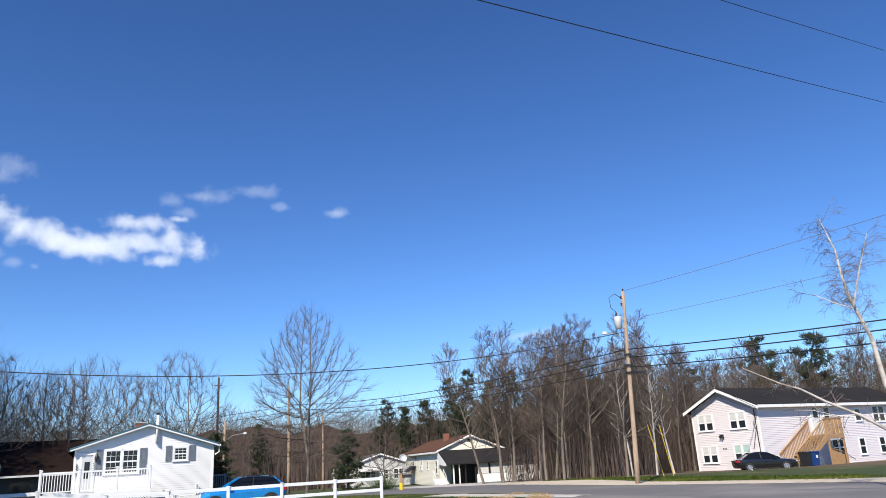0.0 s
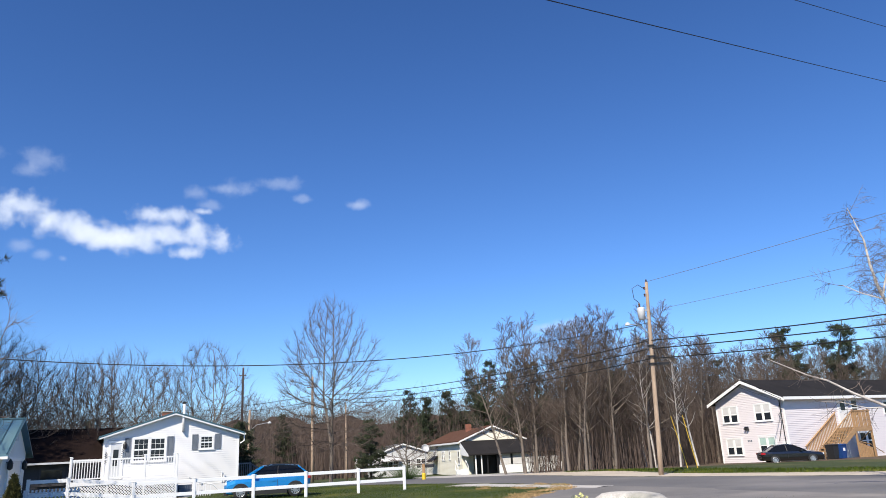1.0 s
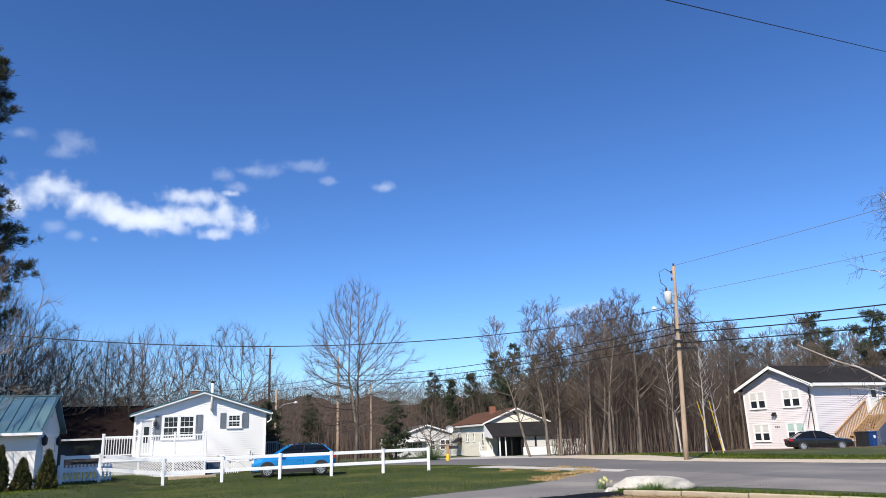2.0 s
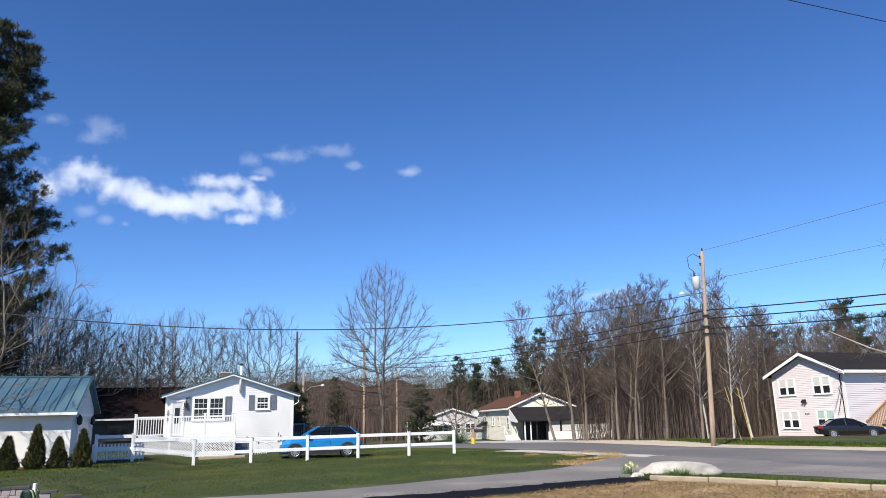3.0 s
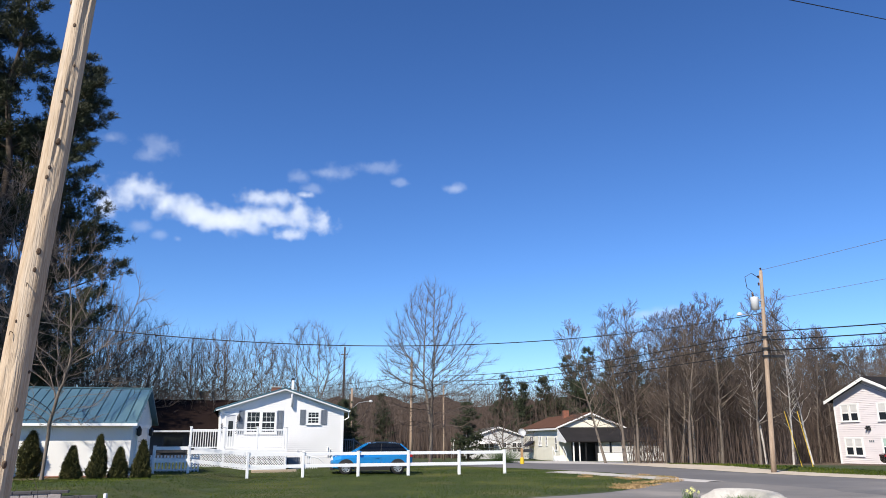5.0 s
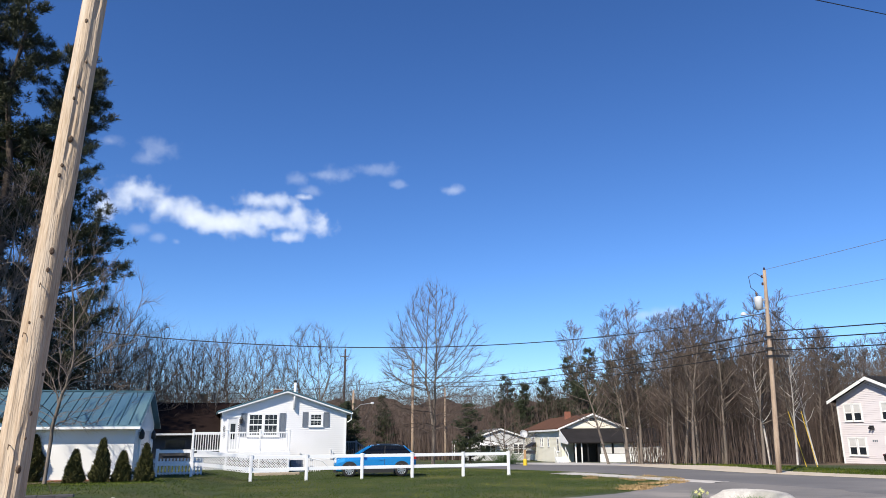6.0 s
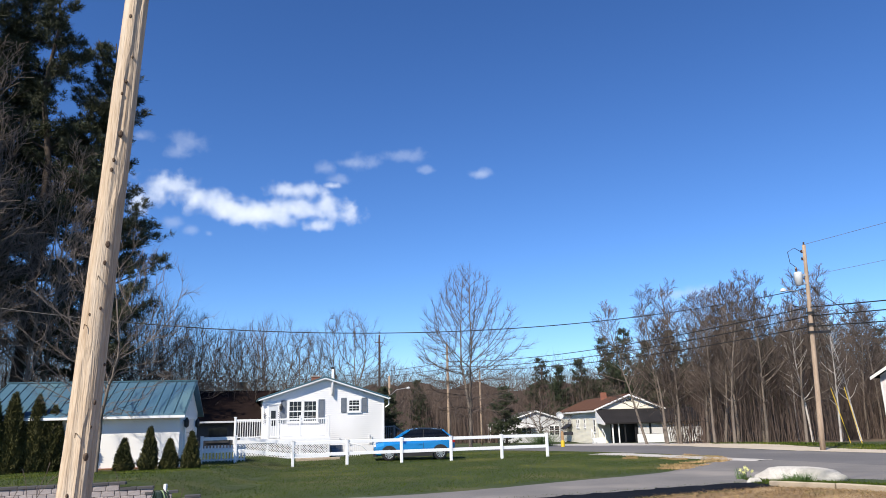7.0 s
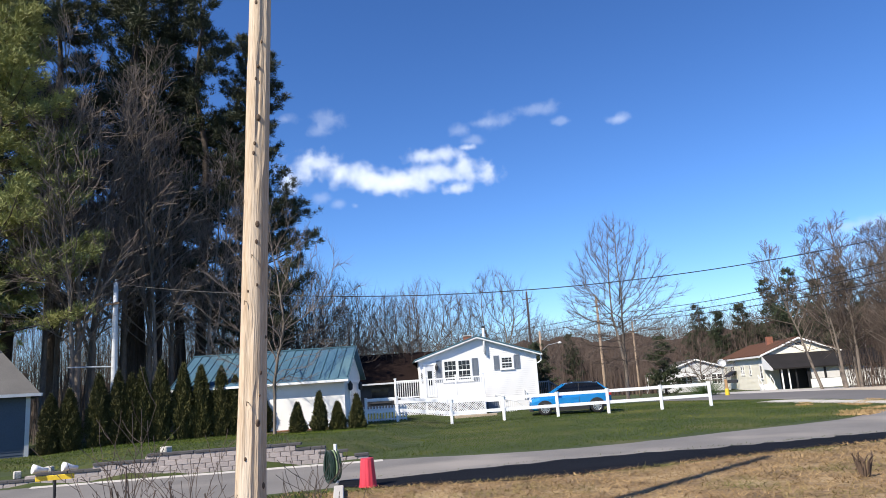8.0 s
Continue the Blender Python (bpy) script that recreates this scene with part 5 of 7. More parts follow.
def colony(seed, h, clear, reach, tips, stride, bottom=0.0, full=0.62, up=0.25, r_tip=0.008, twigs=3, twig_len=0.5, stems=1, power=2.35):
    """A leafless tree whose branches grow towards points strewn through its crown, from one trunk or several stems."""
    r = np.random.default_rng(seed)
    low = max(clear - bottom, 0.4)
    aims = np.zeros((0, 3))
    while len(aims) < tips:
        t = r.uniform(0, 1, tips * 3)
        a, q = r.uniform(0, 2 * np.pi, tips * 3), np.sqrt(r.uniform(0.02, 1, tips * 3))
        edge = np.sin(np.pi * np.clip(t, 0, 1) ** full) ** 0.62 * (1 + 0.16 * np.sin(a * 3 + seed) + 0.10 * np.sin(a * 5 + t * 8))
        p = np.stack([np.cos(a) * q * edge * reach, np.sin(a) * q * edge * reach, low + t * (h - low)], 1)
        aims = np.r_[aims, p[r.uniform(0, 1, len(p)) < 0.25 + 0.75 * edge]]
    aims = aims[:tips]
    spots, parent = [np.zeros(3)], [-1]
    steps = max(3, int(clear / stride))
    bend = r.normal(size=2) * 0.03
    for i in range(1, steps + 1):
        spots.append(np.array([bend[0] * i * stride, bend[1] * i * stride, clear * i / steps]))
        parent.append(i - 1)
    for k in range(1, stems):
        ang, last = 2 * np.pi * k / stems + r.uniform(-0.5, 0.5), steps - int(r.integers(0, 2))
        for i in range(int(h * 0.3 / stride)):
            spots.append(spots[last] + np.array([np.cos(ang) * 0.33, np.sin(ang) * 0.33, 1.0]) * stride * 0.95 + r.normal(size=3) * 0.03)
            parent.append(last)
            last = len(spots) - 1
    pts = np.array(spots)
    d = np.linalg.norm(aims[:, None] - pts[None], axis=2)
    near, dist = d.argmin(1), d.min(1)
    for _ in range(70):
        if not len(aims):
            break
        n = len(pts)
        pull = np.zeros((n, 3))
        v = aims - pts[near]
        np.add.at(pull, near, v / (np.linalg.norm(v, axis=1, keepdims=True) + 1e-9))
        grown = np.unique(near)
        crowd = np.bincount(np.array(parent[1:]), minlength=n)
        keep = crowd[near] < 4
        aims, near, dist = aims[keep], near[keep], dist[keep]
        grown = grown[crowd[grown] < 4]
        if not len(grown):
            break
        g = pull[grown]
        run = pts[grown] - pts[np.maximum(np.array(parent)[grown], 0)]
        run = run / (np.linalg.norm(run, axis=1, keepdims=True) + 1e-9)
        g = g / (np.linalg.norm(g, axis=1, keepdims=True) + 1e-9) + 0.8 * run + np.array([0, 0, up]) + r.normal(size=g.shape) * 0.09
        fresh = pts[grown] + g / np.linalg.norm(g, axis=1, keepdims=True) * stride
        parent += list(grown)
        pts = np.r_[pts, fresh]
        d = np.linalg.norm(aims[:, None] - fresh[None], axis=2)
        better = d.min(1) < dist
        near = np.where(better, d.argmin(1) + n, near)
        dist = np.minimum(dist, d.min(1))
        stay = dist > stride * 1.5
        aims, near, dist = aims[stay], near[stay], dist[stay]
    parent = np.array(parent)
    flow, kids = np.zeros(len(pts)), [[] for _ in pts]
    for i in range(len(pts) - 1, 0, -1):
        flow[i] = flow[i] or r_tip ** power
        flow[parent[i]] += flow[i]
        kids[parent[i]].append(i)
    rad = flow ** (1 / power)
    wood, twig, todo = B(), B(), [(-1, 0)]
    while todo:
        root, i = todo.pop()
        line = [root, i] if root >= 0 else [i]
        while kids[i]:
            order = sorted(kids[i], key=lambda c: -rad[c])
            todo += [(i, c) for c in order[1:]]
            i = order[0]
            line.append(i)
        if len(line) < 2:
            continue
        rr = [min(rad[j], rad[line[1]]) if k == 0 and root >= 0 else rad[j] for k, j in enumerate(line)]
        if root < 0:
            rr[0] *= 1.35
        thick = rr[min(1, len(rr) - 1)]
        (wood if thick > 0.035 else twig).tube([pts[j] for j in line], rr, 8 if thick > 0.08 else 5 if thick > 0.03 else 3, False)
    ends = np.array([i for i in range(steps + 1, len(pts)) if rad[i] < r_tip * 3.2])
    ends = np.repeat(ends, twigs)
    way = pts[ends] - pts[parent[ends]]
    way /= np.linalg.norm(way, axis=1, keepdims=True) + 1e-9
    out = pts[ends] - np.array([0, 0, clear + 0.1 * h])
    out /= np.linalg.norm(out, axis=1, keepdims=True) + 1e-9
    way = way * 0.45 + out * 0.8 + r.normal(size=way.shape) * 0.34 + np.array([0, 0, up * 0.5])
    way /= np.linalg.norm(way, axis=1, keepdims=True)
    root = pts[parent[ends]] + (pts[ends] - pts[parent[ends]]) * r.uniform(0, 1, (len(ends), 1))
    tip = root + way * twig_len * r.uniform(0.45, 1.25, (len(ends), 1))
    s = np.cross(way, r.normal(size=way.shape))
    s *= r_tip * 0.62 / (np.linalg.norm(s, axis=1, keepdims=True) + 1e-9)
    for u, v, w in zip(root - s, root + s, tip):
        twig.face(u, v, w)
    return wood, twig


K_MAPLE = tree_kind("maple", *colony(3, 12.7, 2.4, 4.0, 3600, 0.28, 0.5, 0.62, 0.2, 0.0085, 5, 0.75, 3, 2.35), "bark", "twig")
K_ROUND = [tree_kind("round", *colony(s, 12.0, 2.2, 4.1, 1900, 0.37, 0.0, 1.0, 0.25, 0.0105, 5, 0.95, 4, 2.35), "bark", "twig") for s in (11, 12, 13)]
K_SLIM = tree_kind("slim", *colony(14, 9.0, 1.9, 3.0, 1300, 0.30, 0.3, 0.75, 0.25, 0.0065, 4, 0.6, 2, 2.35), "bark", "pale_twig")
K_TALL = [tree_kind("tall", *oval_tree(s, 11.8, 0.10, 2.6, 2.4, 26, 3, (6, 6, 5), 0.010, 1), "bark", "twig") for s in (21, 22, 23, 24)]
K_BIRCH = [tree_kind("birch", *oval_tree(s, 11.0, 0.08, 3.0, 2.0, 22, 3, (6, 5, 4), 0.010, 1), "birch", "twig") for s in (31, 32)]
K_SHRUB = tree_kind("shrubby", *colony(41, 6.2, 0.9, 4.4, 1400, 0.34, 0.2, 0.6, 0.1, 0.013, 4, 0.8, 4, 2.35), "bark", "twig_red")
# Sunlight on these twigs is put in by their paler colour.
K_BIG = [tree_kind("high", *oval_tree(s, 18.5, 0.13, 4.5, 3.4, 34, 3, (7, 6, 5), 0.009, 2), "bark", "pale_twig") for s in (51, 52)]

put_tree(K_MAPLE, -9.33, 51.08, 1.05, 40, "large leafless maple with a rounded crown and split trunk")
for i, (x, y, s) in enumerate(((-36.6, 67.4, 1.02), (-33.0, 69.2, 1.16), (-30.0, 70.7, 1.02), (-25.9, 72.3, 1.2), (-42, 66, 0.95), (-23.2, 80, 0.8))):
    put_tree(K_ROUND[i % 3], x, y, s, 77 * i, "leafless round-crowned tree behind the white house", "trees behind the white house")
put_tree(K_SHRUB, -7.3, 89.6, 1.0, 0, "low spreading leafless tree with reddish twigs")
put_tree(K_SLIM, -18.62, 24.15, 1.08, 120, "slim leafless tree in front of the shed")
for i, (x, y, s) in enumerate(((-25.2, 40.8, 0.72), (-22.6, 43.5, 0.66), (-27.5, 38.0, 0.85), (-29.5, 42, 0.9))):
    put_tree(K_ROUND[i % 3], x, y, s, 50 + 95 * i, "leafless grey tree behind the shed", "bare trees behind the shed")
# leaning trees by the porch
for i, (x, y, s, tx, ty) in enumerate(((3.0, 57.5, 0.95, 3, -14), (4.5, 57.3, 1.0, 0, -8), (5.4, 57.0, 1.05, 0, -3), (8.4, 56.4, 1.02, 0, -9), (9.3, 56.2, 1.0, 0, -4), (7.3, 57.0, 0.95, 0, 3))):
    put_tree(K_TALL[i % 4], x, y, s, 61 * i, "slender leafless tree leaning over the porch", "leaning trees by the porch", tilt=(tx, ty))
put_tree(K_BIRCH[0], 16.6, 54.0, 0.85, 0, "white-barked leafless birch at the wood's edge", "white birches", tilt=(0, -8))
put_tree(K_BIRCH[1], 15.2, 53.4, 0.8, 90, "white-barked leafless birch at the wood's edge", "white birches", tilt=(0, -12))
put_tree(K_BIRCH[0], 13.8, 54.6, 0.9, 200, "white-barked leafless birch at the wood's edge", "white birches", tilt=(0, 4))


# birches near the road
def road_birch():
    t = thing("birch_tree", pose(15.49, 24.0, -0.05), "white birch leaning towards the road with drooping twigs", "tree")
    wood, twig = B(), B()
    rnd = random.Random(9)
    main = [Vector(v) for v in ((1.0, 0, 0), (0.6, 0, 1.6), *((-0.56, 0.0, 3.4), (-0.61, 0.12, 5.02), (-0.77, 0.24, 5.75), (-0.92, 0.36, 6.52), (-0.96, 0.48, 7.37), (-0.91, 0.6, 8.24), (-1.18, 0.72, 9.51)))]
    wood.tube(main, [0.12, 0.10, 0.085, 0.07, 0.06, 0.052, 0.042, 0.032, 0.012], 8, False)
    fork = [Vector(v) for v in ((-1.05, 0.0, 6.11), (-0.75, -0.1, 7.05), (-0.46, -0.2, 7.89), (-0.2, -0.3, 8.59))]
    wood.tube(fork, [0.035, 0.03, 0.022, 0.010], 6, False)
    side = [Vector(v) for v in ((-1.07, 0.0, 6.04), (-1.61, 0.2, 6.31), (-2.08, 0.4, 6.66))]
    wood.tube(side, [0.026, 0.02, 0.009], 6, False)
    low = [Vector((0.9, 0, 0.9)), *[Vector(v) for v in ((-0.88, 0.0, 2.03), (-1.57, 0.1, 2.51), (-2.55, 0.2, 3.01), (-3.24, 0.3, 3.46), (-3.84, 0.4, 3.69), (-5.01, 0.5, 4.3))]]
    low2 = [low[2], low[2] + Vector((-0.6, 0.2, 0.02)), low[2] + Vector((-1.3, 0.4, 0.25)), low[2] + Vector((-1.9, 0.5, 0.3))]
    wood.tube(low, [0.07, 0.055, 0.05, 0.042, 0.032, 0.024, 0.008], 7, False)
    wood.tube(low2, [0.022, 0.018, 0.012, 0.006], 5, False)
    for line in (main[3:], fork, side, main[5:]):
        for i in range(len(line) - 1):
            for k in range(6):
                q = line[i].lerp(line[i + 1], rnd.random())
                a = rnd.uniform(0, 6.28)
                d = Vector((math.cos(a), math.sin(a), rnd.uniform(0.1, 0.9))).normalized()
                grow(twig, twig, rnd, q, d, rnd.uniform(0.4, 0.85), 0.008, 2, 4, -0.45, 0.6, (3, 3, 4, 4), 0.0035)
    for line in (low[1:], low2):
        for i in range(len(line) - 1):
            for k in range(4):
                q = line[i].lerp(line[i + 1], rnd.random())
                grow(twig, twig, rnd, q, rand_dir(rnd), rnd.uniform(0.4, 0.9), 0.010, 3, 4, -0.2, 0.8, (3, 3, 3, 3), 0.004)
    part("trunk", wood, M["birch"], t, smooth=True)
    part("crown", twig, M["pale_twig"], t)


road_birch()
t2 = put_tree(K_BIRCH[1], 20.2, 25.6, 1.15, 10, "white birch beside the road with fine twigs", "white birches")


# ---- conifers ----
def needles(clumps, rnd, count, length, width):
    """Thin blades in tufts: arrays of vertices and faces."""
    c = np.array([p for p, d in clumps], dtype=float)
    d = np.array([d for p, d in clumps], dtype=float)
    n = len(c)
    v = rnd.normal(size=(n, count, 3))
    v /= np.linalg.norm(v, axis=2, keepdims=True)
    v = v * 0.85 + d[:, None, :] * 0.75 + np.array([0, 0, 0.18])
    v /= np.linalg.norm(v, axis=2, keepdims=True)
    root = c[:, None, :] + rnd.normal(size=(n, count, 3)) * length * 0.28
    ln = length * rnd.uniform(0.6, 1.2, size=(n, count, 1))
    s = np.cross(v, rnd.normal(size=(n, count, 3)))
    s /= np.linalg.norm(s, axis=2, keepdims=True) + 1e-9
    a, b, t = root + s * width, root - s * width, root + v * ln
    verts = np.stack([a, b, t], 2).reshape(-1, 3)
    return verts, np.arange(len(verts)).reshape(-1, 3)


def tri_mesh(name, verts, faces, material):
    me = bpy.data.meshes.new(name)
    me.vertices.add(len(verts))
    me.vertices.foreach_set("co", np.ascontiguousarray(verts, dtype=np.float32).ravel())
    me.loops.add(len(faces) * 3)
    me.loops.foreach_set("vertex_index", np.ascontiguousarray(faces, dtype=np.int32).ravel())
    me.polygons.add(len(faces))
    me.polygons.foreach_set("loop_start", np.arange(0, len(faces) * 3, 3, dtype=np.int32))
    me.update(calc_edges=True)
    me.materials.append(material)
    return me


def pine(seed, h, r, low, reach, gap, per, count, length, width, bark, leaf, shape=1.0, whorl=(3, 4, 5)):
    """A white pine: whorls of upswept limbs with tufts of needles."""
    rnd, nr = random.Random(seed), np.random.default_rng(seed)
    wood, clumps = B(), []
    pts = [Vector((rnd.uniform(-0.1, 0.1) * k, rnd.uniform(-0.1, 0.1) * k, h * k / 7)) for k in range(8)]
    wood.tube(pts, [r * (1.15 if k == 0 else 1) * (1 - 0.93 * k / 7) + 0.015 for k in range(8)], 9, False)
    z = low
    while z < h - 0.4:
        t = (z - low) / (h - low)
        span = reach * (1 - t) ** (0.75 * shape) * (0.55 + 0.45 * min(1, t * 5)) + 0.35
        for k in range(rnd.choice(whorl)):
            a = rnd.uniform(0, 6.283)
            ln = span * rnd.choice((0.45, 0.7, 0.85, 1.0, 1.12))
            k7 = min(int(z / h * 7), 6)
            base = pts[k7].lerp(pts[k7 + 1], z / h * 7 - k7)
            p = [base]
            d = Vector((math.cos(a), math.sin(a), rnd.uniform(-0.1, 0.25) + 0.35 * t))
            for s in range(4):
                d = (d.normalized() + Vector((rnd.uniform(-0.15, 0.15), rnd.uniform(-0.15, 0.15), 0.10 + rnd.uniform(-0.1, 0.1))))
                p.append(p[-1] + d.normalized() * ln / 4)
            rr = 0.018 + 0.05 * (1 - t) * r / 0.3
            wood.tube(p, [rr, rr * 0.8, rr * 0.6, rr * 0.4, 0.008], 4, False)
            m = max(4, int(per * ln / reach))
            for s in range(m):
                u = 0.28 + 0.72 * (s + rnd.random()) / m
                i = min(int(u * 4), 3)
                q = p[i].lerp(p[i + 1], u * 4 - i)
                off = Vector((rnd.gauss(0, 1), rnd.gauss(0, 1), rnd.gauss(0.10, 0.16))) * (0.12 + 0.15 * ln * (1.1 - u))
                clumps.append((tuple(q + off), tuple((d * 0.7 + off.normalized() * 0.6).normalized())))
        z += gap * rnd.uniform(0.7, 1.3) * (1 - 0.35 * t)
    v, f = needles(clumps, nr, count, length, width)
    return wood.mesh("pine_trunk", M[bark], True), tri_mesh("pine_crown", v, f, M[leaf])


K_PINE = [pine(61, 27, 0.34, 3.0, 5.4, 0.95, 64, 26, 0.32, 0.022, "pine_bark", "needle"), pine(62, 27, 0.30, 7.5, 4.4, 1.15, 56, 24, 0.32, 0.022, "pine_bark", "needle", 0.7, (2, 3, 4)), pine(63, 30, 0.36, 6.5, 4.8, 1.10, 58, 24, 0.32, 0.022, "pine_bark", "needle", 0.8, (2, 3, 4))]
# Pine whose needle colour carries the sunlight.
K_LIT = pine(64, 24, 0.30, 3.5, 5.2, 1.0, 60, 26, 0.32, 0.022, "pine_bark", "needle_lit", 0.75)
K_FAR = [pine(71, 13, 0.22, 3.0, 2.9, 0.75, 22, 14, 0.36, 0.035, "pine_bark", "needle_far"), pine(72, 12, 0.2, 1.5, 2.4, 0.6, 20, 14, 0.36, 0.035, "pine_bark", "needle_far", 0.8)]
K_SPRUCE = pine(73, 6, 0.12, 0.2, 1.9, 0.3, 16, 16, 0.22, 0.03, "pine_bark", "needle_far", 1.2)

for i, (x, y, s, k) in enumerate(((-28.4, 35.6, 0.93, 0), (-33.6, 34.5, 1.1, 1), (-38.5, 29.5, 1.1, 2), (-36.6, 25.4, 1.0, 2), (-43.0, 23.5, 1.1, 1), (-38.5, 37.5, 1.1, 1), (-45.5, 30.0, 1.1, 2), (-48.5, 20.5, 1.1, 1), (-31.0, 33.6, 1.0, 2), (-33.0, 40.5, 0.95, 2), (-34.4, 31.2, 1.2, 2), (-36.5, 34.0, 1.25, 1))):
    put_tree(K_PINE[k], x, y, s, 70 * i, "tall dark white pine towering behind the hedge", "tall white pines", name="pine_tree")
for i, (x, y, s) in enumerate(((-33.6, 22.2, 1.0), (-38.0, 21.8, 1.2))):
    put_tree(K_LIT, x, y, s, 130 * i, "white pine with drooping boughs, sunlight put into its yellow-green needle colour", "sunlit pines", name="pine_tree")
for i, (x, y, s) in enumerate(((-29.6, 28.6, 0.95), (-31.8, 26.6, 1.1), (-30.8, 31.0, 1.0), (-34.0, 25.6, 1.15), (-28.8, 31.8, 0.85), (-30.4, 24.4, 0.9), (-32.6, 29.4, 1.15), (-29.4, 33.6, 0.95), (-31.4, 25.4, 1.2), (-33.2, 27.6, 1.0), (-31.0, 29.6, 1.2), (-35.6, 27.6, 1.15))):
    put_tree(K_BIG[i % 2], x, y, s, 47 * i, "thin leafless tree among the pines", "bare trees among the pines")
K_WIDE = pine(74, 13.6, 0.24, 3.0, 3.9, 0.85, 34, 18, 0.34, 0.030, "pine_bark", "needle_far", 0.9)
for x, y, turn in ((34.2, 76.5, 0), (39.3, 75.5, 140)):
    put_tree(K_WIDE, x, y, 1.0, turn, "broad dark green pine behind the two-storey house", "far pines", name="pine_tree")
for i, (x, y, s) in enumerate(((27.5, 78.5, 0.82), (14.0, 66.5, 0.72), (1.0, 108, 1.15), (-2.5, 110, 1.0), (3.8, 105, 1.2), (6.5, 103, 1.12), (9.5, 99, 1.1), (-27, 108, 0.8), (46, 70, 0.9), (13.2, 84, 0.98), (16.5, 88, 1.05), (20.5, 85, 0.95), (-8.5, 109, 0.95), (-5.8, 106, 0.9), (24.5, 86, 0.95), (-52, 100, 0.8))):
    put_tree(K_FAR[i % 2], x, y, s, 83 * i, "dark green pine in the far woods", "far pines", name="pine_tree")
put_tree(K_SPRUCE, -9.6, 74.0, 1.0, 0, "dark dense spruce beside the road", name="spruce_tree")
put_tree(K_SPRUCE, -14.6, 47.5, 0.72, 90, "dark evergreen shrub beside the white house", name="spruce_tree")


# ---- woods ----
WOOD = random.Random(5)
spots = []
while len(spots) < 110:
    x, y = WOOD.uniform(4, 52), WOOD.uniform(53, 86)
    if y < 53 + max(0, 9 - x) * 0.9 + (8.5 if 16.3 < x < 36 else 0) + (0.55 * max(0, x - 17) if x > 17 else 0):
        continue
    if x < 11 and y > 65:
        continue
    if all((x - a) ** 2 + (y - b) ** 2 > 2.0 for a, b in spots):
        spots.append((x, y))
for i, (x, y) in enumerate(spots):
    put_tree(K_BIRCH[i % 2] if i % 12 == 0 else K_TALL[i % 4], x, y, WOOD.uniform(0.78, 1.05), WOOD.uniform(0, 360), "tall slender leafless tree of the roadside woods", "trees of the roadside woods", tilt=(WOOD.uniform(-4, 4), WOOD.uniform(-4, 4)))


def brush(name, area, stems, twigs, h, seed, material, label, size):
    """Undergrowth and far trees of a wood: thin upright stems and twigs without number."""
    r = np.random.default_rng(seed)
    def spread(n):
        out = np.zeros((0, 2))
        while len(out) < n:
            p = np.stack([r.uniform(area[0], area[1], 4 * n), r.uniform(area[2], area[3], 4 * n)], 1)
            out = np.r_[out, p[[area[4](a, b) for a, b in p]]]
        return out[:n]
    p = spread(stems)
    gh = np.array([gz(a, b) for a, b in p])
    hh = h * r.uniform(0.35, 1.0, stems)
    w = size * r.uniform(0.5, 1.3, stems)
    lean = r.normal(size=(stems, 2)) * 0.09 * hh[:, None]
    ang = r.uniform(-0.6, 0.6, stems)
    ox, oy = np.cos(ang) * w, np.sin(ang) * w
    a = np.stack([p[:, 0] - ox, p[:, 1] - oy, gh - 0.1], 1)
    b = np.stack([p[:, 0] + ox, p[:, 1] + oy, gh - 0.1], 1)
    c = np.stack([p[:, 0] + lean[:, 0], p[:, 1] + lean[:, 1], gh + hh], 1)
    q = spread(twigs)
    zz = h * np.abs(r.beta(1.6, 1.6, twigs))
    root = np.stack([q[:, 0], q[:, 1], np.array([gz(u, v) for u, v in q]) + zz], 1)
    d = np.stack([r.normal(size=twigs) * 0.5, r.normal(size=twigs) * 0.5, r.uniform(0.3, 1.2, twigs)], 1)
    ln = r.uniform(0.6, 1.7, (twigs, 1))
    s = np.stack([r.uniform(0.5, 1.0, twigs), r.normal(size=twigs) * 0.4, np.zeros(twigs)], 1) * size * 0.32
    v = np.concatenate([np.stack([a, b, c], 1).reshape(-1, 3), np.stack([root - s, root + s, root + d * ln], 1).reshape(-1, 3)])
    ob = new(name, tri_mesh(name, v, np.arange(len(v)).reshape(-1, 3), M[material]))
    return tagged(ob, label, "woods", kind="stuff")


roadside = lambda x, y: (x > 11 or y < 65) and y > 54 + max(0, 9 - x) * 0.9 + (6 if 16 < x < 36 else 0) + (0.55 * max(0, x - 17) if x > 17 else 0)
brush("undergrowth", (5, 55, 52, 72, roadside), 2000, 22000, 6.0, 1, "twig_red", "tangled leafless undergrowth and saplings of the woods", 0.020)
brush("woods", (-4, 60, 66, 100, lambda x, y: x > 11 or y > 99), 3800, 60000, 9.5, 2, "twig", "dense leafless woods beyond the road", 0.030)
brush("far_woods", (-85, 30, 104, 157, lambda x, y: True), 9000, 150000, 12.0, 3, "twig_red", "distant brown leafless woods", 0.06)
brush("left_woods", (-70, -26, 80, 104, lambda x, y: True), 900, 9000, 5.5, 4, "twig_red", "leafless thicket behind the white house", 0.035)
brush("pine_thicket", (-66, -29, 26, 62, lambda x, y: y > 27 + (x + 29) * -0.0 and y > 30 + 0.5 * (x + 29)), 4200, 60000, 10.0, 6, "twig", "dim leafless thicket under the pines", 0.042)

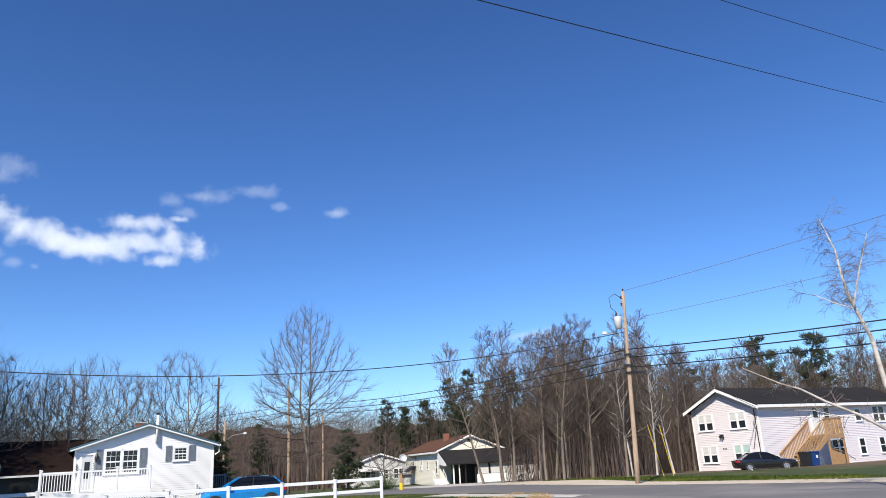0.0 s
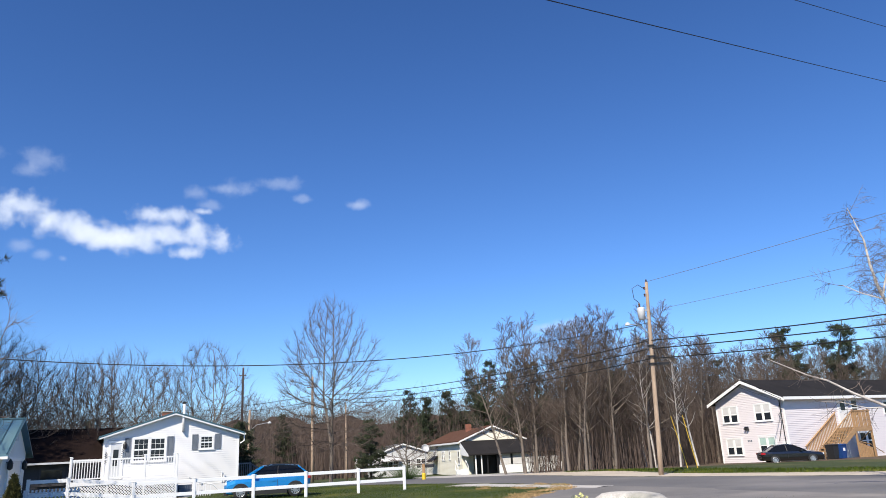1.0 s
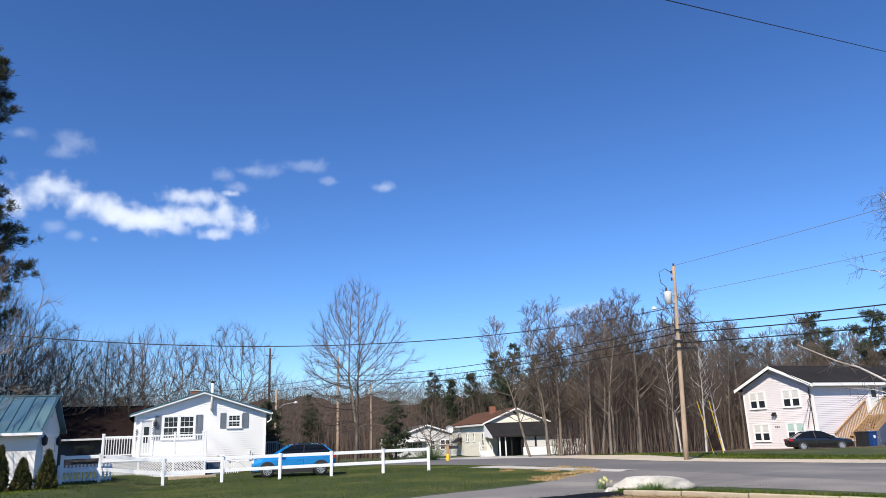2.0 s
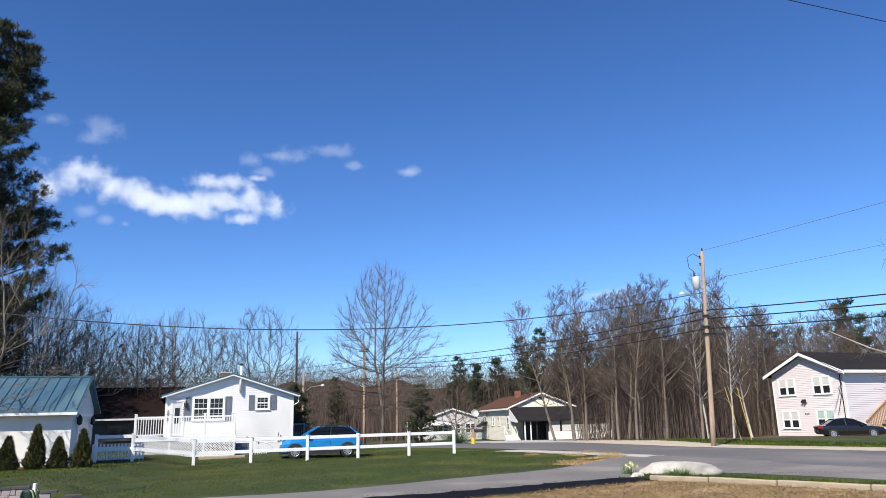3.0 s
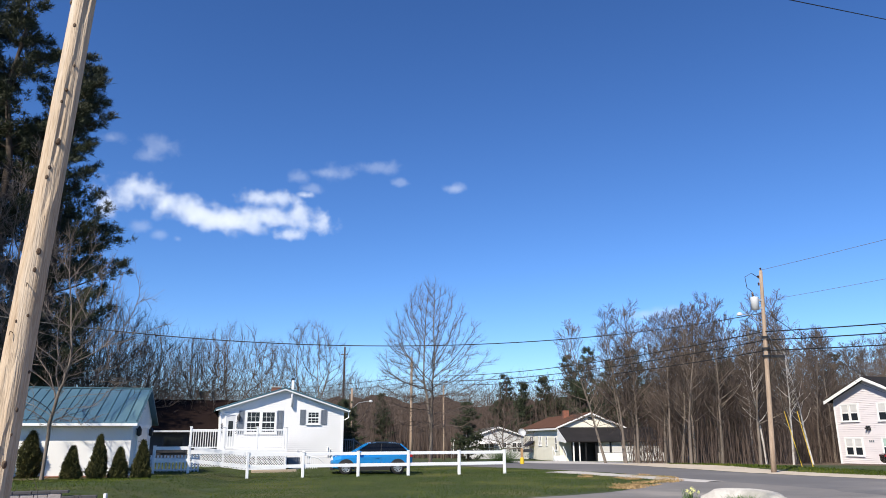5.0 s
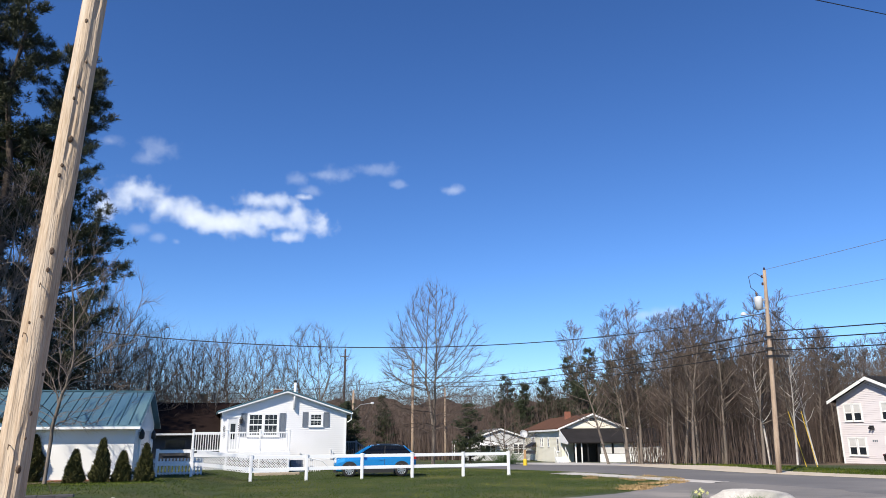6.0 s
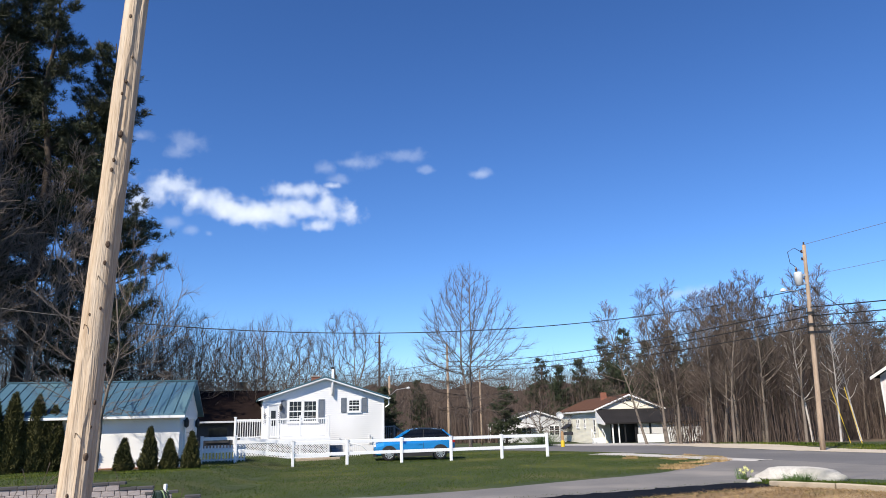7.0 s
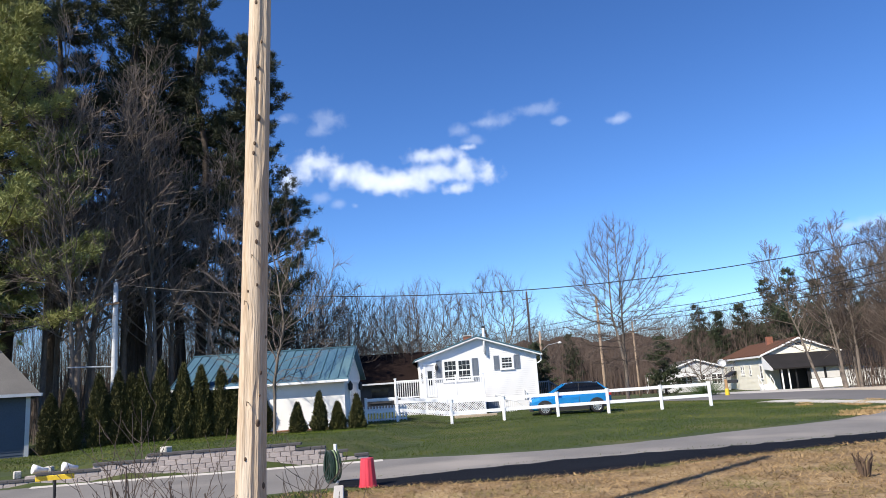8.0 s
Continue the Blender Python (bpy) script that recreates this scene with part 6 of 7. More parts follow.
hill = B()
for i in range(421):
    x = -420 + i * 2
    y = 160 + 0.0004 * x * x
    hz = 10.3 + 2.0 * noise.noise(Vector((x * 0.03, 0, 0))) + 1.8 * noise.noise(Vector((x * 0.13, 3, 0))) + 1.2 * noise.noise(Vector((x * 0.45, 7, 0)))
    hill.v += [(x, y, -2), (x, y + 1.5, hz * 0.7), (x, y + 4, hz), (x, y + 40, -2)]
for i in range(420):
    for j in range(3):
        hill.f.append((i * 4 + j, (i + 1) * 4 + j, (i + 1) * 4 + j + 1, i * 4 + j + 1))
single("backdrop", hill, M["far_brown"], "distant low wooded rise", "backdrop", kind="structure")


# ---- hedge and evergreens ----
def arborvitae(seed, h, r, count, taper=2.1):
    nr = np.random.default_rng(seed)
    t = nr.beta(1.1, 1.5, count)
    a = nr.uniform(0, 2 * np.pi, count)
    lump = 1 + 0.16 * np.sin(a * 3 + t * 9 + seed) + 0.12 * np.sin(a * 7 - t * 17)
    prof = r * np.minimum(1, (1 - t) * taper) ** 0.75 * np.minimum(1, 0.78 + t * 1.5) * lump
    rad = prof * nr.uniform(0.72, 1.06, count)
    c = np.stack([np.cos(a) * rad, np.sin(a) * rad, t * h], 1)
    d = np.stack([np.cos(a) * 0.6, np.sin(a) * 0.6, np.full(count, 0.9)], 1) + nr.normal(size=(count, 3)) * 0.35
    d /= np.linalg.norm(d, axis=1, keepdims=True)
    s = np.cross(d, nr.normal(size=(count, 3)))
    s /= np.linalg.norm(s, axis=1, keepdims=True)
    w, ln = 0.026, nr.uniform(0.07, 0.16, (count, 1))
    v = np.stack([c - s * w, c + s * w, c + d * ln], 1).reshape(-1, 3)
    foliage = tri_mesh("foliage", v, np.arange(len(v)).reshape(-1, 3), M["arbor"])
    heart = B().lathe([(r * 0.62, 0.02), (r * 0.78, h * 0.2), (r * 0.76 * min(1, taper / 1.9), h * 0.45), (r * 0.5 * min(1, taper / 2), h * 0.7), (0.02, h * 0.93)], 9).mesh("heart", M["arbor"])
    return foliage, heart


K_ARB = [arborvitae(s, 3.1, 0.40, 8000) for s in (1, 2, 3)]
K_ARBS = [arborvitae(s, 1.55, 0.36, 4200, 1.15) for s in (4, 5)]
HEDGE = [(-26.93, 20.62, 0.78), (-26.45, 21.1, 0.82), (-25.84, 21.97, 0.98), (-25.35, 22.52, 0.98), (-25.0, 22.9, 0.95), (-24.72, 23.2, 1.02), (-24.2, 23.74, 1.1), (-23.57, 24.37, 1.05), (-23.03, 24.87, 1.02), (-22.4, 25.43, 0.98), (-21.95, 25.8, 0.85), (-20.9, 26.3, 0.6)]
for i, (x, y, s) in enumerate(HEDGE):
    e = thing("arborvitae", pose(x, y, gz(x, y) - 0.05, 0, 0, 97 * i) @ Matrix.Diagonal((0.95, 0.95, s, 1)), "tall narrow olive-green arborvitae in a hedge row", "shrub", "hedge row")
    part("foliage", K_ARB[i % 3][0], None, e)
    part("heart", K_ARB[i % 3][1], None, e)
for i, (x, y, s) in enumerate(((-18.12, 25.0, 0.8), (-17.38, 25.5, 1.05), (-16.76, 25.9, 0.76), (-16.1, 26.33, 0.92))):
    e = thing("arborvitae", pose(x, y, gz(x, y) - 0.04, 0, 0, 71 * i) @ Matrix.Diagonal((0.9, 0.9, s, 1)), "small conical evergreen in front of the shed wall", "shrub", "evergreens by the shed")
    part("foliage", K_ARBS[i % 2][0], None, e)
    part("heart", K_ARBS[i % 2][1], None, e)
bed = strip("planting_bed", [(-20.5, 23.8), (-18.4, 25.2), (-16.4, 26.4)], [(-20.9, 26.2), (-18.9, 27.0), (-17.0, 28.2)], 12, 3, 0.03, M["litter"], "dark bark mulch bed along the shed", "ground", 0.15)


# ---- vehicles ----
def wheel(parent, x, y, r, w, side):
    ty = part("wheel", B().lathe([(r * 0.62, -w / 2), (r * 0.94, -w / 2), (r, -w / 2 + 0.03), (r, w / 2 - 0.03), (r * 0.94, w / 2), (r * 0.62, w / 2)], 28, (0, 0), "y"), M["tyre"], parent, "black tyre on an alloy wheel", True, at=pose(x, y, r))
    yo = side * (w / 2 + 0.002)
    part("rim", B().lathe([(r * 0.66, yo - side * 0.05), (r * 0.66, yo), (r * 0.58, yo), (r * 0.56, yo - side * 0.04)], 28, (0, 0), "y"), M["rim"], ty, smooth=True)
    part("hub_plate", B().lathe([(r * 0.6, yo - side * 0.07), (r * 0.6, yo - side * 0.06)], 20, (0, 0), "y"), M["dark"], ty)
    sp = B()
    for k in range(10):
        a = k * math.pi / 5
        c, s = math.cos(a), math.sin(a)
        q = [(r * 0.08, -0.018), (r * 0.58, -0.028), (r * 0.58, 0.028), (r * 0.08, 0.018)]
        for yy in (yo, yo - side * 0.03):
            sp.face(*[(u * c - v * s, yy, u * s + v * c) for u, v in q])
        for (u0, v0), (u1, v1) in ((q[0], q[1]), (q[2], q[3])):
            sp.face((u0 * c - v0 * s, yo, u0 * s + v0 * c), (u1 * c - v1 * s, yo, u1 * s + v1 * c), (u1 * c - v1 * s, yo - side * 0.03, u1 * s + v1 * c), (u0 * c - v0 * s, yo - side * 0.03, u0 * s + v0 * c))
    sp.lathe([(r * 0.14, yo - side * 0.02), (r * 0.12, yo + side * 0.008)], 12, (0, 0), "y")
    part("spoke_set", sp, M["rim"], ty)


def car(m, label, paint, stations, roof_pts, wheels, r, half, cladding, rails, fog):
    """A car pointing to -x: stations (x, sill, belt, hood, half width) make the body, roof_pts the cabin's outline."""
    c = thing("car", m, label, "car")
    b, k = B(), 12
    for x, sill, belt, top, hw in stations:
        ring = [(hw * 0.80, sill), (hw * 0.96, sill + 0.07), (hw, sill + 0.30), (hw, belt - 0.16), (hw * 0.955, belt), (hw * 0.55, top)]
        b.v += [(x, -y, z) for y, z in ring] + [(x, y, z) for y, z in reversed(ring)]
    for i in range(len(stations) - 1):
        for j in range(k):
            b.f.append((i * k + j, (i + 1) * k + j, (i + 1) * k + (j + 1) % k, i * k + (j + 1) % k))
    b.f += [tuple(range(k)), tuple((len(stations) - 1) * k + j for j in reversed(range(k)))]
    part("body", b, paint, c, smooth=False)
    (xa, za), (xb, zb), (xc, zc), (xd, zd), (xe, ze) = roof_pts
    gh = B()
    for s in (-1, 1):
        lo, hi = s * half * 0.90, s * half * 0.70
        gh.face((xa, lo, za), (xb, hi, zb), (xc, hi, zc), (xd, hi, zd), (xe, lo, ze))
    for (x0, z0, f0), (x1, z1, f1) in (((xa, za, 0.90), (xb, zb, 0.70)), ((xb, zb, 0.70), (xc, zc, 0.70)), ((xc, zc, 0.70), (xd, zd, 0.70)), ((xd, zd, 0.70), (xe, ze, 0.90))):
        gh.face((x0, -half * f0, z0), (x0, half * f0, z0), (x1, half * f1, z1), (x1, -half * f1, z1))
    part("window_glass", gh, M["car_glass"], c, "dark tinted cabin glass")
    rf = B()
    pts = [(xb - 0.04, zb + 0.01), ((xb + xc) / 2, max(zb, zc) + 0.035), (xc, zc + 0.03), (xd + 0.05, zd + 0.02)]
    for (x0, z0), (x1, z1) in zip(pts, pts[1:]):
        rf.face((x0, -half * 0.71, z0), (x1, -half * 0.71, z1), (x1, 0, z1 + 0.03), (x0, 0, z0 + 0.03)).face((x0, 0, z0 + 0.03), (x1, 0, z1 + 0.03), (x1, half * 0.71, z1), (x0, half * 0.71, z0))
        for s in (-1, 1):
            rf.face((x0, s * half * 0.71, z0), (x1, s * half * 0.71, z1), (x1, s * half * 0.715, z1 - 0.05), (x0, s * half * 0.715, z0 - 0.05))
    part("roof", rf, paint if not rails else M["car_black"], c)
    for s in (-1, 1):
        for x0, z0, x1, z1 in ((xa, za, xb, zb), (xe, ze, xd, zd)):
            part("pillar", B().tube([(x0, s * half * 0.905, z0), (x1, s * half * 0.71, z1)], [0.045, 0.035], 5), paint, c)
        xm = xb + (xc - xb) * 0.72
        part("pillar", B().tube([(xm, s * half * 0.905, za + 0.02), (xm + 0.05, s * half * 0.71, zb)], [0.035, 0.03], 5), M["car_plastic"], c)
        part("mirror", B().box(xa + 0.30, xa + 0.48, s * (half + 0.06) - 0.09, s * (half + 0.06) + 0.09, za + 0.0, za + 0.14, 0.03), paint, c)
        part("door_seam", B().box(xm - 0.012, xm + 0.002, s * (half + 0.003) - 0.004, s * (half + 0.003) + 0.004, 0.42, za - 0.14), M["car_plastic"], c)
        part("handle", B().box(xm - 0.25, xm - 0.08, s * (half + 0.012) - 0.012, s * (half + 0.012) + 0.012, za - 0.22, za - 0.18), paint, c)
        if rails:
            part("roof_rail", B().tube([(xb + 0.15, s * half * 0.62, zb + 0.05), (xb + 0.35, s * half * 0.62, zb + 0.10), (xd - 0.3, s * half * 0.62, zd + 0.10), (xd - 0.1, s * half * 0.62, zd + 0.04)], [0.022] * 4, 6), M["car_plastic"], c)
        for x in wheels:
            arch = B()
            for i in range(13):
                a = math.pi * i / 12
                for rr in (r * 1.02, r * (1.27 if cladding else 1.09)):
                    arch.v += [(x + rr * math.cos(a), s * (half + 0.008), r + rr * math.sin(a)), (x + rr * math.cos(a), s * (half - 0.12), r + rr * math.sin(a))]
            for i in range(12):
                o = i * 4
                arch.f += [(o, o + 4, o + 6, o + 2), (o + 2, o + 6, o + 7, o + 3), (o, o + 1, o + 5, o + 4)]
            part("wheel_arch", arch, M["car_plastic"], c, "black wheel-arch cladding" if cladding else "")
            part("wheel_well", B().lathe([(r * 1.03, s * (half - 0.3)), (r * 1.03, s * (half + 0.004))], 24, (x, r + 0.01), "y"), M["dark"], c)
            wheel(c, x, s * (half - 0.085), r, 0.21, s)
        part("sill", B().box(wheels[0] + r * 1.2, wheels[1] - r * 1.2, s * (half + 0.004) - 0.02, s * (half + 0.004) + 0.02, 0.19, 0.40 if cladding else 0.24), M["car_plastic"], c)
        x0 = stations[0][0]
        part("headlight", B().box(x0 + 0.03, x0 + 0.34, s * half * 0.70 - 0.14, s * half * 0.70 + 0.14, fog, fog + 0.11, 0.03), M["lamp_white"], c, "clear headlight lens")
        x1 = stations[-1][0]
        part("tail_light", B().box(x1 - 0.3, x1 + 0.005, s * half * 0.80 - 0.15, s * half * 0.80 + 0.15, fog + 0.12, fog + 0.26, 0.03), M["lamp_red"], c, "red tail-light lens")
    part("bumper", B().box(stations[0][0] - 0.02, stations[0][0] + 0.2, -half * 0.8, half * 0.8, 0.22, 0.48, 0.04), M["car_plastic"], c)
    part("number_plate", B().box(stations[0][0] - 0.035, stations[0][0] - 0.02, -0.16, 0.16, 0.46, 0.58), M["satin"], c)
    return c


SUV = [(-2.06, 0.34, 0.66, 0.72, 0.62), (-1.95, 0.26, 0.82, 0.90, 0.80), (-1.55, 0.24, 0.92, 1.00, 0.88), (-0.95, 0.24, 0.97, 1.05, 0.90), (0.3, 0.24, 1.00, 1.05, 0.90), (1.4, 0.26, 1.06, 1.08, 0.89), (1.88, 0.30, 1.06, 1.08, 0.84), (2.06, 0.40, 0.96, 1.02, 0.70)]
car(pose(-9.92, 37.2, gz(-9.9, 37.2), 0, 0, 19), "metallic blue compact crossover with black cladding, parked behind the fence", M["car_blue"], SUV, ((-1.02, 1.0), (-0.22, 1.48), (0.7, 1.52), (1.45, 1.46), (1.92, 1.06)), (-1.30, 1.30), 0.33, 0.90, True, True, 0.70)
SEDAN = [(-2.25, 0.32, 0.60, 0.64, 0.62), (-2.12, 0.22, 0.70, 0.76, 0.80), (-1.6, 0.2, 0.80, 0.88, 0.87), (-0.9, 0.2, 0.88, 0.95, 0.88), (0.5, 0.2, 0.90, 0.95, 0.88), (1.5, 0.22, 0.92, 0.97, 0.87), (2.1, 0.28, 0.90, 0.96, 0.82), (2.25, 0.38, 0.80, 0.86, 0.68)]
car(pose(22.3, 51.9, gz(22.3, 51.9) - 0.1, 0, 0, 180 - 8) @ Matrix.Scale(0.9, 4), "black four-door sedan parked on the grass beside the house", M["car_black"], SEDAN, ((-1.0, 0.9), (-0.1, 1.36), (0.55, 1.40), (1.1, 1.34), (1.75, 0.94)), (-1.35, 1.32), 0.31, 0.88, False, False, 0.60)


# ---- bins, shrub by the house ----
def bin_thing(x, y, yaw, material, label):
    b = thing("wheelie_bin", pose(x, y, gz(x, y), 0, 0, yaw), label, "bin", "bins by the stair")
    body = B()
    body.face((-0.22, -0.25, 0.05), (0.22, -0.25, 0.05), (0.28, -0.32, 0.95), (-0.28, -0.32, 0.95)).face((-0.22, 0.25, 0.05), (-0.28, 0.32, 0.95), (0.28, 0.32, 0.95), (0.22, 0.25, 0.05)).face((-0.22, -0.25, 0.05), (-0.28, -0.32, 0.95), (-0.28, 0.32, 0.95), (-0.22, 0.25, 0.05)).face((0.22, -0.25, 0.05), (0.22, 0.25, 0.05), (0.28, 0.32, 0.95), (0.28, -0.32, 0.95)).face((-0.22, -0.25, 0.05), (-0.22, 0.25, 0.05), (0.22, 0.25, 0.05), (0.22, -0.25, 0.05))
    part("body", body, material, b)
    part("lid", B().box(-0.3, 0.3, -0.35, 0.35, 0.95, 1.02, 0.03), material, b)
    for s in (-1, 1):
        part("wheel", B().tube([(s * 0.24, 0.26, 0.1), (s * 0.30, 0.26, 0.1)], [0.1, 0.1], 12), M["tyre"], b)


bin_thing(25.5, 52.5, YAW, M["dark"], "black wheeled refuse bin")
bin_thing(26.25, 52.9, YAW, M["bin_blue"], "blue wheeled recycling bin")
part("label_bar", B().box(-0.1, 0.1, -0.312, -0.298, 0.55, 0.75), M["satin"], bpy.data.objects["wheelie_bin.001"])
cov = B()
for i in range(9):
    for j in range(20):
        a, t = 2 * math.pi * j / 20, math.pi / 2 * i / 8
        n1 = 1 + 0.1 * noise.noise(Vector((math.cos(a) * 2, math.sin(a) * 2, i * 0.4)))
        cov.v.append((1.3 * math.cos(t) ** 0.6 * math.cos(a) * n1, 0.8 * math.cos(t) ** 0.6 * math.sin(a) * n1, 1.25 * math.sin(t) * n1))
for i in range(8):
    for j in range(20):
        cov.f.append((i * 20 + j, i * 20 + (j + 1) % 20, (i + 1) * 20 + (j + 1) % 20, (i + 1) * 20 + j))
single("covered_grill", cov, M["dark"], "rounded black cover over a grill by the house", "cover", m=pose(34.0, 54.4, gz(34.0, 54.4) - 0.02, 0, 0, YAW), smooth=True)


# ---- rock, edging and flowers ----
def boulder(x, y, sx, sy, sz, seed, yaw, label):
    b = B()
    n, m = 14, 28
    for i in range(n + 1):
        t = math.pi * i / n
        for j in range(m):
            a = 2 * math.pi * j / m
            v = Vector((math.sin(t) * math.cos(a), math.sin(t) * math.sin(a), math.cos(t)))
            k = 1 + 0.16 * noise.noise(v * 1.6 + Vector((seed, 0, 0))) + 0.06 * noise.noise(v * 5 + Vector((seed, 0, 0)))
            b.v.append((v.x * sx * k, v.y * sy * k, v.z * sz * k))
    for i in range(n):
        for j in range(m):
            b.f.append((i * m + j, (i + 1) * m + j, (i + 1) * m + (j + 1) % m, i * m + (j + 1) % m))
    return single("boulder", b, M["granite"], label, "rock", m=pose(x, y, gz(x, y) + sz * 0.2, 0, 0, yaw), smooth=True)


boulder(4.95, 22.75, 1.15, 0.6, 0.32, 2, -12, "large flat pale granite boulder beside the driveway")
boulder(3.6, 21.9, 0.2, 0.16, 0.12, 5, 0, "small pale stone on the grass")


def tuft(name, x, y, count, h, spread, label, flowers=0, stiff=0.35):
    r = np.random.default_rng(int(abs(x * 100 + y)))
    p = r.normal(size=(count, 2)) * spread
    d = np.concatenate([p / spread * stiff * 0.5 + r.normal(size=(count, 2)) * stiff * 0.4, np.ones((count, 1))], 1) * (h * r.uniform(0.6, 1.1, (count, 1)))
    root = np.concatenate([p, np.zeros((count, 1))], 1)
    s = np.concatenate([r.normal(size=(count, 2)), np.zeros((count, 1))], 1)
    s = s / np.linalg.norm(s, axis=1, keepdims=True) * 0.014
    v = np.stack([root - s, root + s, root + d], 1).reshape(-1, 3)
    t = thing(name, pose(x, y, gz(x, y)), label, "plant")
    part("leaves", tri_mesh("leaves", v, np.arange(len(v)).reshape(-1, 3), M["stem"]), None, t)
    for k in range(flowers):
        q = root[k] + d[k]
        fl = B()
        for a in range(6):
            c0, c1 = a * 1.047, a * 1.047 + 0.5
            fl.face((0, 0, 0), (0.05 * math.cos(c0), -0.01, 0.05 * math.sin(c0)), (0.065 * math.cos((c0 + c1) / 2), -0.015, 0.065 * math.sin((c0 + c1) / 2)), (0.05 * math.cos(c1), -0.01, 0.05 * math.sin(c1)))
        fl.lathe([(0.015, 0.0), (0.025, -0.04)], 8, (0, 0), "y")
        part("flower", fl, M["daffodil"], t, at=pose(q[0], q[1], q[2], 0, 0, 360 * r.random() * 0.2 - 30))
    return t


tuft("daffodil_clump", 3.45, 22.9, 45, 0.36, 0.08, "clump of pale yellow daffodils", 5)
tuft("lily_clump", 4.75, 22.0, 200, 0.27, 0.16, "bushy clump of fresh green leaves by the boulder", 0, 0.7)
tuft("lily_clump", -4.2, 7.0, 160, 0.3, 0.25, "low green clump at the foot of the pole", 0, 0.8)
tim = thing("landscape_edging", pose(0, 0, 0), "line of bleached landscape timbers edging the bed", "edging")
EDGE = [(3.75, 20.75), (5.1, 19.9), (6.4, 18.7), (7.9, 17.3), (9.6, 15.7), (11.4, 14.0)]
for (x0, y0), (x1, y1) in zip(EDGE, EDGE[1:]):
    L = math.hypot(x1 - x0, y1 - y0)
    part("timber", B().box(0, L - 0.03, -0.075, 0.075, -0.05, 0.13, 0.02), M["timber"], tim, at=pose(x0, y0, 0.02, 0, random.uniform(-0.4, 0.4), math.degrees(math.atan2(y1 - y0, x1 - x0))))
tim2 = thing("bed_edging", pose(-7.3, 10.9, 0), "pale concrete edging along the bed's corner", "edging")
part("slab", B().box(-0.09, 0.09, -1.9, 1.55, -0.05, 0.12, 0.015), M["concrete"], tim2, at=pose(0, 0, 0, 0, 0, 32))
strip("bed_lawn", [(-8.4, 12.3), (-7.5, 10.9), (-6.6, 9.4)], [(-12.5, 9.0), (-10.5, 7.0), (-8.5, 5.5)], 16, 8, 0.035, M["lawn"], "strip of grass beside the edging", "ground", 0.1)

# ---- retaining wall ----
rw = thing("retaining_wall", pose(WALL_P[0], WALL_P[1], 0, 0, 0, math.degrees(math.atan2(WALL_A[1], WALL_A[0]))), "split-face block retaining wall with dark caps, stepping down", "wall")
blk = [B().box(0.004, 0.296, -0.02 - 0.012 * k, 0.2, 0.004, 0.131, 0.012).mesh("block", M["block"]) for k in range(3)]
capm = B().box(0.004, 0.396, -0.06, 0.24, 0, 0.06, 0.01).mesh("cap_stone", M["cap"])
wr = random.Random(2)
COURSES = ((0.2, 10.4), (0.75, 8.8), (1.35, 7.3), (2.0, 5.9))
for row, (x0, x1) in enumerate(COURSES):
    x = x0
    while x < x1 - 0.2:
        part("block", blk[wr.randrange(3)], None, rw, at=pose(x + (0.15 if row % 2 else 0), 0.05 + wr.uniform(-0.008, 0.008), row * 0.135 - 0.02))
        x += 0.3
    x = x0
    upper = COURSES[row + 1] if row < 3 else (99, 99)
    while x < x1 - 0.1:
        if x + 0.2 < upper[0] or x + 0.2 > upper[1]:
            part("cap_stone", capm, None, rw, at=pose(x, 0.03, (row + 1) * 0.135 - 0.018, 0, 0, wr.uniform(-1.5, 1.5)))
        x += 0.4
for k, (a, s) in enumerate(((1.2, 0.12), (4.2, 0.1), (5.0, 0.09))):
    q = Vector((WALL_P[0] + WALL_A[0] * (a + 4.5) + WALL_N[0] * 0.5, WALL_P[1] + WALL_A[1] * (a + 4.5) + WALL_N[1] * 0.5, 0))
    single("edging_stone", B().box(-s, s, -s, s, -0.05, s * 1.5, 0.02), M["granite"], "small pale edging stone on the lawn's rim", "stone", "edging stones", m=pose(q.x, q.y, gz(q.x, q.y), 0, 0, 30 * k))
strip("kerb_strip", [(-10.0, 17.3), (-12.7, 15.75), (-17.4, 12.9)], [(-9.8, 17.0), (-12.5, 15.45), (-17.2, 12.6)], 30, 2, 0.06, M["concrete"], "pale concrete strip before the retaining wall", "pavement", 0.05)

# ---- hose, red bin ----
hz = thing("hose_hanger", pose(-8.8, 13.2, 0), "white post hung with coiled garden hoses", "hose")
part("post", B().box(-0.03, 0.03, -0.03, 0.03, -0.1, 0.80, 0.008), M["satin"], hz)
hr = random.Random(8)
for k in range(20):
    pts = []
    w, d0 = 0.055 + hr.uniform(-0.03, 0.04), hr.uniform(-0.10, 0.10)
    drop = 0.60 + hr.uniform(-0.06, 0.05)
    for i in range(25):
        a = 2 * math.pi * i / 24
        pts.append((w * math.sin(a) * (1.0 + 0.5 * (1 - math.cos(a)) * 0.5) - 0.05 + d0, d0 * 0.6 - 0.05, 0.68 - drop * (1 - math.cos(a)) / 2))
    part("hose_coil", B().tube(pts, [0.014] * 25, 6, False), M["hose_pale" if k % 4 == 0 else "hose"], hz, "looped garden hose", True)
rb = thing("red_tub", pose(-7.72, 12.62, 0.03) @ Matrix.Diagonal((0.8, 0.8, 0.95, 1)), "upturned ribbed red plastic tub on the driveway", "tub")
tubm = B()
n, rows = 48, 10
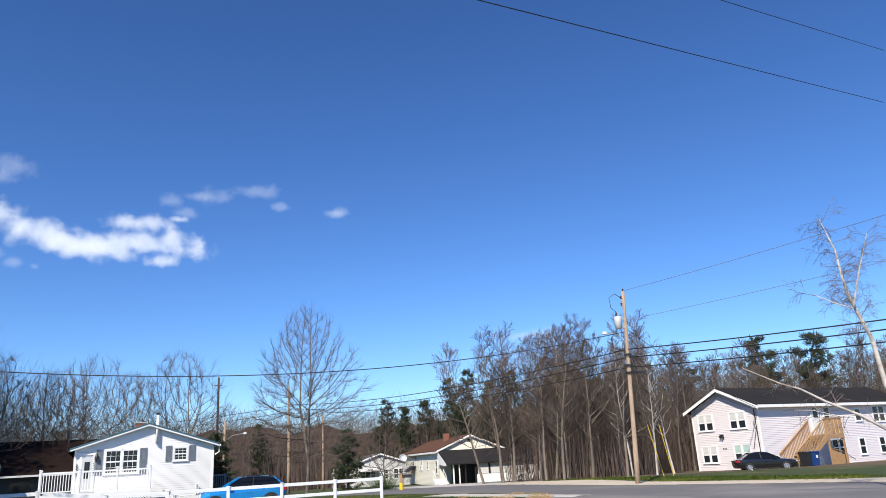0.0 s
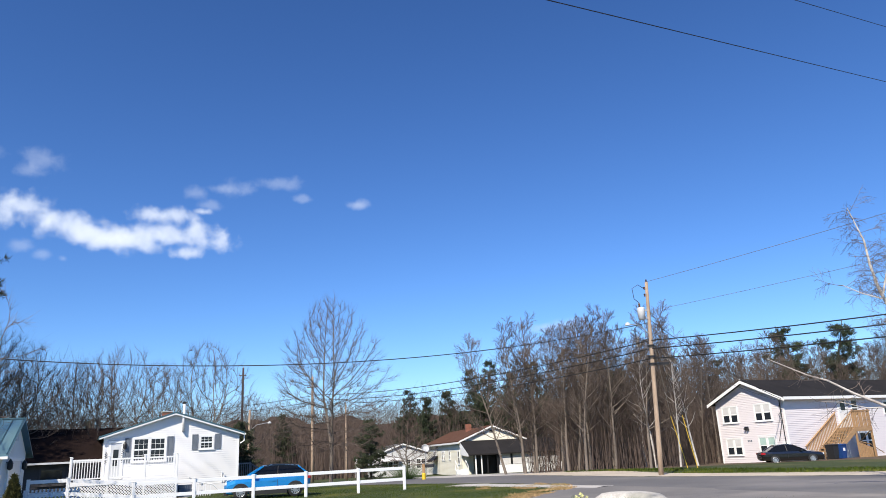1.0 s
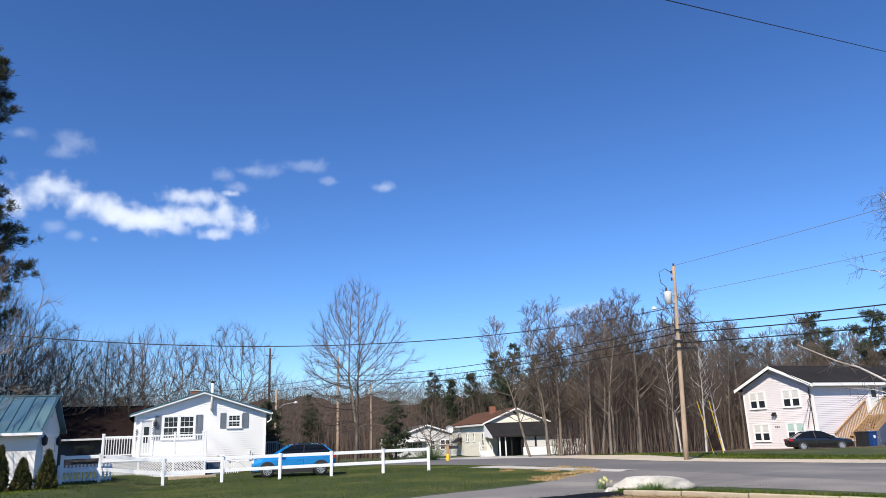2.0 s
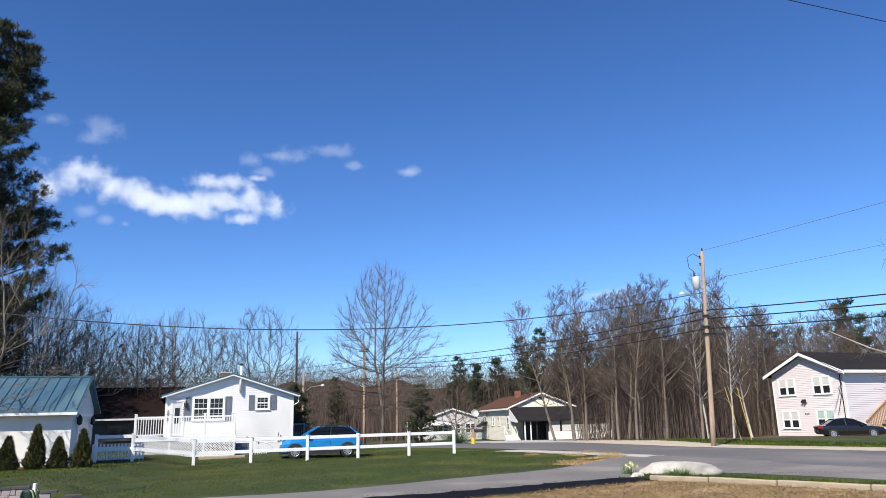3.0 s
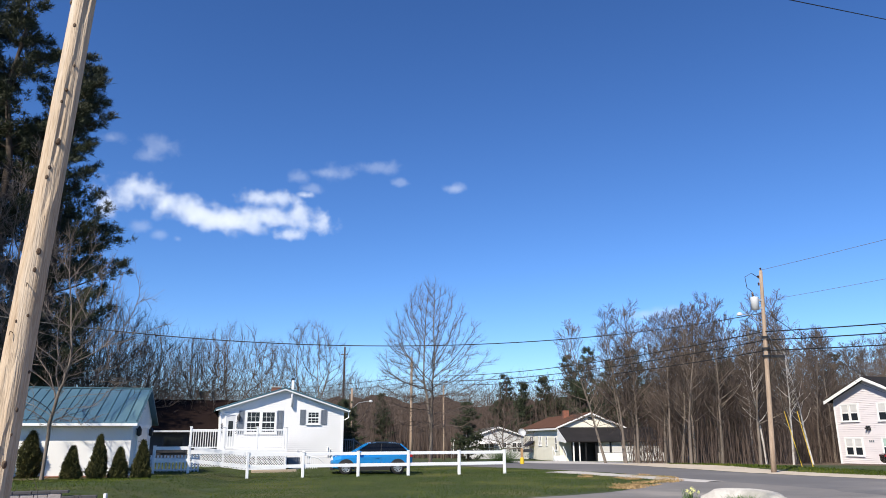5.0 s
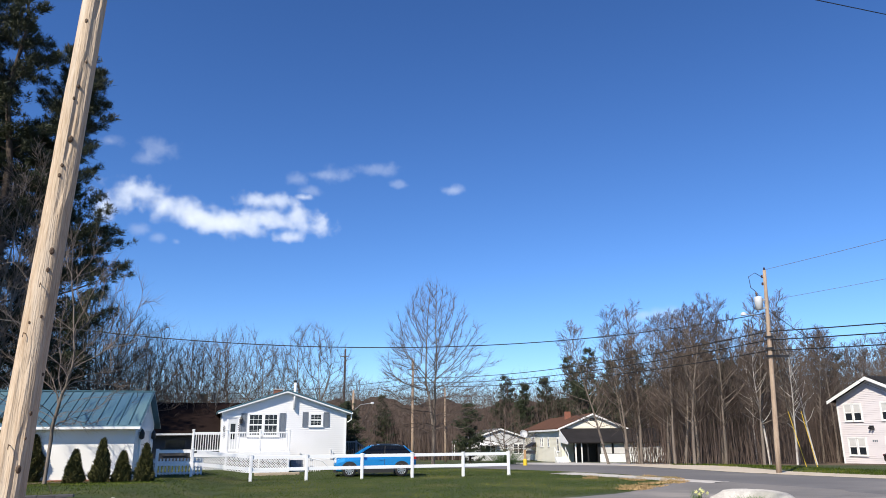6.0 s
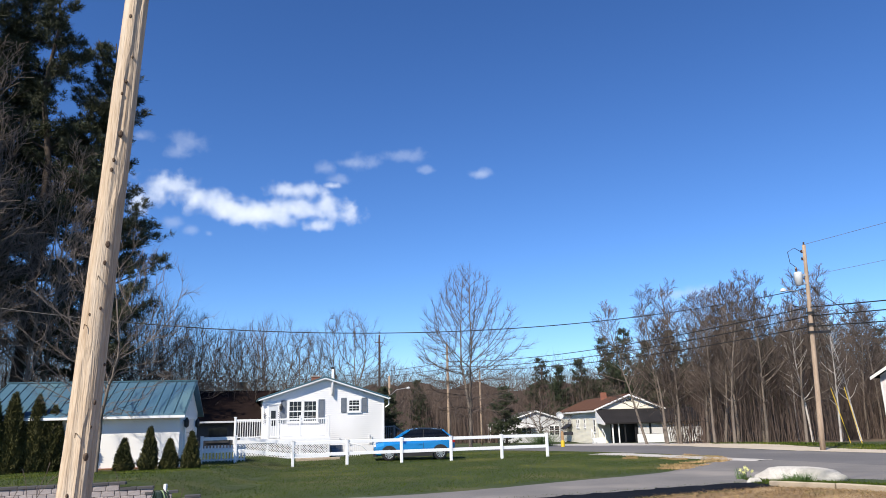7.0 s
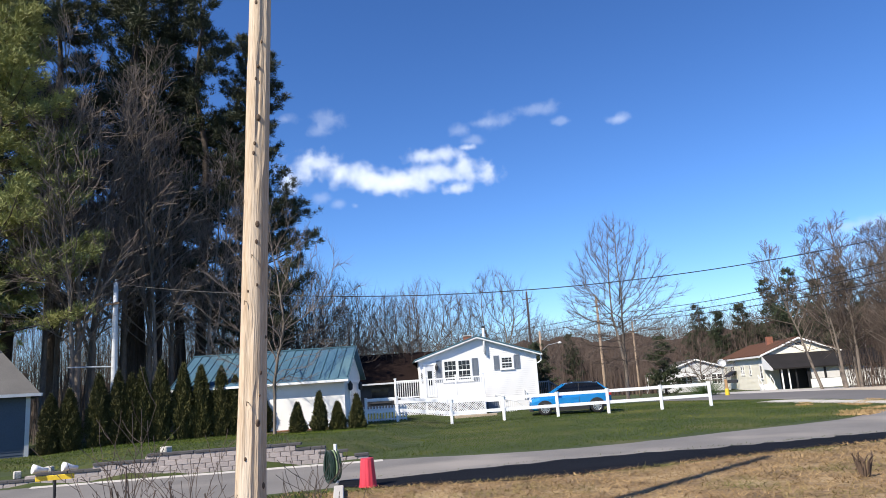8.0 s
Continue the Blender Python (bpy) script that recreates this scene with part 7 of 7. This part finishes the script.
for i in range(rows + 1):
    z = 0.56 * i / rows
    for j in range(n):
        a = 2 * math.pi * j / n
        r = (0.205 - 0.055 * i / rows) * (1 + (0.035 if j % 4 < 2 else 0) * (0.3 if i in (0, rows) else 1))
        tubm.v.append((r * math.cos(a), r * math.sin(a), z))
for i in range(rows):
    for j in range(n):
        tubm.f.append((i * n + j, i * n + (j + 1) % n, (i + 1) * n + (j + 1) % n, (i + 1) * n + j))
tubm.f.append(tuple(rows * n + j for j in range(n)))
part("shell", tubm, M["red"], rb)
part("rim", B().lathe([(0.21, 0.0), (0.225, 0.005), (0.225, 0.03), (0.21, 0.035)], 32), M["red"], rb)

# ---- yellow-footed post by the road ----
yp = thing("mailbox_post", pose(-3.0, 52.3, gz(-3, 52.3)), "wooden mailbox post with a yellow sleeve", "mailbox")
part("post", B().box(-0.09, 0.09, -0.09, 0.09, -0.1, 1.08, 0.015), M["lumber"], yp)
part("sleeve", B().lathe([(0.14, -0.05), (0.14, 0.42), (0.11, 0.47)], 14), M["yellow"], yp, "yellow plastic sleeve")
part("box", B().box(0.1, 0.75, -0.14, 0.14, 0.82, 1.04, 0.05), M["dark"], yp, "black mailbox")
sh = tuft("shrub", -5.2, 62.5, 500, 1.3, 0.45, "low green shrub before the cream house", 0, 1.0)

# ---- work light and bare shrubs close by ----
wl = thing("work_light", pose(-7.3, 5.55, 0.03, 0, 0, 40) @ Matrix.Diagonal((0.82, 0.82, 0.82, 1)), "twin-headed work light on a yellow tripod stand", "work light")
for k in range(3):
    a = 2.1 * k
    part("leg", B().tube([(0.45 * math.cos(a), 0.45 * math.sin(a), 0.0), (0.03 * math.cos(a), 0.03 * math.sin(a), 0.75)], [0.014, 0.014], 6), M["yellow"], wl)
part("mast", B().tube([(0, 0, 0.55), (0, 0, 1.42)], [0.018, 0.018], 8), M["dark"], wl)
part("cross_bar", B().box(-0.22, 0.22, -0.02, 0.02, 1.36, 1.42, 0.006), M["yellow"], wl)
for x in (-0.17, 0.17):
    hd = part("lamp_head", B().lathe([(0.025, 0.09), (0.03, 0.02), (0.05, -0.04), (0.06, -0.09), (0.05, -0.09)], 16, (0, 0), "y"), M["satin"], wl, "white round lamp head", True, at=pose(x, 0, 1.50, -10, 0, -60))
    part("lens", B().lathe([(0.048, -0.085), (0.048, -0.08)], 16, (0, 0), "y"), M["pane"], hd)
for x, y, s in ((-5.75, 5.05, 1.35), (-5.25, 5.35, 1.2), (-4.55, 6.0, 1.0)):
    wood, twig = B(), B()
    sr = random.Random(int(-x * 100))
    for k in range(5):
        a = sr.uniform(0, 6.28)
        grow(wood, twig, sr, Vector((0, 0, 0)), Vector((0.28 * math.cos(a), 0.28 * math.sin(a), 1)).normalized(), s * sr.uniform(0.75, 1.0), 0.011, 1, 3, 0.3, 0.6, (3, 3, 3), 0.003)
    b = thing("bare_shrub", pose(x, y, 0.0), "thin leafless shrub stems near the pole", "shrub", "bare shrubs")
    part("stem", wood, M["twig"], b)
    part("crown", twig, M["twig"], b)
st = B()
sr = random.Random(3)
for k in range(14):
    a = sr.uniform(0, 6.28)
    st.tube([(0.05 * math.cos(a), 0.05 * math.sin(a), 0), (0.12 * math.cos(a), 0.12 * math.sin(a), 0.25), (0.16 * math.cos(a + 0.4), 0.16 * math.sin(a + 0.4), 0.42 * sr.uniform(0.6, 1))], [0.02, 0.014, 0.006], 4)
single("dead_plant", st, M["knot"], "dark dead flower stalks in the straw bed", "plant", m=pose(0.72, 13.4, 0.02))


# ---- grass ----
def blades(name, n, area, keep, h, w, lay, material, label, seed):
    r = np.random.default_rng(seed)
    p = np.stack([r.uniform(area[0], area[1], n * 3), r.uniform(area[2], area[3], n * 3)], 1)
    p = p[[keep(a, b) for a, b in p]][:n]
    n = len(p)
    root = np.concatenate([p, np.array([[gz(a, b) + 0.02] for a, b in p])], 1)
    d = np.concatenate([r.normal(size=(n, 2)) * lay, r.uniform(0.4, 1.0, (n, 1))], 1) * h * r.uniform(0.5, 1.2, (n, 1))
    s = np.concatenate([r.normal(size=(n, 2)), np.zeros((n, 1))], 1)
    s = s / np.linalg.norm(s, axis=1, keepdims=True) * w
    v = np.stack([root - s, root + s, root + d], 1).reshape(-1, 3)
    return tagged(new(name, tri_mesh(name, v, np.arange(len(v)).reshape(-1, 3), M[material])), label, "grass", kind="stuff")


def edge_y(line, x):
    return float(np.interp(x, [a for a, b in line], [b for a, b in line]))


DRIVE_FAR = [(-16.0, 14.25), (-10.7, 17.45), (-5.6, 19.2), (-1.0, 23.6), (1.9, 26.9), (5.2, 34.0)]
ROAD_X = [(-12, 50.5), (-2.6, 44.5), (2.2, 39.6), (5.2, 34.5), (7.6, 29.6)]


def on_lawn(x, y):
    if x > 4.4 or y < edge_y(DRIVE_FAR, x) + 0.12 or y > edge_y(ROAD_X, x) - 0.3:
        return False
    dx, dy = x - WALL_P[0], y - WALL_P[1]
    return dx * WALL_A[0] + dy * WALL_A[1] < 0 or dx * WALL_N[0] + dy * WALL_N[1] > 0.35


BED = [(-8.6, 12.0), (-7.1, 12.85), (-4.1, 14.1), (-0.4, 17.4), (2.4, 19.6), (4.3, 20.9), (8.2, 17.2), (14, 10)]
blades("lawn_grass", 150000, (-30, 4.5, 13, 46), on_lawn, 0.048, 0.011, 0.5, "blade", "short mown green lawn grass", 1)
blades("verge_grass", 9000, (4, 20, 33, 56), lambda x, y: (2.6 if y < 42 else 4.6) < x - np.interp(y, [32, 39.6, 46, 53.5], [15.8, 9.8, 6.4, 2.6]) < 8, 0.14, 0.02, 0.5, "blade", "rough verge grass beside the road", 2)
blades("strip_grass", 5000, (-9, 10, 13, 24), lambda x, y: abs(y - edge_y([(-7.8, 14.2), (-4.9, 16.95), (-1.0, 19.1), (2.0, 21.35), (3.9, 22.3)], x)) < 0.16, 0.04, 0.012, 0.5, "blade", "thin grass line between driveway strips", 3)
blades("edge_grass", 16000, (3.5, 14, 14, 24), lambda x, y: 0.1 < y - edge_y([(3.75, 20.75), (6.4, 18.7), (7.9, 17.3), (11.4, 14.0), (14, 11.8)], x) < 2.4 and y < edge_y([(3, 23.0), (7, 23.5), (14, 17.5)], x), 0.10, 0.014, 0.5, "blade", "patchy grass by the landscape timbers", 4)
blades("straw_grass", 60000, (-9, 14, 8, 21), lambda x, y: y < edge_y(BED, x) - 0.05, 0.075, 0.009, 1.6, "straw_blade", "flattened dead straw-coloured grass", 5)
blades("bed_grass", 9000, (-12, -6.5, 5, 12.3), lambda x, y: abs((x + 8.4) * 0.6 + (y - 12.3) * 0.0) < 3 and y < 12.2 + (x + 8.4) * 0.8 and y < 12.3 - (x + 8.4) * 1.65, 0.09, 0.012, 0.5, "blade", "green grass beside the edging", 6)
blades("tip_straw", 9000, (0.5, 6, 27, 38), lambda x, y: on_lawn(x - 0.4, y) and noise.noise(Vector((x * 0.7, y * 0.7, 0))) + 0.25 * (x - 2.5) > 0.15, 0.09, 0.014, 0.9, "straw_blade", "dead straw patches at the lawn's tip", 7)


# ---- clouds ----
def cloud_mat(opacity):
    m = bpy.data.materials.new("cloud_vapour")
    m.use_nodes = True
    n, l = m.node_tree.nodes, m.node_tree.links
    n.remove(n["Principled BSDF"])
    uv = n.new("ShaderNodeUVMap")
    ln = n.new("ShaderNodeVectorMath")
    ln.operation = "LENGTH"
    l.new(uv.outputs[0], ln.inputs[0])
    co = n.new("ShaderNodeTexCoord")
    tx = n.new("ShaderNodeTexNoise")
    tx.inputs["Scale"].default_value, tx.inputs["Detail"].default_value, tx.inputs["Roughness"].default_value = 0.013, 7.0, 0.52
    l.new(co.outputs["Object"], tx.inputs["Vector"])
    a = n.new("ShaderNodeMath")
    a.operation = "MULTIPLY_ADD"
    a.inputs[1].default_value, a.inputs[2].default_value = 1.6, -0.75
    l.new(tx.outputs["Fac"], a.inputs[0])
    s = n.new("ShaderNodeMath")
    s.operation = "ADD"
    l.new(ln.outputs["Value"], s.inputs[0])
    l.new(a.outputs[0], s.inputs[1])
    r = n.new("ShaderNodeMapRange")
    r.interpolation_type = "SMOOTHSTEP"
    r.inputs["From Min"].default_value, r.inputs["From Max"].default_value = 0.74, 0.05
    r.inputs["To Min"].default_value, r.inputs["To Max"].default_value = 0.0, opacity
    l.new(s.outputs[0], r.inputs["Value"])
    e, t, mx = n.new("ShaderNodeEmission"), n.new("ShaderNodeBsdfTransparent"), n.new("ShaderNodeMixShader")
    e.inputs["Color"].default_value, e.inputs["Strength"].default_value = (0.80, 0.87, 1.0, 1), 0.85
    l.new(r.outputs[0], mx.inputs[0])
    l.new(t.outputs[0], mx.inputs[1])
    l.new(e.outputs[0], mx.inputs[2])
    l.new(mx.outputs[0], n["Material Output"].inputs["Surface"])
    return m


VAPOUR, WISP = cloud_mat(0.66), cloud_mat(0.2)


def cloud(puffs, label, vapour):
    """Soft puffs (bearing, height, half width, half height, in degrees) far off."""
    b, uvs = B(), []
    for k, (az, el, w, h) in enumerate(puffs):
        D = 2600 + 12 * k
        a, e = radians(az), radians(el)
        c = Vector((math.sin(a) * math.cos(e), math.cos(a) * math.cos(e), math.sin(e))) * D
        right = Vector((math.cos(a), -math.sin(a), 0)) * D * radians(w * 1.4)
        up = right.cross(c).normalized() * D * radians(h * 1.35)
        b.face(c - right - up, c + right - up, c + right + up, c - right + up)
        uvs += [(-1, -1), (1, -1), (1, 1), (-1, 1)]
    ob = single("cloud", b, vapour, label, "cloud", kind="structure")
    layer = ob.data.uv_layers.new(name="puff")
    for i, q in enumerate(uvs):
        layer.data[i].uv = q
    ob.visible_shadow = False
    return ob


cloud(((-30.2, 17.0, 2.6, 1.3), (-28.2, 16.5, 2.6, 1.2), (-26.2, 16.4, 2.6, 1.2), (-24.0, 16.8, 2.6, 1.2), (-34.5, 17.6, 2.0, 1.5), (-32.8, 18.0, 2.3, 1.4), (-31.2, 17.4, 2.1, 1.2), (-29.3, 16.7, 2.4, 1.0), (-27.2, 16.3, 2.2, 1.1), (-25.1, 16.3, 2.1, 1.0), (-24.5, 18.4, 1.9, 0.9), (-22.6, 18.4, 2.1, 1.0), (-23.2, 17.2, 2.5, 1.2), (-20.9, 17.1, 2.2, 1.2), (-19.4, 16.5, 1.7, 0.9), (-21.6, 15.6, 1.9, 0.6), (-20.8, 18.8, 1.3, 0.4), (-35.5, 16.6, 1.2, 1.1)), "bright white drawn-out cumulus streak", VAPOUR)
cloud(((-35.8, 21.5, 1.3, 0.6), (-32.1, 21.5, 1.6, 1.1), (-33.0, 20.6, 1.2, 0.7)), "faint wisp of cloud", WISP)
cloud(((-18.1, 20.6, 1.9, 0.9), (-14.8, 21.2, 2.2, 0.8), (-21.5, 20.1, 1.2, 0.7), (-19.5, 20.7, 1.2, 0.6), (-12.8, 20.1, 1.0, 0.5), (-20.3, 19.3, 1.4, 0.5)), "small broken white cloud", WISP)
cloud(((-8.2, 19.7, 1.3, 0.5), (-8.4, 19.6, 0.9, 0.4)), "tiny white cloud puff", WISP)
cloud(((-33.2, 15.4, 1.0, 0.6), (-31.6, 14.9, 0.8, 0.5), (-30.3, 14.7, 0.5, 0.4)), "faint shreds below the cloud streak", WISP)
cloud(((8.3, 9.2, 2.6, 0.7), (6.6, 9.2, 1.6, 0.5)), "low pale cloud above the woods", WISP)
